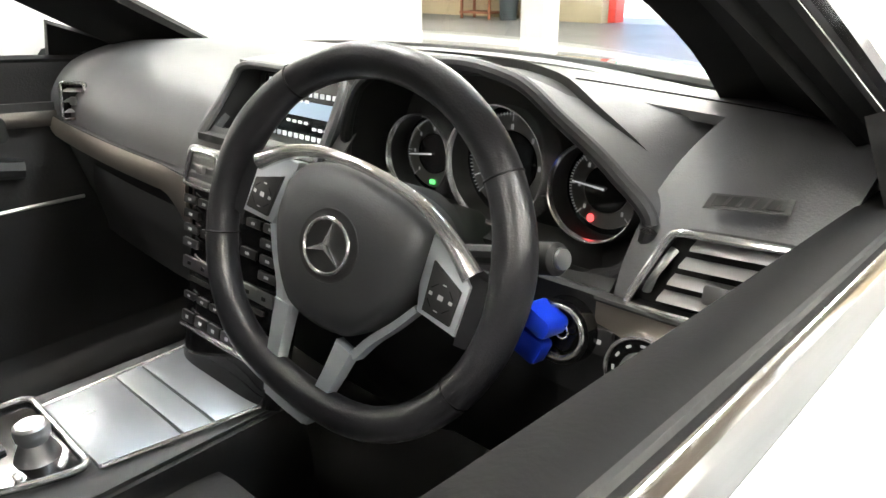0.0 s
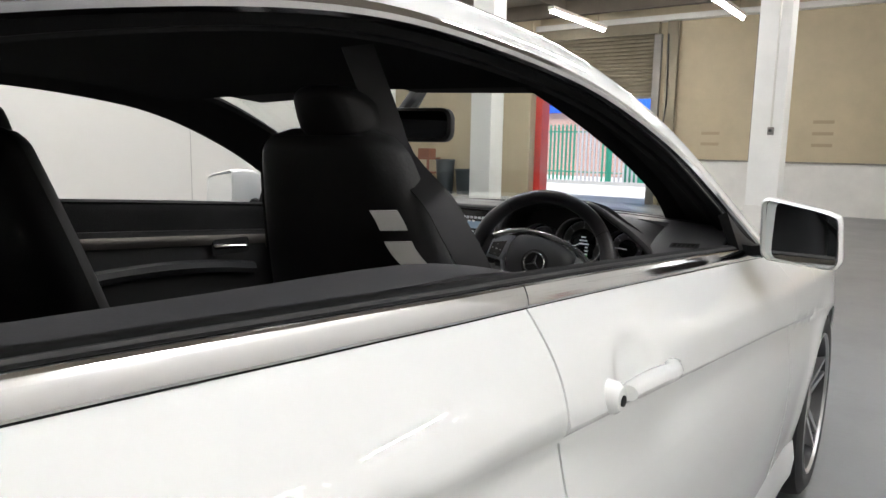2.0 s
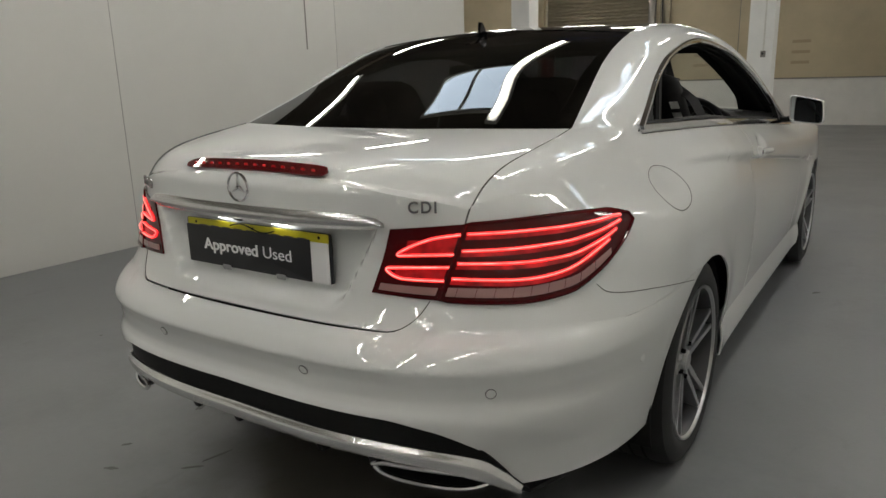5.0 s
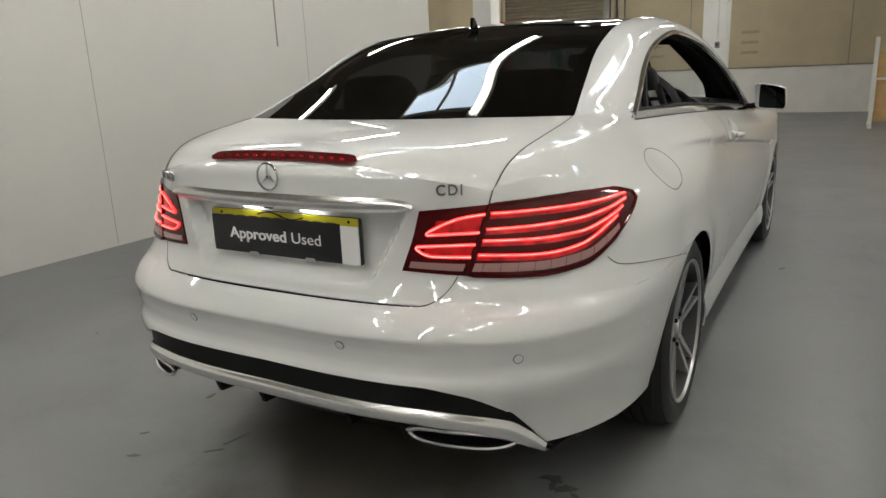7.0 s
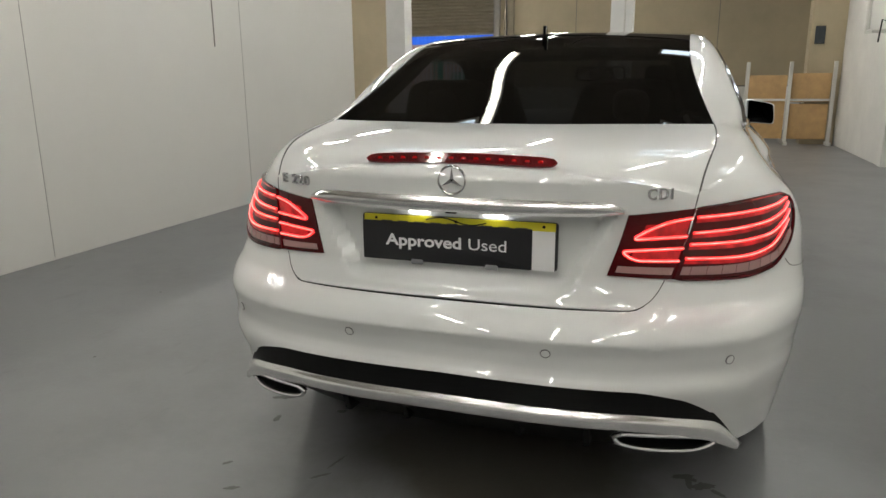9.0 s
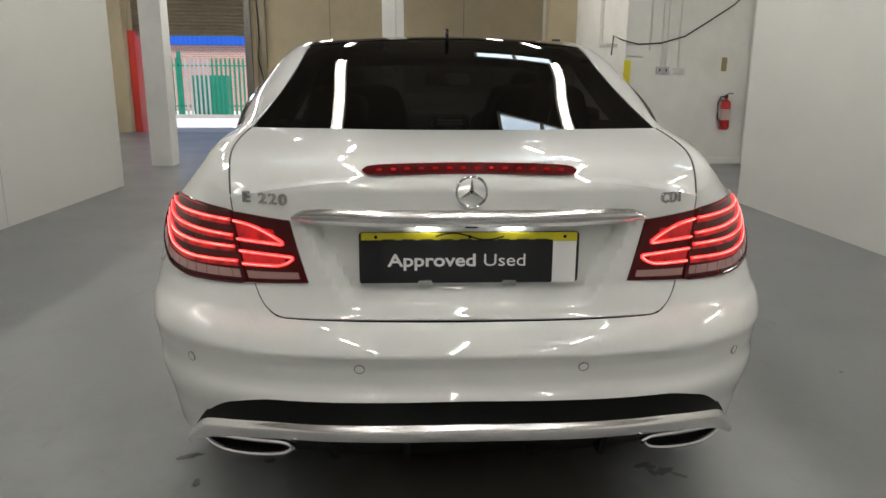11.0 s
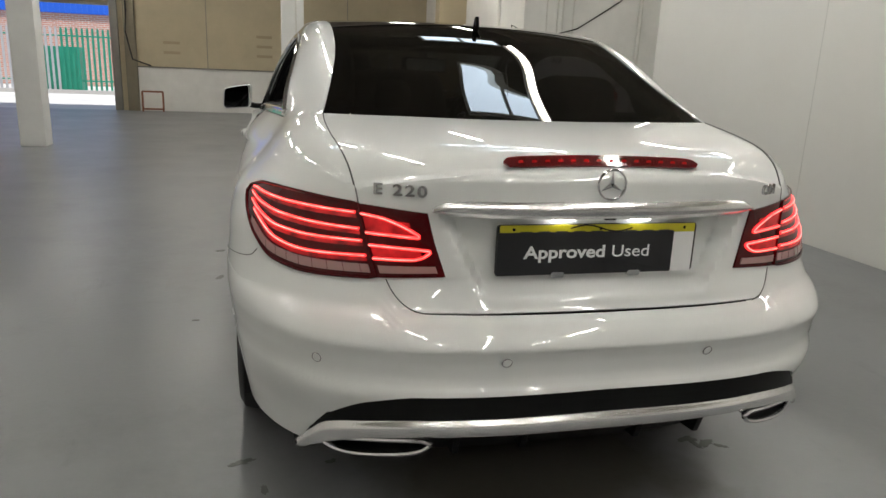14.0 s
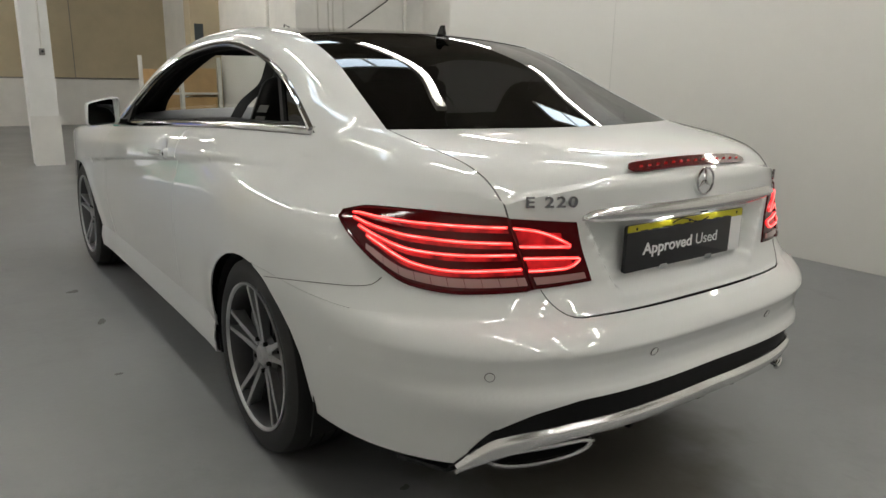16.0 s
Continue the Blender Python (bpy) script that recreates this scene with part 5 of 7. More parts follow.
part("instrument_hood", patch(hood_skin, lin(0.06, 0.80, 60), lin(0, 1, 14)), M_DASH, dash, "dark grey instrument hood", thick=0.004)
part("hood_lip", tube([hood_front(s) for s in lin(0, 1, 64)], 0.0075, seg=10), mat("black hood lip", (0.020, 0.020, 0.021), 0.5, bump=0.06, bump_scale=420), dash, "rounded edge of the instrument hood")
part("instrument_lining", patch(lambda s, v: hood_front(s, 0.985 - 0.10 * v, YH + 0.085 * v), lin(0, 1, 60), lin(0, 1, 5)), M_DASHBLACK, dash, thick=0.003)
part("instrument_panel", patch(lambda s, v: hood_front(s, 0.05 + 0.93 * v, 2.815), lin(0, 1, 48), lin(0, 1, 4)), M_DASHBLACK, dash)
part("instrument_floor", patch(lambda x, v: Vector((x, YH - 0.012 + 0.09 * v, 0.870 - 0.006 * v)), lin(0.212, 0.61, 10), lin(0, 1, 3)), M_DASHBLACK, dash, thick=0.008)
part("column_cowl", patch(lambda x, v: Vector((x, YH - 0.014 - 0.045 * v, 0.872 - 0.035 * v - 0.012 * math.cos((x - 0.42) * 9))), lin(0.22, 0.60, 16), lin(0, 1, 5)), M_DASHBLACK, dash, thick=0.008)


def dial(cx, cz, r, needle, dark=0.50, name="dial"):
    m = Matrix.Translation((cx, 2.795, cz)) @ Matrix.Rotation(radians(90), 4, "X") @ Matrix.Rotation(radians(-6), 4, "X")
    d = part(name, lathe([(0, 0.0), (r * 0.5, 0.001), (r * 0.97, 0.001)], m, 48), M_SCREEN, dash, "round instrument dial with chrome ring")
    part("dial_tube", lathe([(r * 0.97, 0.0), (r * 0.985, 0.032)], m, 48), M_DASHBLACK, d)
    part("dial_ring", lathe([(r * 0.965, 0.030), (r * 0.98, 0.036), (r * 1.01, 0.037), (r * 1.03, 0.032), (r * 1.03, 0.0)], m, 56), M_BRIGHT, d)
    part("dial_scale", lathe([(r * dark, 0.003), (r * (dark + 0.02), 0.005), (r * 0.82, 0.005), (r * 0.84, 0.003)], m, 48), M_DIAL, d)
    part("dial_hub", lathe([(0, 0.006), (r * dark * 0.98, 0.006), (r * dark, 0.004)], m, 36), M_GLOSSBLACK, d)
    bm = bmesh.new()
    for i in range(61):
        a = radians(-225 + i * 4.5)
        r0 = r * (0.72 if i % 10 == 0 else 0.80)
        w = 0.0006 if i % 10 == 0 else 0.0004
        mm = m @ Matrix.Rotation(-a, 4, "Z")
        bm.faces.new([bm.verts.new(mm @ Vector(p)) for p in ((r0, -w, 0.0056), (r * 0.86, -w, 0.0056), (r * 0.86, w, 0.0056), (r0, w, 0.0056))])
    part("scale_ring", bm, M_PRINT, d, smooth=False)
    for i in range(7):
        a = radians(225 - i * 45)
        mm = m @ Matrix.Translation((r * 0.62 * math.cos(a), r * 0.62 * math.sin(a), 0.0055))
        part("scale_mark", prism(rounded(r * 0.05, r * 0.09, 0.0004, 1), mm, 0.0004), M_PRINT, d)
    mm = m @ Matrix.Rotation(radians(needle), 4, "Z")
    part("needle", prism([(0, -0.0011), (r * 0.76, -0.0005), (r * 0.76, 0.0005), (0, 0.0011)], mm @ Matrix.Translation((0, 0, 0.0085)), 0.001), M_NEEDLE, d)
    return d, m


M_NEEDLE = mat("dial needle", (0.8, 0.8, 0.8), 0.4, emit=(1, 1, 1), power=0.06)
d1, m1 = dial(0.317, 0.929, 0.0475, 188)
d2, m2 = dial(0.428, 0.937, 0.0630, 205, 0.55)
d3, m3 = dial(0.545, 0.931, 0.0475, 176)
part("status_light", prism(rounded(0.008, 0.005, 0.001, 1), m1 @ Matrix.Translation((0.002, -0.033, 0.0062)), 0.001), M_GREENLED, d1)
part("status_light", prism(rounded(0.007, 0.008, 0.002, 1), m3 @ Matrix.Translation((-0.012, -0.031, 0.0062)), 0.001), M_REDLED, d3)
part("trip_display", prism(rounded(0.048, 0.062, 0.004, 1), m2 @ Matrix.Translation((0.006, -0.008, 0.0064)), 0.001), M_SCREEN, d2)
for i, (w, dx) in enumerate(((0.012, 0.002), (0.020, 0.002), (0.026, 0.004), (0.008, 0.012), (0.008, 0.012), (0.008, 0.012))):
    part("display_line", prism(rounded(w, 0.0036, 0.0005, 1), m2 @ Matrix.Translation((dx, 0.014 - i * 0.0085, 0.0078)), 0.0005), M_SCREENWHITE, d2)
part("status_light", prism(rounded(0.007, 0.007, 0.003, 2), m2 @ Matrix.Translation((0.012, -0.034, 0.0078)), 0.0006), M_GREENLED, d2)

# screen in the middle of the dash, set back under a lip
SM = Matrix.Translation((0.097, 2.772, 0.955)) @ Matrix.Rotation(radians(80), 4, "X")
part("screen_tray", patch(lambda x, v: Vector((0.088 + x * (1 - 0.08 * v), 2.690 + 0.10 * v, 0.917 - 0.004 * v)), lin(-0.128, 0.122, 6), lin(0, 1, 3)), M_DASHBLACK, dash, thick=0.010)
lip = [(-0.040, 2.695, 0.920), (-0.034, 2.715, 0.945), (-0.022, 2.745, 0.990), (-0.012, 2.752, 1.006), (0.02, 2.756, 1.012), (0.19, 2.756, 1.010), (0.208, 2.750, 1.000), (0.214, 2.715, 0.945), (0.216, 2.695, 0.920)]
lip_sp = spline(lip)
part("screen_lip", tube([lip_sp(k) for k in lin(0, 1, 60)], 0.006, seg=8), M_DASH, dash, "soft dark grey lip over the screen")
part("screen_recess", patch(lambda k, v: lip_sp(k).lerp(Vector((0.097 + (lip_sp(k).x - 0.097) * 0.90, 2.795, 0.955 + (lip_sp(k).z - 0.955) * 0.86)), v), lin(0, 1, 40), lin(0, 1, 4)), M_DASHBLACK, dash, thick=0.003)
part("screen_crown", patch(lambda x, v: Vector((x, 2.754 + 0.13 * v, 1.014 + 0.004 * math.sin(math.pi * v) - 0.006 * v)), lin(-0.014, 0.205, 8), lin(0, 1, 5)), M_DASH, dash, thick=0.006)
screen = part("screen_unit", prism(rounded(0.200, 0.104, 0.014), SM @ Matrix.Translation((0, -0.004, -0.03)), 0.032, bevel=0.004), M_DASHBLACK, dash, "dash screen, lit")
part("screen_glass", prism(rounded(0.166, 0.082, 0.003, 1), SM @ Matrix.Translation((0, 0.002, 0.0030)), 0.001), M_SCREEN, screen)
part("screen_picture", prism(rounded(0.160, 0.020, 0.002, 1), SM @ Matrix.Translation((0, 0.004, 0.0043)), 0.0006), M_SCREENBLUE, screen)
for z, w, x in ((0.036, 0.030, -0.060), (0.024, 0.150, 0), (0.014, 0.040, 0.0), (-0.014, 0.05, -0.005), (-0.020, 0.048, 0.05), (-0.033, 0.150, 0)):
    n_ = max(2, int(w / 0.012))
    for k in range(n_):
        hgt = 0.0065 if abs(z) > 0.03 or z == 0.024 else 0.0038
        part("screen_text", prism(rounded(0.0085, hgt, 0.001, 1), SM @ Matrix.Translation((x - w / 2 + (k + 0.5) * w / n_, z, 0.0052)), 0.0006), M_SCREENWHITE, screen)


def vent(m, corners, slats=4, wheel_side=-1, tab=(0.15, -0.1)):
    """A slatted outlet with a bright frame; corners from the top left round, in the plane of m."""
    ring = []
    n = len(corners)
    for i in range(n):
        p0, p1, p2 = Vector(corners[i - 1]), Vector(corners[i]), Vector(corners[(i + 1) % n])
        a, b = p1 + (p0 - p1).normalized() * 0.009, p1 + (p2 - p1).normalized() * 0.009
        ring += [a.lerp(p1, 0.0), a.lerp(p1, 0.55).lerp(b.lerp(p1, 0.55), 0.3), a.lerp(p1, 0.55).lerp(b.lerp(p1, 0.55), 0.7), b]
    v = part("air_vent", prism([(p.x, p.y) for p in ring][::-1], m @ Matrix.Translation((0, 0, -0.028)), 0.010), M_DARK, dash, "silver slatted air vent with a bright frame")
    part("vent_frame", tube([m @ Vector((p.x, p.y, 0.002)) for p in ring], 0.0032, closed=True, seg=8), M_BRIGHT, v)
    part("vent_wall", patch(lambda i, k: m @ Vector((ring[int(i)].x * (1 - 0.03 * k), ring[int(i)].y * (1 - 0.05 * k), 0.001 - 0.024 * k)), range(len(ring)), (0, 1), close_u=True), M_DASHBLACK, v)
    tl, tr, br, bl = (Vector(c) for c in corners)
    g = 0.22 if wheel_side < 0 else 0.06
    e = 0.06 if wheel_side < 0 else 0.22
    for i in range(slats):
        k = (i + 0.75) / (slats + 0.5)
        a, b = tl.lerp(bl, k), tr.lerp(br, k)
        p, q = a.lerp(b, g), a.lerp(b, 1 - e)
        bm = bmesh.new()
        sec = [(-0.016, 0.0045), (-0.002, 0.0005), (0.0005, -0.0020), (-0.004, -0.0028), (-0.016, 0.0015)]
        ra = [bm.verts.new(m @ Vector((p.x, p.y + h_, c_))) for c_, h_ in sec]
        rb = [bm.verts.new(m @ Vector((q.x, q.y + h_, c_))) for c_, h_ in sec]
        for j in range(5):
            bm.faces.new((ra[j], ra[(j + 1) % 5], rb[(j + 1) % 5], rb[j]))
        bm.faces.new(ra)
        bm.faces.new(rb[::-1])
        part("slat", bm, M_SLAT, v)
    w, h = (tr - tl).length, (tl - bl).length
    c = (tl + tr + br + bl) / 4
    part("vent_tab", prism(rounded(w * 0.25, h * 0.22, 0.003), m @ Matrix.Translation((c.x + w * tab[0], c.y + h * tab[1], 0.0)), 0.006, bevel=0.0015), M_SATIN, v, "satin silver vent tab")
    if wheel_side:
        a = tl.lerp(bl, 0.5).lerp(tr.lerp(br, 0.5), 0.10 if wheel_side < 0 else 0.90)
        dv = (tl - bl).normalized()
        part("vent_wheel", tube([m @ Vector((a.x + dv.x * s_ * h * 0.28, a.y + dv.y * s_ * h * 0.28, 0.004 - 0.008 * s_ * s_)) for s_ in lin(-1, 1, 8)], 0.0042, seg=8, flat=0.7), M_SATIN, v)


vent(Matrix.Translation((0.684, 2.688, 0.912)) @ Matrix.Rotation(radians(4), 4, "Z") @ Matrix.Rotation(radians(80), 4, "X"), [(-0.026, 0.032), (0.062, 0.036), (0.040, -0.034), (-0.055, -0.035)], slats=4, tab=(0.13, -0.12))
vent(Matrix.Translation((-0.556, 2.728, 0.900)) @ Matrix.Rotation(radians(38), 4, "Z") @ Matrix.Rotation(radians(84), 4, "X"), [(-0.022, 0.036), (0.026, 0.034), (0.022, -0.030), (-0.026, -0.034)], slats=3, wheel_side=0, tab=(0.0, 0.0))
CV = Matrix.Translation((CX, 2.668, 0.879)) @ Matrix.Rotation(radians(78), 4, "X")
part("vent_panel", prism(rounded(0.236, 0.060, 0.014), CV @ Matrix.Translation((0, 0, -0.010)), 0.008, bevel=0.002), M_SATIN, dash, "satin silver panel round the middle vents")
vent(CV, [(-0.100, 0.025), (-0.034, 0.025), (-0.034, -0.025), (-0.116, -0.025)], slats=4, wheel_side=0, tab=(-0.02, 0.0))
vent(CV, [(0.034, 0.025), (0.100, 0.025), (0.116, -0.025), (0.034, -0.025)], slats=4, wheel_side=0, tab=(0.02, 0.0))
clock = part("clock", prism(rounded(0.044, 0.050, 0.006), CV @ Matrix.Translation((0.0, 0, -0.002)), 0.008, bevel=0.0015), M_BRIGHT, dash, "small square silver clock")
part("clock_face", prism(rounded(0.030, 0.034, 0.004), CV @ Matrix.Translation((0.0, 0, 0.0061)), 0.0008), mat("pale clock face", (0.42, 0.42, 0.38), 0.25, metal=0.3), clock)
# demister slot
sm = Matrix.Translation((0.697, 2.742, 0.961)) @ Matrix.Rotation(radians(22), 4, "Z") @ Matrix.Rotation(radians(40), 4, "X")
slot = part("demister_slot", prism([(-0.030, 0.007), (0.031, 0.007), (0.027, -0.0075), (-0.036, -0.0075)], sm, 0.0012, bevel=0.0005), M_DASHBLACK, dash, "slanted demister slot")
part("slot_opening", prism([(-0.026, 0.0045), (0.026, 0.0045), (0.023, -0.005), (-0.030, -0.005)], sm @ Matrix.Translation((0, 0, 0.0013)), 0.0006), M_DARK, slot)
for i in range(5):
    part("slot_fin", prism([(-0.004, -0.0048), (-0.0015, -0.0048), (0.004, 0.0044), (0.0015, 0.0044)], sm @ Matrix.Translation((-0.018 + i * 0.0095, 0, 0.0019)), 0.0007), M_DASHBLACK, slot)

# centre stack
stack = part("centre_panel", patch(lambda x, v: Vector((CX + x * (1 - 0.06 * v), 2.672 - 0.057 * v ** 1.2 + 0.016 * (abs(x) / 0.122) ** 6, 0.852 - 0.256 * v)), lin(-0.122, 0.122, 24), lin(0, 1, 16)), M_GLOSSBLACK, dash, "black plastic centre stack of the dashboard", thick=0.02)


def stack_m(x, v):
    return Matrix.Translation((CX + x, 2.672 - 0.057 * v ** 1.2 - 0.0105, 0.852 - 0.256 * v)) @ Matrix.Rotation(radians(77), 4, "X")


for v, xs, w, h, mm in ((0.07, (-0.095, -0.058, -0.020, 0.020, 0.058, 0.095), 0.034, 0.012, M_BUTTON), (0.15, (-0.092, 0.092), 0.040, 0.012, M_BUTTON), (0.23, (-0.092, -0.048, 0.048, 0.092), 0.038, 0.012, M_BUTTON), (0.31, (-0.092, 0.092), 0.040, 0.012, M_BUTTON),
                        (0.42, (-0.090, -0.054, -0.018, 0.018, 0.054, 0.090), 0.0385, 0.017, M_SATIN), (0.60, (-0.085, -0.05, -0.017, 0.017, 0.05, 0.085), 0.030, 0.010, M_BUTTON), (0.72, (-0.085, -0.05, -0.017, 0.017, 0.05, 0.085), 0.032, 0.016, M_BUTTON)):
    for x in xs:
        b = part("stack_button", prism(rounded(w * 0.94, h, 0.002, 2), stack_m(x, v), 0.004, bevel=0.001), mm, dash)
        part("button_mark", prism(rounded(w * 0.22, h * 0.3, 0.0005, 1), stack_m(x, v) @ Matrix.Translation((0, 0, 0.0042)), 0.0004), M_PRINT if mm is M_BUTTON else M_BUTTON, b)
part("stack_knob", lathe([(0, 0.012), (0.010, 0.012), (0.0125, 0.018), (0.016, 0.016), (0.0175, 0.0)], stack_m(-0.012, 0.235), 32), M_SATIN, dash, "silver rotary knob")
part("stack_slot", prism(rounded(0.18, 0.007, 0.002), stack_m(0, 0.50), 0.003), M_DARK, dash)
part("stack_strip", prism(rounded(0.205, 0.0035, 0.001), stack_m(0, 0.775), 0.005, bevel=0.001), M_BRIGHT, dash, "thin chrome strip")
part("hazard_light", prism(rounded(0.008, 0.006, 0.001, 1), stack_m(0.018, 0.42) @ Matrix.Translation((0, 0, 0.0046)), 0.0006), M_REDLED, dash)
part("warning_light", prism(rounded(0.006, 0.005, 0.001, 1), stack_m(0.022, 0.60) @ Matrix.Translation((0, 0, 0.0046)), 0.001), M_REDLED, dash)

# centre console
console = part("centre_console", patch(lambda x, v: Vector((0.042 + x - 0.030 * v, 2.655 - 0.93 * v, 0.588 - 0.006 * (abs(x) / 0.13) ** 4)), lin(-0.128, 0.128, 12), lin(0, 1, 16)), M_DASHBLACK, car, "black centre console with aluminium covers", thick=0.02)
for sx in SIDES:
    part("console_side", patch(lambda u, v: Vector((0.042 - 0.030 * u + sx * (0.128 + 0.03 * v), 2.67 - 0.95 * u, 0.586 - 0.30 * v)), lin(0, 1, 10), lin(0, 1, 4)), M_DASHBLACK, console, thick=0.02)


def console_x(y):
    k = (y - 2.421) / 0.205
    return -0.047 - 0.002 * k, 0.125 + 0.040 * k


for y1, y0 in ((2.421, 2.516), (2.518, 2.555), (2.557, 2.628)):
    (a, b), (c, d) = console_x(y1), console_x(y0)
    part("console_cover", prism([(a, y1), (b, y1 - 0.002), (d, y0 - 0.004), (c, y0)], pose(0, 0, 0.596), 0.006, bevel=0.002), M_CONSOLE, console, "brushed aluminium sliding cover")
for sx_, off in ((0, -0.004), (1, 0.004)):
    part("console_edge", tube([Vector((console_x(y)[sx_] + off, y, 0.600)) for y in lin(2.421, 2.630, 8)], 0.003, seg=6), M_BRIGHT, console)
part("cover_latch", prism(rounded(0.003, 0.024, 0.001, 1), pose(0.015, 2.452, 0.602), 0.0015), M_BRIGHT, console)
tray = [(-0.070, 2.418), (0.112, 2.412), (0.118, 2.395), (0.084, 2.312), (0.066, 2.300), (-0.075, 2.306), (-0.088, 2.320), (-0.082, 2.408)]
tray_sp = spline([(a, b, 0) for a, b in tray + tray[:1]])
part("controller_tray", tube([Vector((tray_sp(i / 48).x, tray_sp(i / 48).y, 0.604)) for i in range(48)], 0.0042, closed=True, seg=8), M_BRIGHT, console, "chrome rim round the controller")
part("controller_panel", prism([(tray_sp(i / 48).x, tray_sp(i / 48).y) for i in range(48)][::-1], pose(0, 0, 0.592), 0.007), M_GLOSSBLACK, console)
part("controller_knob", lathe([(0, 0.046), (0.015, 0.046), (0.019, 0.043), (0.020, 0.036), (0.019, 0.028), (0.016, 0.022), (0.024, 0.006), (0.026, 0.0)], pose(0.050, 2.380, 0.599), 36), M_SATIN, console, "silver round controller knob")
part("console_switch", prism(rounded(0.022, 0.007, 0.002), pose(0.085, 2.348, 0.599, 0, 0, 8), 0.008, bevel=0.001), M_BRIGHT, console)
for i in range(4):
    part("console_button", prism(rounded(0.016, 0.024, 0.003), pose(-0.055 + 0.021 * i, 2.345, 0.599), 0.005, bevel=0.001), M_BUTTON, console)
part("armrest", add_box(bmesh.new(), -0.09, 1.76, 0.58, 0.11, 2.27, 0.665, bevel=0.03), M_LEATHER, console, "black leather armrest")

# steering wheel
SW = Matrix.Translation((0.4197, 2.5673, 0.9079)) @ Matrix.Rotation(radians(9.5), 4, "Z") @ Matrix.Rotation(radians(73), 4, "X")
SWR = SW @ Matrix.Rotation(radians(-14), 4, "Z")
sw = new("steering_wheel")
sw.parent = car
sw.matrix_basis = Matrix.Translation((0.4197, 2.5673 - 2.3, 0.9079))
tagged(sw, label="black leather three-spoke steering wheel with silver spokes")


def wheel_rim(a):
    flat = 0.012 * max(0, -math.sin(a)) ** 8
    return Vector((0.1600 * math.cos(a), (0.1600 - flat) * math.sin(a), 0.0))


def rim_radius(s):
    a = math.degrees(2 * math.pi * s)
    bulge = max(math.exp(-(((a - c + 180) % 360 - 180) / 16) ** 2) for c in (18, 162))
    return 0.0160 + 0.0025 * bulge


part("wheel_rim", tube([SWR @ wheel_rim(a) for a in lin(0, 2 * math.pi, 96)[:-1]], lambda k: rim_radius(k * 95 / 96), closed=True, seg=16), M_WHEELSKIN, sw, "black leather rim")
for a in (44, 136, 200, 336):
    part("rim_seam", tube([SWR @ (wheel_rim(radians(a)) * (1 + 0.103 * math.cos(t)) + Vector((0, 0, 0.0166 * math.sin(t)))) for t in lin(0, 2 * math.pi, 18)[:-1]], 0.0009, closed=True, seg=4), M_DARK, sw)
PAD = [(-0.079, 0.030), (-0.066, 0.050), (-0.035, 0.060), (0.0, 0.062), (0.035, 0.060), (0.066, 0.050), (0.079, 0.030), (0.080, 0.004), (0.070, -0.026), (0.050, -0.058), (0.030, -0.074), (0.0, -0.078), (-0.030, -0.074), (-0.050, -0.058), (-0.070, -0.026), (-0.080, 0.004)]
pad = spline([(a, b, 0) for a, b in PAD + PAD[:1]])
loop = [pad(i / 64) for i in range(64)]
bm = bmesh.new()
rings = [[bm.verts.new(SWR @ Vector((p.x * k, p.y * k - 0.004 * (1 - k), z))) for p in loop] for k, z in ((1.0, -0.045), (1.01, -0.004), (1.0, 0.006), (0.965, 0.014), (0.88, 0.021), (0.70, 0.0265), (0.45, 0.0285), (0.42, 0.0285))]
for a, b in zip(rings, rings[1:]):
    for i in range(64):
        bm.faces.new((a[i], a[(i + 1) % 64], b[(i + 1) % 64], b[i]))
bm.faces.new(rings[-1])
airbag = part("airbag_pad", bm, M_BAG, sw, "dark grey centre pad")
part("pad_recess", lathe([(0.0325, 0.0280), (0.0318, 0.0292), (0.0300, 0.0288), (0.0285, 0.0292), (0.0, 0.0292)], SWR, 40), M_DASHBLACK, airbag)
part("pad_emblem", tube([SWR @ Vector((0.0238 * math.cos(a), 0.0238 * math.sin(a), 0.0315)) for a in lin(0, 2 * math.pi, 40)[:-1]], 0.0019, closed=True, seg=8), M_BRIGHT, airbag, "round chrome emblem")
for a in (90, 210, 330):
    part("pad_emblem_point", prism([(0, 0.0235), (-0.0036, 0.0), (0, -0.0022), (0.0036, 0.0)], SWR @ Matrix.Rotation(radians(a - 90), 4, "Z") @ Matrix.Translation((0, 0, 0.0295)), 0.004, bevel=0.0008), M_BRIGHT, airbag)


def ribbon(pts, w0, w1, m, z0, z1, bm=None):
    """A flat bar of changing width along points of the plane of m, bevelled at its edges."""
    bm = bm or bmesh.new()
    sp = spline([(a, b, 0) for a, b in pts])
    n = 24
    rings = []
    for i in range(n + 1):
        k = i / n
        p, d = sp(k), (sp(min(1, k + 0.02)) - sp(max(0, k - 0.02))).normalized()
        s = Vector((-d.y, d.x, 0))
        w = (w0 + (w1 - w0) * k) / 2
        zt = z0 + (z1 - z0) * k
        rings.append([bm.verts.new(m @ (p + s * a + Vector((0, 0, zt + h)))) for a, h in ((-w, -0.012), (-w, -0.002), (-w * 0.82, 0.0008), (w * 0.82, 0.0008), (w, -0.002), (w, -0.012))])
    for a, b in zip(rings, rings[1:]):
        for j in range(6):
            bm.faces.new((a[j], a[(j + 1) % 6], b[(j + 1) % 6], b[j]))
    bm.faces.new(rings[0])
    bm.faces.new(rings[-1][::-1])
    return bm


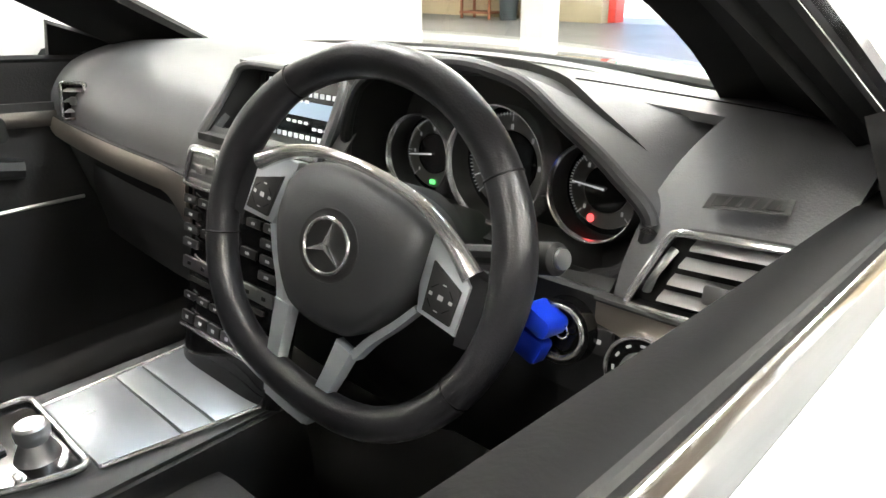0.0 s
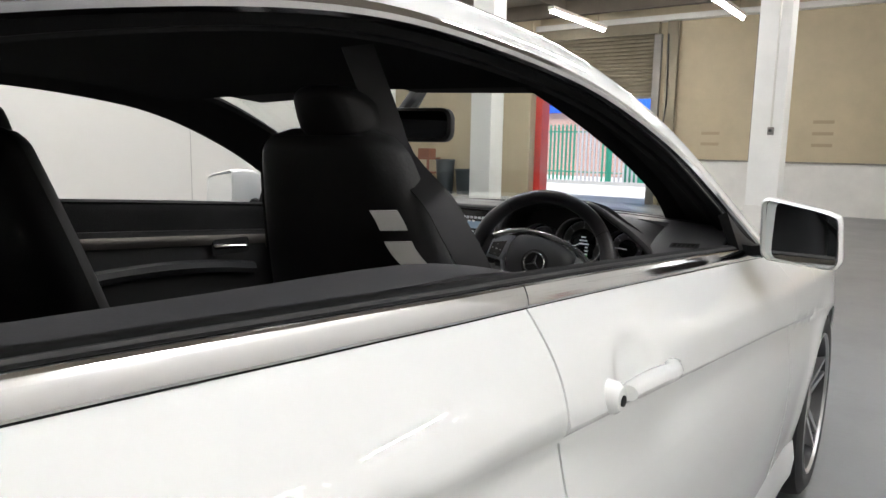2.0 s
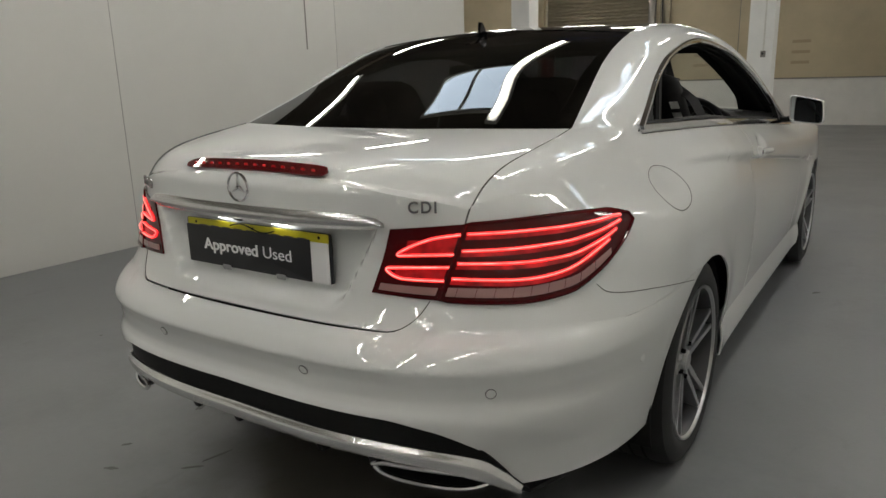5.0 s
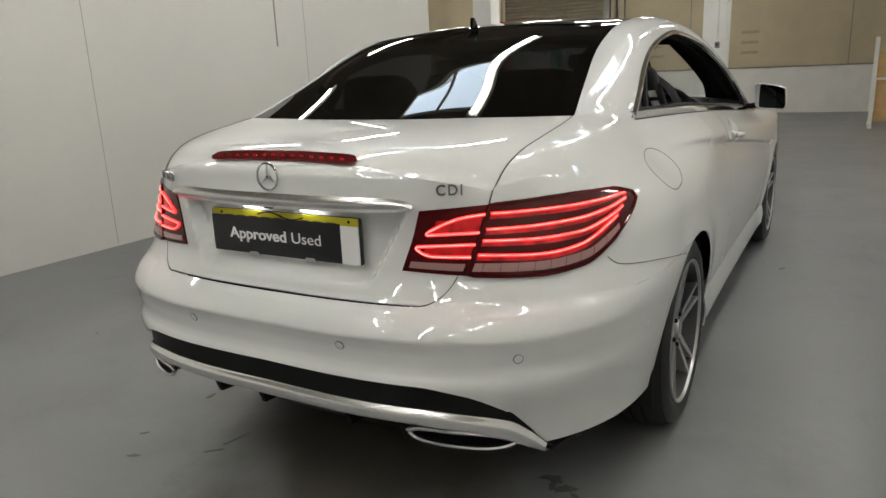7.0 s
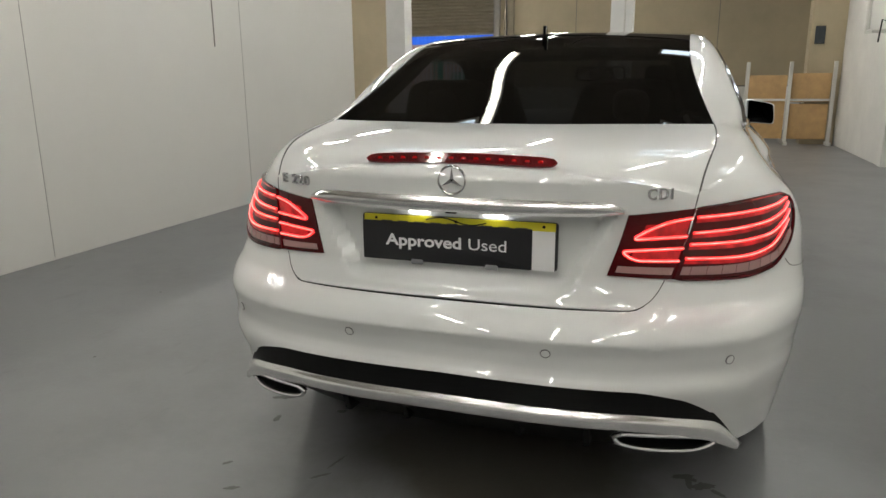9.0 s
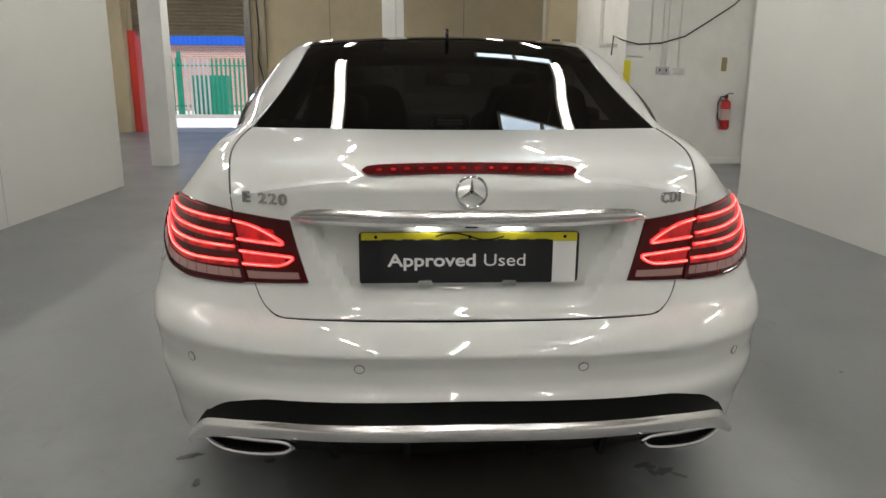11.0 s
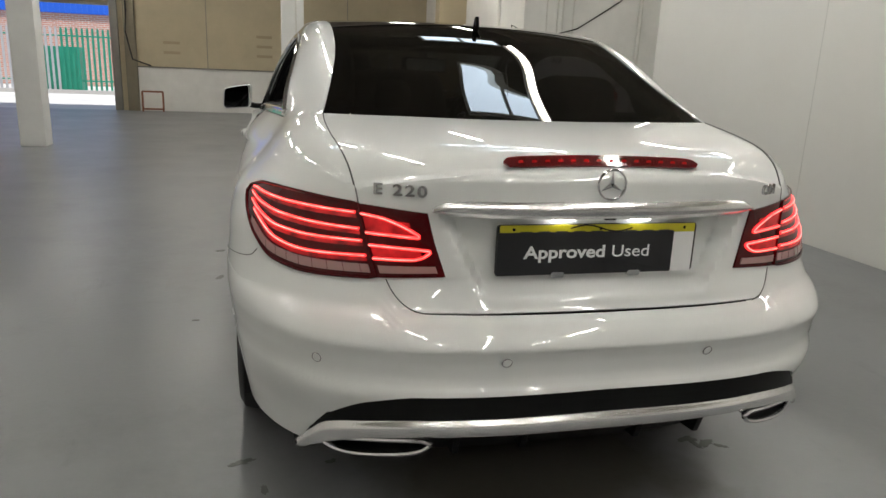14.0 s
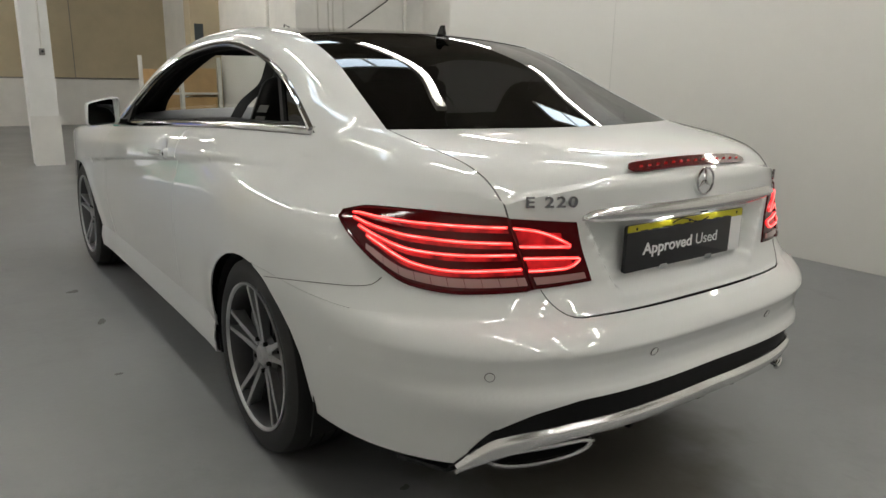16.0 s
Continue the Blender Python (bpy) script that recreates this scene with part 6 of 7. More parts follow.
# bright arc over the pad, button blocks and the lower V spoke
arc = eased_path([(-0.124, 0.030, 0.004), (-0.092, 0.051, 0.006), (-0.050, 0.066, 0.006), (0.0, 0.070, 0.006), (0.050, 0.066, 0.006), (0.092, 0.051, 0.006), (0.124, 0.030, 0.004)], 0.06)
part("pad_trim", tube([SWR @ arc(k) for k in lin(0, 1, 48)], lambda k: 0.0050 + 0.0045 * abs(2 * k - 1) ** 2, seg=12), M_BRIGHT, sw, "bright curved trim over the pad")
VS = SW @ Matrix.Rotation(radians(-17), 4, "Z")
for d in (-1, 1):
    block = [(d * 0.078, 0.046), (d * 0.100, 0.042), (d * 0.126, 0.022), (d * 0.128, -0.022), (d * 0.088, -0.019), (d * 0.081, 0.004)]
    spoke = part("side_spoke", prism(block[::-d], SWR @ Matrix.Translation((0, 0, -0.008)), 0.013, bevel=0.003), M_SPOKE, sw, "satin silver spoke with buttons")
    keys_ = [(d * 0.089, 0.028), (d * 0.121, 0.015), (d * 0.122, -0.015), (d * 0.094, -0.014)]
    part("spoke_button_pad", prism(keys_[::-d], SWR @ Matrix.Translation((0, 0, 0.005)), 0.0035, bevel=0.001), M_BUTTON, spoke)
    cx_, cy_ = d * 0.1065, 0.003
    for x, y, w_, h_ in ((0, 0.011, 0.0035, 0.0012), (0, -0.012, 0.0040, 0.0010), (-0.010, 0, 0.0032, 0.0030), (0.010, 0, 0.0036, 0.0028), (0, 0, 0.0050, 0.0042)):
        part("button_mark", prism(rounded(w_, h_, 0.0003, 1), SWR @ Matrix.Translation((cx_ + x, cy_ + y, 0.0086)), 0.0003), M_PRINT, spoke)
    for x, y, r_ in ((-0.0085, 0.007, 45), (0.0085, 0.006, -45), (-0.0085, -0.008, -45), (0.0085, -0.008, 45)):
        part("button_gap", prism(rounded(0.008, 0.0009, 0.0002, 1), SWR @ Matrix.Translation((cx_ + x, cy_ + y, 0.0086)) @ Matrix.Rotation(radians(r_), 4, "Z"), 0.0002), M_DARK, spoke)
    part("side_rail", ribbon([(d * 0.087, -0.018), (d * 0.074, -0.040), (d * 0.056, -0.066), (d * 0.046, -0.086)], 0.007, 0.010, SWR, 0.004, 0.006), M_SPOKE, sw, "thin silver edge beside the pad")
    part("lower_spoke", ribbon([(d * 0.040, -0.080), (d * 0.036, -0.110), (d * 0.030, -0.146), (d * 0.024, -0.172)], 0.023, 0.013, VS, 0.008, 0.000), M_SPOKE, sw, "satin silver lower spoke")
part("spoke_base", ribbon([(-0.026, -0.170), (0.0, -0.171), (0.026, -0.170)], 0.010, 0.010, VS, 0.001, 0.001), M_SPOKE, sw)
part("spoke_foot", prism([(-0.022, -0.150), (0.022, -0.150), (0.018, -0.166), (-0.018, -0.166)], VS @ Matrix.Translation((0, 0, -0.012)), 0.012, bevel=0.003), M_BUTTON, sw)
for d in (-1, 1):
    part("grip_web", prism([(d * 0.118, 0.034), (d * 0.152, 0.030), (d * 0.156, -0.026), (d * 0.128, -0.030)][::-d], SWR @ Matrix.Translation((0, 0, -0.014)), 0.016, bevel=0.004), M_WHEELSKIN, sw, "black leather web between spoke and rim")
part("wheel_boss", lathe([(0.052, -0.03), (0.06, -0.06), (0.055, -0.11)], SW, 30), M_DASHBLACK, sw)
part("column_shroud", tube([SW @ Vector((0, -0.010, -0.06)), SW @ Vector((0, -0.02, -0.20))], 0.058, seg=20), M_DASHBLACK, sw, "black steering column shroud")
TIP = Vector((0.596, 2.632, 0.922))
for d in (-1, 1):
    tip = TIP if d > 0 else SW @ Vector((-0.165, 0.02, -0.07))
    root_ = SW @ Vector((d * 0.05, 0.0, -0.085))
    ax_ = (tip - root_).normalized()
    stalk = part("column_stalk", tube([root_, tip - ax_ * 0.03], 0.009, seg=10), M_DASHBLACK, sw, "black column stalk")
    part("stalk_tip", tube([tip - ax_ * 0.034, tip - ax_ * 0.026, tip - ax_ * 0.004, tip], lambda k: 0.010 if k in (0, 1) else 0.0135, seg=16), M_DASHBLACK, stalk)
    part("stalk_button", tube([tip - ax_ * 0.001, tip + ax_ * 0.003], 0.0085, seg=14), M_SATIN, stalk)
# ignition, key fob and light switch
ig = Matrix.Translation((0.583, 2.664, 0.842)) @ Matrix.Rotation(radians(80), 4, "X")
ign = part("ignition_switch", lathe([(0.030, -0.006), (0.029, 0.008), (0.024, 0.009), (0.019, 0.002), (0, 0.002)], ig, 32), M_GLOSSBLACK, dash, "round ignition switch")
part("ignition_ring", lathe([(0.0205, 0.007), (0.022, 0.011), (0.0245, 0.0105), (0.026, 0.007)], ig, 32), M_BRIGHT, ign)
key = part("key_tag", prism(rounded(0.034, 0.019, 0.007), ig @ Matrix.Rotation(radians(-24), 4, "Z") @ Matrix.Translation((-0.014, 0.006, 0.006)), 0.030, bevel=0.005), M_BLUE, dash, "blue plastic key tag hanging in the ignition")
part("key_tag_flap", prism(rounded(0.032, 0.024, 0.005), ig @ Matrix.Rotation(radians(-20), 4, "Z") @ Matrix.Translation((-0.012, -0.018, 0.016)), 0.016, bevel=0.004), M_BLUE, key)
part("key_paper", prism(rounded(0.012, 0.026, 0.001), ig @ Matrix.Rotation(radians(-30), 4, "Z") @ Matrix.Translation((-0.033, -0.010, 0.026)), 0.002), M_WHITEPLASTIC, key)
part("key_ring", tube([ig @ Vector((0.004 + 0.006 * math.cos(a), 0.002 + 0.006 * math.sin(a), 0.010)) for a in lin(0, 2 * math.pi, 20)[:-1]], 0.0009, closed=True, seg=5), M_BRIGHT, key)
lsm = Matrix.Translation((0.655, 2.668, 0.828)) @ Matrix.Rotation(radians(4), 4, "Z") @ Matrix.Rotation(radians(80), 4, "X")
ls = part("light_switch", lathe([(0, 0.004), (0.027, 0.004), (0.029, 0.0), (0.029, -0.01)], lsm, 36), M_GLOSSBLACK, dash, "round light switch with silver ring")
part("switch_ring", lathe([(0.027, 0.003), (0.0282, 0.0065), (0.0302, 0.006), (0.0312, 0.0), (0.0312, -0.01)], lsm, 40), M_BRIGHT, ls)
part("switch_knob", lathe([(0, 0.014), (0.013, 0.0135), (0.0155, 0.009), (0.0165, 0.003)], lsm, 28), M_SATIN, ls)
part("switch_grip", prism(rounded(0.009, 0.034, 0.002), lsm @ Matrix.Rotation(radians(-8), 4, "Z") @ Matrix.Translation((0, 0, 0.012)), 0.009, bevel=0.002), M_SATIN, ls)
part("grip_line", prism(rounded(0.002, 0.024, 0.0005, 1), lsm @ Matrix.Rotation(radians(-8), 4, "Z") @ Matrix.Translation((0, 0, 0.0212)), 0.0005), M_BUTTON, ls)
for a in range(-3, 4):
    part("switch_mark", prism(rounded(0.0045, 0.0022, 0.0003, 1), lsm @ Matrix.Rotation(radians(a * 32), 4, "Z") @ Matrix.Translation((0, 0.0222, 0.0042)), 0.0005), M_PRINT, ls)
part("parking_switch", prism(rounded(0.022, 0.024, 0.003), Matrix.Translation((0.614, 2.676, 0.838)) @ Matrix.Rotation(radians(80), 4, "X"), 0.006, bevel=0.001), M_BUTTON, dash)
part("button_mark", prism(rounded(0.005, 0.004, 0.001), Matrix.Translation((0.614, 2.676, 0.838)) @ Matrix.Rotation(radians(80), 4, "X") @ Matrix.Translation((0, 0, 0.0062)), 0.0004), M_PRINT, dash)

# seats
def seat(cx, cy, width, label, front=True):
    m = Matrix.Translation((cx, cy, 0))
    st = new("front_seat" if front else "rear_seat")
    st.parent = car
    st.location = (cx, cy - 2.3, 0)
    tagged(st, label=label)
    w = width / 2
    h0, h1 = 0.60, 1.195
    lean = 0.30 if front else 0.35

    def back(u, v):
        # closed outline across, height along
        z = h0 + (h1 - h0) * v
        ww = w * (1.0 - 0.40 * v ** 2.1) * (0.96 + 0.04 * math.sin(math.pi * v))
        d = 0.075 - 0.02 * v
        c, s = math.cos(u), math.sin(u)
        x = ww * math.copysign(abs(c) ** 0.6, c)
        y = d * math.copysign(abs(s) ** 0.7, s) - (0.03 * (abs(x) / ww) ** 3 if s > 0 else 0)
        cap = math.sqrt(max(0, 1 - max(0, (v - 0.93) / 0.07) ** 2)) if v > 0.93 else 1
        return m @ Vector((x * (0.6 + 0.4 * cap), y * (0.2 + 0.8 * cap) - lean * (z - h0) + 0.13, z))

    part("backrest", patch(back, lin(0, 2 * math.pi, 32)[:-1], lin(0, 0.9, 9) + lin(0.9, 1, 5)[1:], close_u=True), M_LEATHER, st, "black leather backrest")
    part("cushion", add_box(bmesh.new(), cx - w, cy + 0.05, 0.40, cx + w, cy + 0.56, 0.56, bevel=0.05), M_LEATHER, st)
    hy = cy + 0.13 - lean * 0.60
    bm = bmesh.new()
    bmesh.ops.create_uvsphere(bm, u_segments=28, v_segments=16, radius=1.0)
    for v in bm.verts:
        k = v.co
        v.co = Vector((cx + 0.02 * (1 if cx > 0 else -1) + 0.066 * math.copysign(abs(k.x) ** 0.72, k.x), hy - 0.03 * k.z + 0.052 * math.copysign(abs(k.y) ** 0.8, k.y), (1.210 if front else 1.10) + (0.046 if front else 0.06) * math.copysign(abs(k.z) ** 0.65, k.z)))
    part("headrest", bm, M_LEATHER, st, "black leather headrest")
    for dx in (-0.05, 0.05):
        part("headrest_post", tube([Vector((cx + dx, hy + 0.01, 1.06)), Vector((cx + dx, hy, 1.15))], 0.007, seg=8), M_CHROME, st)
    return st


seat(0.390, 1.985, 0.46, "black leather front seat with headrest")
seat(-0.375, 1.80, 0.46, "black leather front seat with headrest")
seat(0.33, 1.12, 0.50, "black leather rear seat", False)
seat(-0.33, 1.12, 0.50, "black leather rear seat", False)
# belts
for sx in SIDES:
    dy = 0.0 if sx > 0 else -0.185
    belt = spline([(0.462, 1.915, 1.31), (0.487, 1.962, 1.178), (0.595, 1.952, 1.079), (0.637, 1.980, 0.981), (0.642, 2.00, 0.92)])
    part("seat_belt", patch(lambda s, v: Vector((sx * (belt(s).x + 0.013 * (2 * v - 1)), belt(s).y + dy + 0.019 * (2 * v - 1), belt(s).z + 0.004 * (2 * v - 1))), lin(0, 1, 20), (0, 1)), M_BELT, car, "dark grey seat belt", thick=0.002)
    # pale plates paint the glints of light on the seat's side bolster
    bright = spline([(0.515, 1.893, 1.10), (0.527, 1.914, 1.062), (0.534, 1.926, 1.030), (0.552, 1.948, 0.995), (0.59, 1.985, 0.955)])
    for s0, s1 in ((0.12, 0.32), (0.45, 1.0)):
        part("bolster_glint", patch(lambda s, v: Vector((sx * (bright(s0 + (s1 - s0) * s).x + 0.013 * (2 * v - 1)), bright(s0 + (s1 - s0) * s).y + dy + 0.015 * (2 * v - 1), bright(s0 + (s1 - s0) * s).z)), lin(0, 1, 8), (0, 1)), mat("pale bolster glint", (0.42, 0.42, 0.40), 0.3), car, "pale plate standing for light on the seat bolster", thick=0.004)
    # door card
    card = part("door_card", patch(lambda y, v: Vector((sx * (0.712 - 0.012 * math.sin(v * 3.1) + 0.02 * v), y, belt_z(y) - 0.06 - (belt_z(y) - 0.40) * v)), lin(1.55, 3.0, 24), lin(0, 1, 14)), M_LEATHER, car, "black door lining", thick=0.015)
    part("card_strip", patch(lambda y, v: Vector((sx * (0.690 - 0.004 * math.sin(3.14 * v)), y, belt_z(y) - 0.075 - 0.030 * v)), lin(1.75, 2.78, 16), lin(0, 1, 3)), mat("dark brushed strip", (0.12, 0.11, 0.10), 0.4, metal=0.8), card, "brushed metal door strip", thick=0.004)
    part("door_pull", tube([Vector((sx * 0.680, y, belt_z(y) - 0.20 + 0.03 * math.sin((y - 2.0) * 4))) for y in lin(1.95, 2.65, 12)], 0.022, seg=8), M_LEATHER, card)
    part("pull_strip", tube([Vector((sx * 0.662, y, belt_z(y) - 0.30 + 0.06 * (y - 2.0))) for y in lin(2.1, 2.75, 8)], 0.004, seg=6), M_SATIN, card)
    part("inner_handle", tube([Vector((sx * 0.678, y, belt_z(y) - 0.11)) for y in lin(2.50, 2.62, 6)], 0.007, seg=6), M_CHROME, card)
    part("handle_cup", prism(rounded(0.14, 0.05, 0.012), Matrix.Translation((sx * 0.690, 2.57, belt_z(2.57) - 0.11)) @ Matrix.Rotation(radians(90), 4, "Z") @ Matrix.Rotation(radians(90), 4, "X"), 0.006), M_DARK, card)
    hump = lut([(0.95, 0.0), (1.5, 0.004), (1.80, 0.014), (1.90, 0.006), (1.95, -0.03)])
    inner = lut([(0.95, 0.64), (1.4, 0.612), (1.88, 0.605), (1.95, 0.63)])

    def capping_point(y, v):
        xo = side_x(y, belt_z(y) - 0.006) - 0.046
        return Vector((sx * (xo + (inner(y) - xo) * v), y, belt_z(y) + 0.012 + hump(y) * math.sin(math.pi * min(1, 0.3 + 0.6 * v)) - 0.05 * max(0, v - 0.8) ** 2 * 25))

    part("side_capping", patch(capping_point, lin(0.95, 1.95, 30), lin(0, 1, 10)), mat("grey side lining", (0.020, 0.020, 0.022), 0.8, bump=0.1, bump_scale=400), car, "dark grey padded side lining", thick=0.012)
    part("side_trim_rear", patch(lambda y, v: Vector((sx * (0.70 - 0.03 * v), y, belt_z(y) - 0.02 - (belt_z(y) - 0.5) * v)), lin(0.75, 1.56, 10), lin(0, 1, 6)), M_LEATHER, car, "black rear side lining", thick=0.015)
# cabin floor, bulkheads
box("cabin_floor", (-0.68, 1.0, 0.33, 0.68, 3.1, 0.37), M_DARK, car)
part("bulkhead", patch(lambda x, v: Vector((x, 3.16, 0.35 + 0.57 * v)), lin(-0.74, 0.74, 4), lin(0, 1, 3)), M_DARK, car, thick=0.02)
part("rear_bulkhead", patch(lambda x, v: Vector((x, 0.86, 0.35 + 0.62 * v)), lin(-0.66, 0.66, 4), lin(0, 1, 3)), M_DARK, car, thick=0.02)
# inner mirror and its mount
A, B = Vector((0.201, 2.520, 1.222)), Vector((-0.047, 2.434, 1.220))
ax = (A - B).normalized()
mm = Matrix.Translation((A + B) / 2) @ Matrix(((ax.x, 0, ax.y, 0), (ax.y, 0, -ax.x, 0), (0, 1, 0, 0), (0, 0, 0, 1)))
rear_view = part("inner_mirror", prism(rounded(0.272, 0.080, 0.024), mm @ Matrix.Translation((0, 0, -0.02)), 0.030, bevel=0.006), M_DASHBLACK, car, "black interior mirror")
part("mirror_glass", prism(rounded(0.252, 0.064, 0.018), mm @ Matrix.Translation((0, 0, 0.0102)), 0.001), mat("inner mirror glass", (0.35, 0.36, 0.36), 0.02, metal=1.0), rear_view)
part("mirror_stem", tube([(A + B) / 2 + Vector((0, 0.02, 0.02)), Vector((0.08, 2.55, 1.30)), Vector((0.06, 2.53, 1.36))], 0.022, seg=10), M_DASHBLACK, rear_view)
for sx in SIDES:
    part("sun_visor", patch(lambda u, v: Vector((sx * (0.10 + 0.40 * u), 2.52 - 0.16 * v + 0.03 * u, 1.305 + 0.015 * v - 0.01 * u)), lin(0, 1, 6), lin(0, 1, 4)), mat("sun visor cloth", (0.010, 0.010, 0.010), 0.9, spec=0.1), car, "black sun visor", thick=0.014)


# ---- hall details ----
M_SHUTTER = mat("shutter steel", (0.24, 0.21, 0.15), 0.45, metal=0.5, vary=0.1, vary_scale=4)
M_STEEL = mat("grey steel", (0.22, 0.21, 0.19), 0.5, metal=0.6, vary=0.1)
M_REDPAINT = mat("red paint", (0.62, 0.05, 0.035), 0.45, vary=0.1, vary_scale=5)
M_GREEN = mat("green fence paint", (0.015, 0.22, 0.14), 0.5, vary=0.12, vary_scale=4)
M_GALV = mat("galvanised steel", (0.45, 0.46, 0.47), 0.5, metal=0.4, vary=0.1)
M_PIPE = mat("white pipe", (0.66, 0.65, 0.60), 0.45)
M_CABLE = mat("black cable", (0.015, 0.015, 0.015), 0.5)
M_RUSTWOOD = mat("brown board", (0.24, 0.09, 0.045), 0.7, vary=0.2, vary_scale=8, bump=0.1, bump_scale=60)
M_CARDWOOD = mat("pale plywood", (0.50, 0.32, 0.14), 0.65, vary=0.15, vary_scale=6, bump=0.05, bump_scale=80)
M_BIN = mat("dark plastic bin", (0.03, 0.04, 0.045), 0.5)


def pipe(name, pts, r, material, label="", category="", seg=8, kind="structure"):
    return tagged(finish(name, tube([Vector(p) for p in pts], r, seg=seg), material, None, True), label, category, "", kind)


# roller shutter, half raised, with its guides
shutter = tagged(new("roller_shutter"), "brown steel roller shutter, half raised", "shutter")
shutter.location = (-5.49, 16.32, 2.3)
pitch = 0.082
for i in range(int((3.72 - 2.35) / pitch)):
    z = 2.35 + i * pitch
    bm = patch(lambda x, v: Vector((x, 16.40 - 0.022 * math.sin(math.pi * v), z + pitch * v)), (OP_L + 0.02, OP_R - 0.02), lin(0, 1, 5))
    part("slat", bm, M_SHUTTER, shutter, thick=0.003)
box("bottom_rail", (OP_L + 0.02, 16.37, 2.29, OP_R - 0.02, 16.43, 2.35), M_STEEL, shutter, bevel=0.006)
box("shutter_box", (OP_L - 0.1, 16.12, 3.62, OP_R + 0.1, 16.30, 3.98), M_SHUTTER, shutter, bevel=0.02)
box("door_guide", (OP_R - 0.02, 16.20, 0, OP_R + 0.14, 16.34, 3.62), M_STEEL, kind="structure", bevel=0.008, label="grey steel shutter guide")
box("door_guide", (OP_R + 0.26, 16.18, 0, OP_R + 0.50, 16.30, 3.9), M_SHUTTER, kind="structure", bevel=0.01, label="brown steel post beside the shutter")
box("door_guide", (OP_L - 0.12, 16.22, 0, OP_L + 0.11, 16.60, 2.4), M_REDPAINT, kind="structure", bevel=0.01, label="red painted steel guide post")
box("pier", (OP_L - 1.5, 15.95, 0, OP_L - 0.06, 16.30, 4.3), M_WALL, kind="structure", bevel=0.01, label="cream painted wall pier")
pipe("door_cable", [(OP_R + 0.30, 16.15, 3.6), (OP_R + 0.34, 16.14, 2.2), (OP_R + 0.30, 16.14, 1.75), (OP_R + 0.42, 16.14, 1.15), (OP_R + 0.8, 16.20, 1.02)], 0.016, M_CABLE, "black cable clipped to the wall")
# dado ledge, white lower wall and pipe under the ceiling
box("dado_ledge", (OP_R + 0.5, 16.25, 0.98, 3.1, 16.30, 1.01), M_STEEL, kind="structure", label="grey cable tray along the wall")
box("lower_wall", (OP_R + 0.5, 16.28, 0, 3.1, 16.30, 0.98), M_WHITE, kind="structure", label="white painted lower wall")
box("wall_rail", (OP_L - 0.1, 16.08, 3.86, 3.1, 16.30, 3.98), M_PIPE, kind="structure", bevel=0.02, label="pale steel beam under the ceiling")
for x in (-2.1, 1.15):
    box("wall_joint", (x, 16.29, 1.0, x + 0.015, 16.30, 3.86), M_STEEL, kind="structure", label="thin wall joint strip")
for x in (-3.05, -0.98):
    for k in range(3 if x > -2 else 2):
        box("wall_notice", (x, 16.29, 1.30 + 0.22 * k, x + 0.36, 16.30, 1.36 + 0.22 * k), mat("faded notice", (0.36, 0.29, 0.19), 0.7), kind="structure", label="faded notice on the wall")
stool = tagged(new("metal_frame"), "small rusty metal frame standing on the floor", "frame")
stool.location = (-3.3, 16.00, 0)
for a, b in (((-3.52, 0.0), (-3.52, 0.45)), ((-3.08, 0.0), (-3.08, 0.45)), ((-3.52, 0.45), (-3.08, 0.45)), ((-3.52, 0.06), (-3.08, 0.06))):
    part("bar", tube([Vector((a[0], 16.00, a[1])), Vector((b[0], 16.00, b[1]))], 0.022, seg=6), M_RUSTWOOD, stool)
# ceiling beams
for y in (7.5, 10.4, 13.3, 15.30):
    box("ceiling_beam", (-14.5, y, 4.0, 5.4, y + 0.16, 4.3), M_BEAM, kind="structure", label="brown painted roof beam")
for x in (-9.5, -5.9, -3.3, -0.7, 2.2):
    box("ceiling_beam", (x, 5.6, 4.12, x + 0.10, 16.10, 4.3), M_BEAM, kind="structure", label="brown painted roof beam")
# column fittings
for cx, cy in ((-0.55, 9.10),):
    sw_ = tagged(new("pull_switch"), "small grey switch box on the column", "switch")
    sw_.location = (-0.35, 9.08, 1.40)
    part("box", add_box(bmesh.new(), -0.380, 9.065, 1.355, -0.320, 9.10, 1.435, bevel=0.006), M_STEEL, sw_)
    part("knob", lathe([(0, 0.03), (0.014, 0.028), (0.016, 0.0)], pose(-0.350, 9.065, 1.40, 90), 14), M_CABLE, sw_)
    part("conduit", tube([Vector((-0.350, 9.085, 1.435)), Vector((-0.350, 9.085, 4.2))], 0.011, seg=8), M_PIPE, sw_)
    for k in range(2):
        box("column_flange", (cx - 0.012, cy - 0.014, 0, cx + 0.322, cy, 0.62), M_WHITE, kind="structure", label="white lower column casing") if k == 0 else None

# outside: fence, brick building, parked blue sheet
fence = tagged(new("palisade_fence"), "green and galvanised steel palisade fence in daylight", "fence")
fence.location = (-8, 24.2, 0)
for i in range(74):
    x = -15.5 + i * 0.155
    o = [(-0.035, 0.05), (0.035, 0.05), (0.035, 1.95), (0.018, 2.05), (0, 1.99), (-0.018, 2.05), (-0.035, 1.95)]
    ob = part("pale", prism(o, pose(x, 24.2, 0, 90), 0.02), M_GREEN if (i % 9 in (0, 1, 2) or i < 36 or 56 < i) else M_GALV, fence, smooth=False)
for z in (0.35, 1.75):
    part("rail", add_box(bmesh.new(), -15.6, 24.2, z, -4.0, 24.26, z + 0.05), M_GREEN, fence)
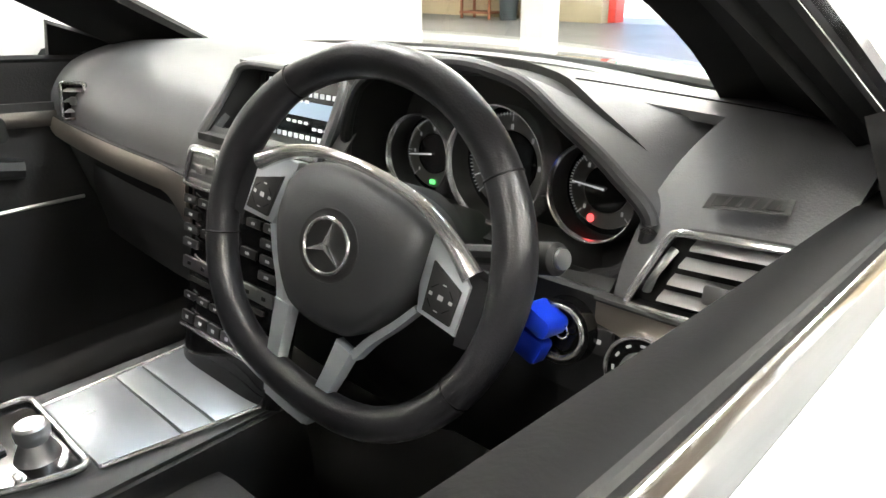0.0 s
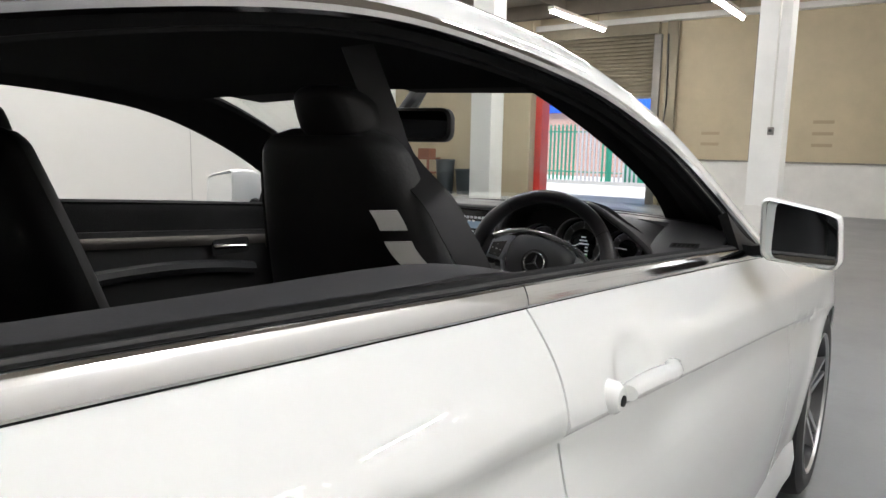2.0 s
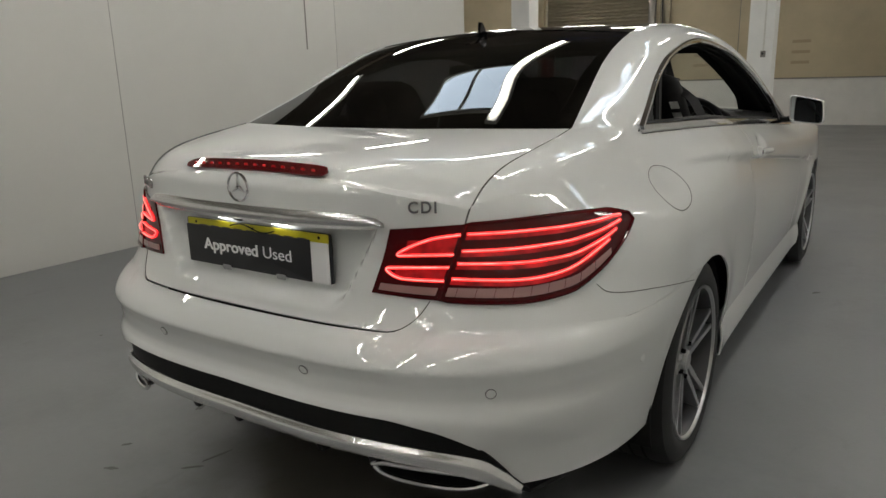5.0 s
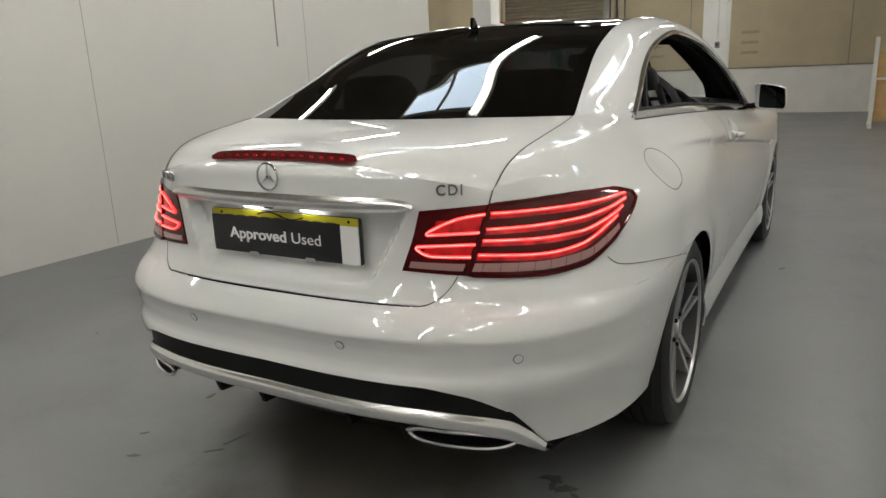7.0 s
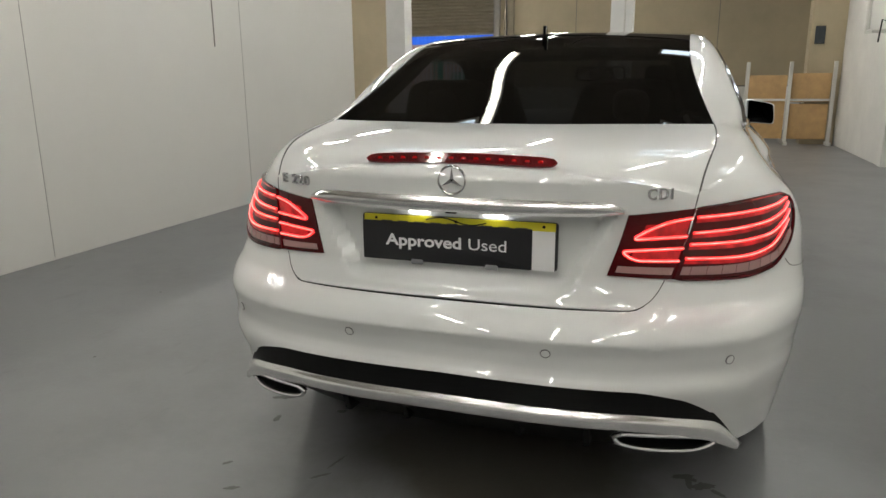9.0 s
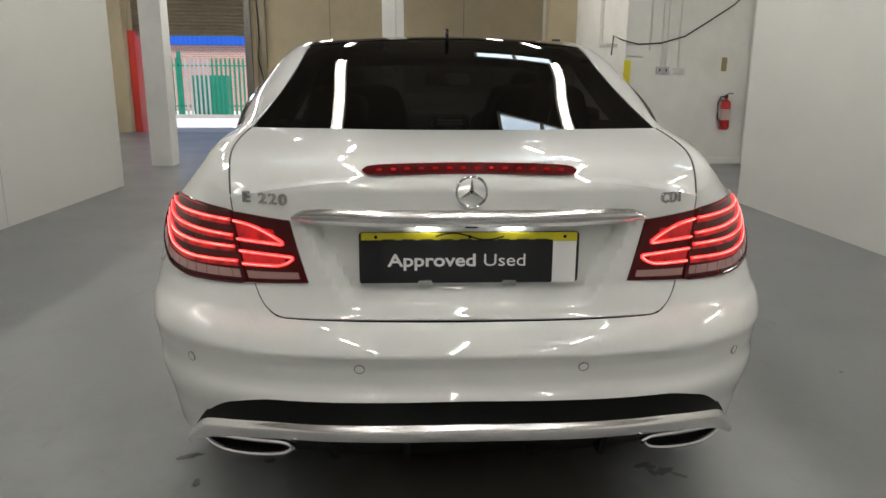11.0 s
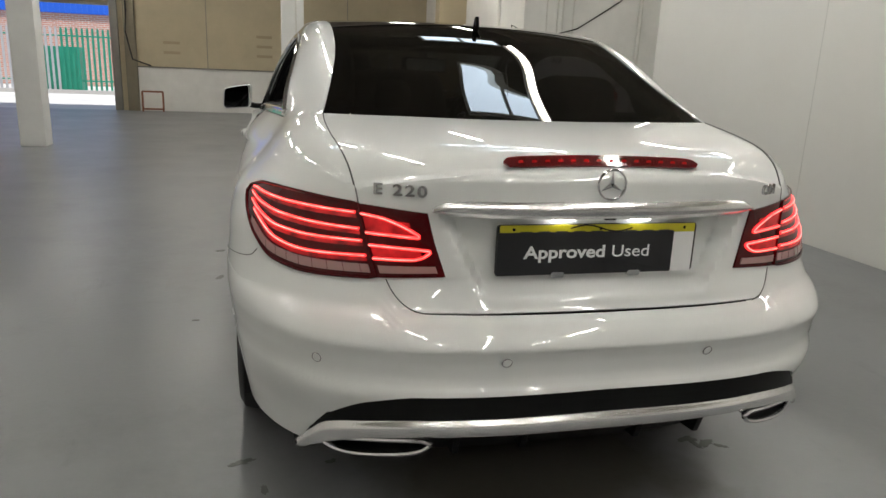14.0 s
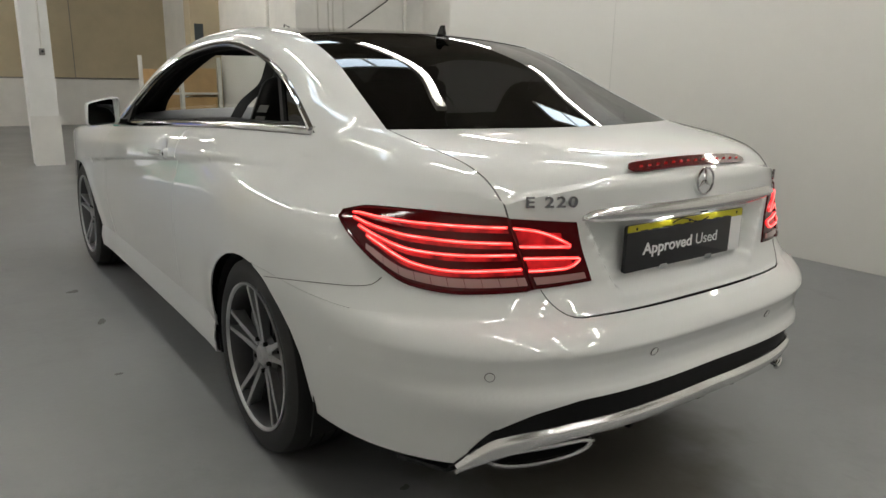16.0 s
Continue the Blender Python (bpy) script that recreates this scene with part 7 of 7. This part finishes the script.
for x in (-14.0, -11.2, -8.35, -5.5):
    part("post", add_box(bmesh.new(), x, 24.2, 0, x + 0.12, 24.32, 2.25), M_GREEN, fence)
hut = tagged(new("green_cabinet"), "green steel cabinet behind the fence", "cabinet")
hut.location = (-7.3, 25.2, 0)
part("cabinet_body", add_box(bmesh.new(), -8.1, 25.0, 0, -6.9, 25.8, 1.45, bevel=0.02), M_GREEN, hut)
part("cabinet_door", add_box(bmesh.new(), -8.0, 24.975, 0.1, -7.52, 25.0, 1.35, bevel=0.004), M_GREEN, hut)
house = tagged(new("brick_building"), "red brick building with a blue metal roof edge", "building")
house.location = (-10, 31, 0)


def brick_mat():
    m = mat("red brick", (0.42, 0.17, 0.11), 0.8)
    nt = m.node_tree
    b = nt.nodes.new("ShaderNodeTexBrick")
    b.inputs["Color1"].default_value, b.inputs["Color2"].default_value, b.inputs["Mortar"].default_value = (0.52, 0.24, 0.17, 1), (0.42, 0.19, 0.14, 1), (0.5, 0.46, 0.42, 1)
    b.inputs["Scale"].default_value = 1.0
    b.inputs["Mortar Size"].default_value = 0.012
    b.inputs["Brick Width"].default_value, b.inputs["Row Height"].default_value = 0.225, 0.075
    g = nt.nodes.new("ShaderNodeNewGeometry")
    sep, cmb = nt.nodes.new("ShaderNodeSeparateXYZ"), nt.nodes.new("ShaderNodeCombineXYZ")
    nt.links.new(g.outputs["Position"], sep.inputs[0])
    nt.links.new(sep.outputs["X"], cmb.inputs["X"])
    nt.links.new(sep.outputs["Z"], cmb.inputs["Y"])
    nt.links.new(cmb.outputs[0], b.inputs["Vector"])
    nt.links.new(b.outputs["Color"], nt.nodes["Principled BSDF"].inputs["Base Color"])
    return m


part("wall", add_box(bmesh.new(), -22, 30, 0, 2, 34, 2.75), brick_mat(), house, smooth=False)
M_BLUECLAD = mat("blue cladding", (0.02, 0.12, 0.60), 0.45)
bm = add_box(bmesh.new(), -22, 29.9, 2.75, 2, 34, 4.6)
for i in range(120):
    add_box(bm, -22 + i * 0.2, 29.86, 2.78, -22 + i * 0.2 + 0.08, 29.9, 4.6)
part("cladding", bm, M_BLUECLAD, house, "ribbed blue metal cladding", smooth=False)
box("kerb", (-16, 23.6, -0.02, -3, 23.75, 0.10), mat("kerb stone", (0.4, 0.39, 0.37), 0.85, vary=0.1), kind="structure", label="concrete kerb")

# things beside the far left wall
cart = tagged(new("trolley"), "brown wooden three-shelf trolley", "trolley")
cart.location = (-9.95, 15.70, 0)
for z in (0.12, 0.48, 0.84):
    part("shelf", add_box(bmesh.new(), -10.40, 15.40, z, -9.50, 15.95, z + 0.05, bevel=0.008), M_RUSTWOOD, cart)
for x in (-10.38, -9.56):
    for y in (15.42, 15.89):
        part("leg", add_box(bmesh.new(), x, y, 0.0, x + 0.05, y + 0.05, 0.9), M_RUSTWOOD, cart)
carton = tagged(box("carton", (-9.90, 15.50, 0.89, -9.55, 15.80, 1.12), M_RUSTWOOD, bevel=0.008), "brown carton on the trolley", "box")
for x, y, r, h in ((-9.10, 15.60, 0.24, 0.85), (-8.55, 15.70, 0.26, 0.62)):
    bn = tagged(new("waste_bin"), "dark plastic bin beside the trolley", "bin")
    bn.location = (x, y, 0)
    part("bin_body", lathe([(0, 0.0), (r * 0.8, 0.0), (r, h), (r * 0.93, h), (r * 0.74, 0.03), (0, 0.03)], pose(x, y, 0), 28), M_BIN, bn)
    part("bin_rim", lathe([(r, h - 0.03), (r + 0.02, h - 0.02), (r + 0.02, h), (r, h + 0.01)], pose(x, y, 0), 28), M_BIN, bn)
# stack of boards at the back right
rack = tagged(new("board_rack"), "white metal rack holding plywood boards", "rack")
rack.location = (2.2, 12.8, 0)
for x in (1.55, 2.25, 2.95):
    part("upright", add_box(bmesh.new(), x, 12.4, 0, x + 0.06, 12.46, 1.45, bevel=0.005), M_PIPE, rack)
    part("foot", add_box(bmesh.new(), x, 12.25, 0, x + 0.06, 13.1, 0.06, bevel=0.005), M_PIPE, rack)
for x0, x1, z0, z1 in ((1.62, 2.24, 0.10, 0.78), (2.32, 2.94, 0.10, 0.72), (1.60, 2.24, 0.80, 1.22), (2.32, 2.94, 0.75, 1.25)):
    part("board", add_box(bmesh.new(), x0, 12.48, z0, x1, 12.56, z1, bevel=0.004), M_CARDWOOD, rack)
part("cross_bar", add_box(bmesh.new(), 1.55, 12.41, 0.77, 3.01, 12.45, 0.81, bevel=0.004), M_PIPE, rack)

# services wall: extinguisher, switches, pipes, cable
ext = tagged(new("fire_extinguisher"), "red fire extinguisher hung on the white wall", "fire extinguisher")
EX, EY = 4.63, 9.08
ext.location = (EX, EY, 0.55)
part("cylinder", lathe([(0, 0.53), (0.05, 0.53), (0.072, 0.545), (0.076, 0.58), (0.076, 0.90), (0.068, 0.945), (0.035, 0.975), (0.022, 0.985), (0.022, 1.01), (0, 1.01)], pose(EX, EY, 0), 28), mat("extinguisher red", (0.45, 0.012, 0.012), 0.25, coat=0.6), ext)
part("label_band", lathe([(0.0768, 0.68), (0.0768, 0.84)], pose(EX, EY, 0), 28), mat("extinguisher label", (0.42, 0.30, 0.28), 0.5), ext)
part("valve", add_box(bmesh.new(), EX - 0.02, EY - 0.02, 1.0, EX + 0.02, EY + 0.02, 1.05, bevel=0.004), M_CABLE, ext)
part("lever", tube([Vector((EX, EY, 1.05)), Vector((EX + 0.05, EY, 1.075)), Vector((EX + 0.10, EY - 0.01, 1.07))], 0.008, seg=6), M_CABLE, ext)
part("hose", tube([Vector(p) for p in ((EX - 0.01, EY, 1.03), (EX - 0.09, EY - 0.02, 1.02), (EX - 0.13, EY - 0.02, 0.92), (EX - 0.12, EY - 0.02, 0.72), (EX - 0.06, EY - 0.05, 0.58))], 0.011, seg=8), M_CABLE, ext)
part("bracket", add_box(bmesh.new(), EX - 0.03, EY + 0.07, 0.62, EX + 0.03, EY + 0.12, 0.98), M_CABLE, ext)
tagged(box("safety_sign", (4.56, 9.19, 1.40, 4.64, 9.2, 1.60), mat("sign card", (0.30, 0.26, 0.12), 0.5), bevel=0.002), "small faded safety notice on the wall", "sign")
tagged(box("corner_guard", (3.06, 9.17, 1.12, 3.16, 9.2, 1.55), M_YELLOW, bevel=0.005), "yellow plastic guard on the wall corner", "guard")
for x in (3.60, 3.70):
    s_ = tagged(new("switch_box"), "grey double switch box on the wall", "switch", "wall switches")
    s_.location = (x, 9.17, 1.42)
    part("box", add_box(bmesh.new(), x - 0.045, 9.15, 1.36, x + 0.045, 9.2, 1.46, bevel=0.006), M_GALV, s_)
    part("rocker", add_box(bmesh.new(), x - 0.012, 9.143, 1.39, x + 0.012, 9.15, 1.43, bevel=0.002), M_CABLE, s_)
s_ = tagged(new("socket_box"), "white double wall socket box", "socket")
s_.location = (3.90, 9.17, 1.40)
part("box", add_box(bmesh.new(), 3.82, 9.15, 1.36, 3.98, 9.2, 1.44, bevel=0.006), M_PIPE, s_)
for x, z in ((3.44, 1.70), (3.62, 1.46), (3.70, 1.46), (3.88, 1.44)):
    pipe("conduit", [(x, 9.18, z), (x, 9.18, 4.2)], 0.014, M_PIPE, "white conduit on the wall")
pipe("conduit", [(3.10, 9.18, 1.62), (3.34, 9.18, 1.60)], 0.014, M_PIPE, "white conduit on the wall")
pipe("wall_cable", [(2.85, 9.15, 1.62), (2.87, 9.15, 1.90), (3.0, 9.15, 1.84), (3.25, 9.16, 1.78), (3.6, 9.16, 1.80), (3.95, 9.16, 1.90), (4.3, 9.16, 2.12), (4.65, 9.16, 2.35), (5.0, 9.16, 2.7)], 0.010, M_CABLE, "black cable looping along the wall")
pipe("wall_pipe", [(2.80, 9.6, 1.75), (2.80, 9.6, 4.2)], 0.03, M_PIPE, "white vertical pipe")
pipe("wall_pipe", [(5.0, 9.14, 0.0), (5.0, 9.14, 4.2)], 0.035, M_PIPE, "white vertical pipe")
pipe("wall_pipe", [(2.80, 9.6, 1.78), (2.80, 9.2, 1.76), (2.94, 9.2, 1.76)], 0.025, M_PIPE, "white pipe bend")
box("skirting", (3.1, 9.17, 0, 5.4, 9.2, 0.10), M_WHITE, kind="structure", bevel=0.005, label="white skirting")
box("side_pillar", (2.55, 12.6, 0, 3.1, 12.95, 4.3), M_WALL, kind="structure", bevel=0.01, label="cream painted wall pier")
box("dark_sign", (2.62, 12.58, 1.75, 2.78, 12.6, 2.05), M_BIN, kind="structure", label="small dark sign on the pier")
# partition joints and marks
for y in (-1.9, 0.75, 2.0, 4.4):
    box("panel_joint", (L_X - 0.001, y, 0.02, L_X + 0.002, y + 0.004, 2.44), mat("joint shadow", (0.30, 0.30, 0.28), 0.8), kind="structure", label="fine joint between wall boards")
for y in (0.4, 3.2):
    box("panel_joint", (R_X - 0.002, y, 0.02, R_X + 0.001, y + 0.003, 2.44), mat("joint shadow", (0.45, 0.45, 0.42), 0.8), kind="structure", label="fine joint between wall boards")
box("panel_slit", (L_X - 0.001, 3.98, 1.5, L_X + 0.003, 3.995, 2.3), M_STEEL, kind="structure", label="dark slit between wall boards")

# dark marks that old tyres and oil have left on the floor
M_STAIN = mat("dried oil", (0.095, 0.095, 0.090), 0.5, vary=0.3, vary_scale=30)
rnd = random.Random(5)


def stain(x, y, rx, ry, turn, n=26, rag=0.45):
    outline = []
    for i in range(n):
        a = 2 * math.pi * i / n
        k = 1 - rag * rnd.random()
        px, py = rx * k * math.cos(a), ry * k * math.sin(a)
        outline.append((px * math.cos(turn) - py * math.sin(turn), px * math.sin(turn) + py * math.cos(turn)))
    finish_ob = finish("floor_stain", prism(outline, pose(x, y, 0.0), 0.0012), M_STAIN)
    tagged(finish_ob, "dark dried oil mark on the floor", "", "", "structure")


for x, y, rx, ry, turn in ((0.66, 0.455, 0.045, 0.022, 0.5), (0.70, 0.43, 0.03, 0.010, -0.6), (0.63, 0.48, 0.018, 0.012, 0.0), (-0.87, 0.60, 0.05, 0.016, 0.3), (-0.80, 0.44, 0.014, 0.03, 0.2),
                           (-0.60, 0.56, 0.022, 0.014, 0.4), (-0.85, 0.61, 0.02, 0.012, 0.1), (1.02, 3.1, 0.03, 0.012, 0.9), (-1.05, 2.6, 0.05, 0.02, 1.2), (-1.08, 3.2, 0.04, 0.03, 0.4), (-1.12, 1.9, 0.02, 0.012, 0.0),
                           (-0.465, 0.150, 0.045, 0.006, 0.75), (-0.455, 0.235, 0.060, 0.005, 1.35), (-0.79, 0.125, 0.020, 0.008, 0.9), (-0.692, 0.006, 0.026, 0.010, 0.5), (-0.636, -0.242, 0.016, 0.008, 0.2), (0.60, 0.49, 0.045, 0.014, 0.4), (0.62, 0.455, 0.012, 0.035, 0.2)):
    stain(x, y, rx, ry, turn)
for x, y in ((-1.9, 0.7), (-2.3, 1.6), (1.7, 1.2), (2.2, 3.4), (-1.6, 3.9), (0.4, -0.3), (-0.5, -0.45)):
    stain(x, y, 0.010, 0.006, rnd.random() * 3, 12)
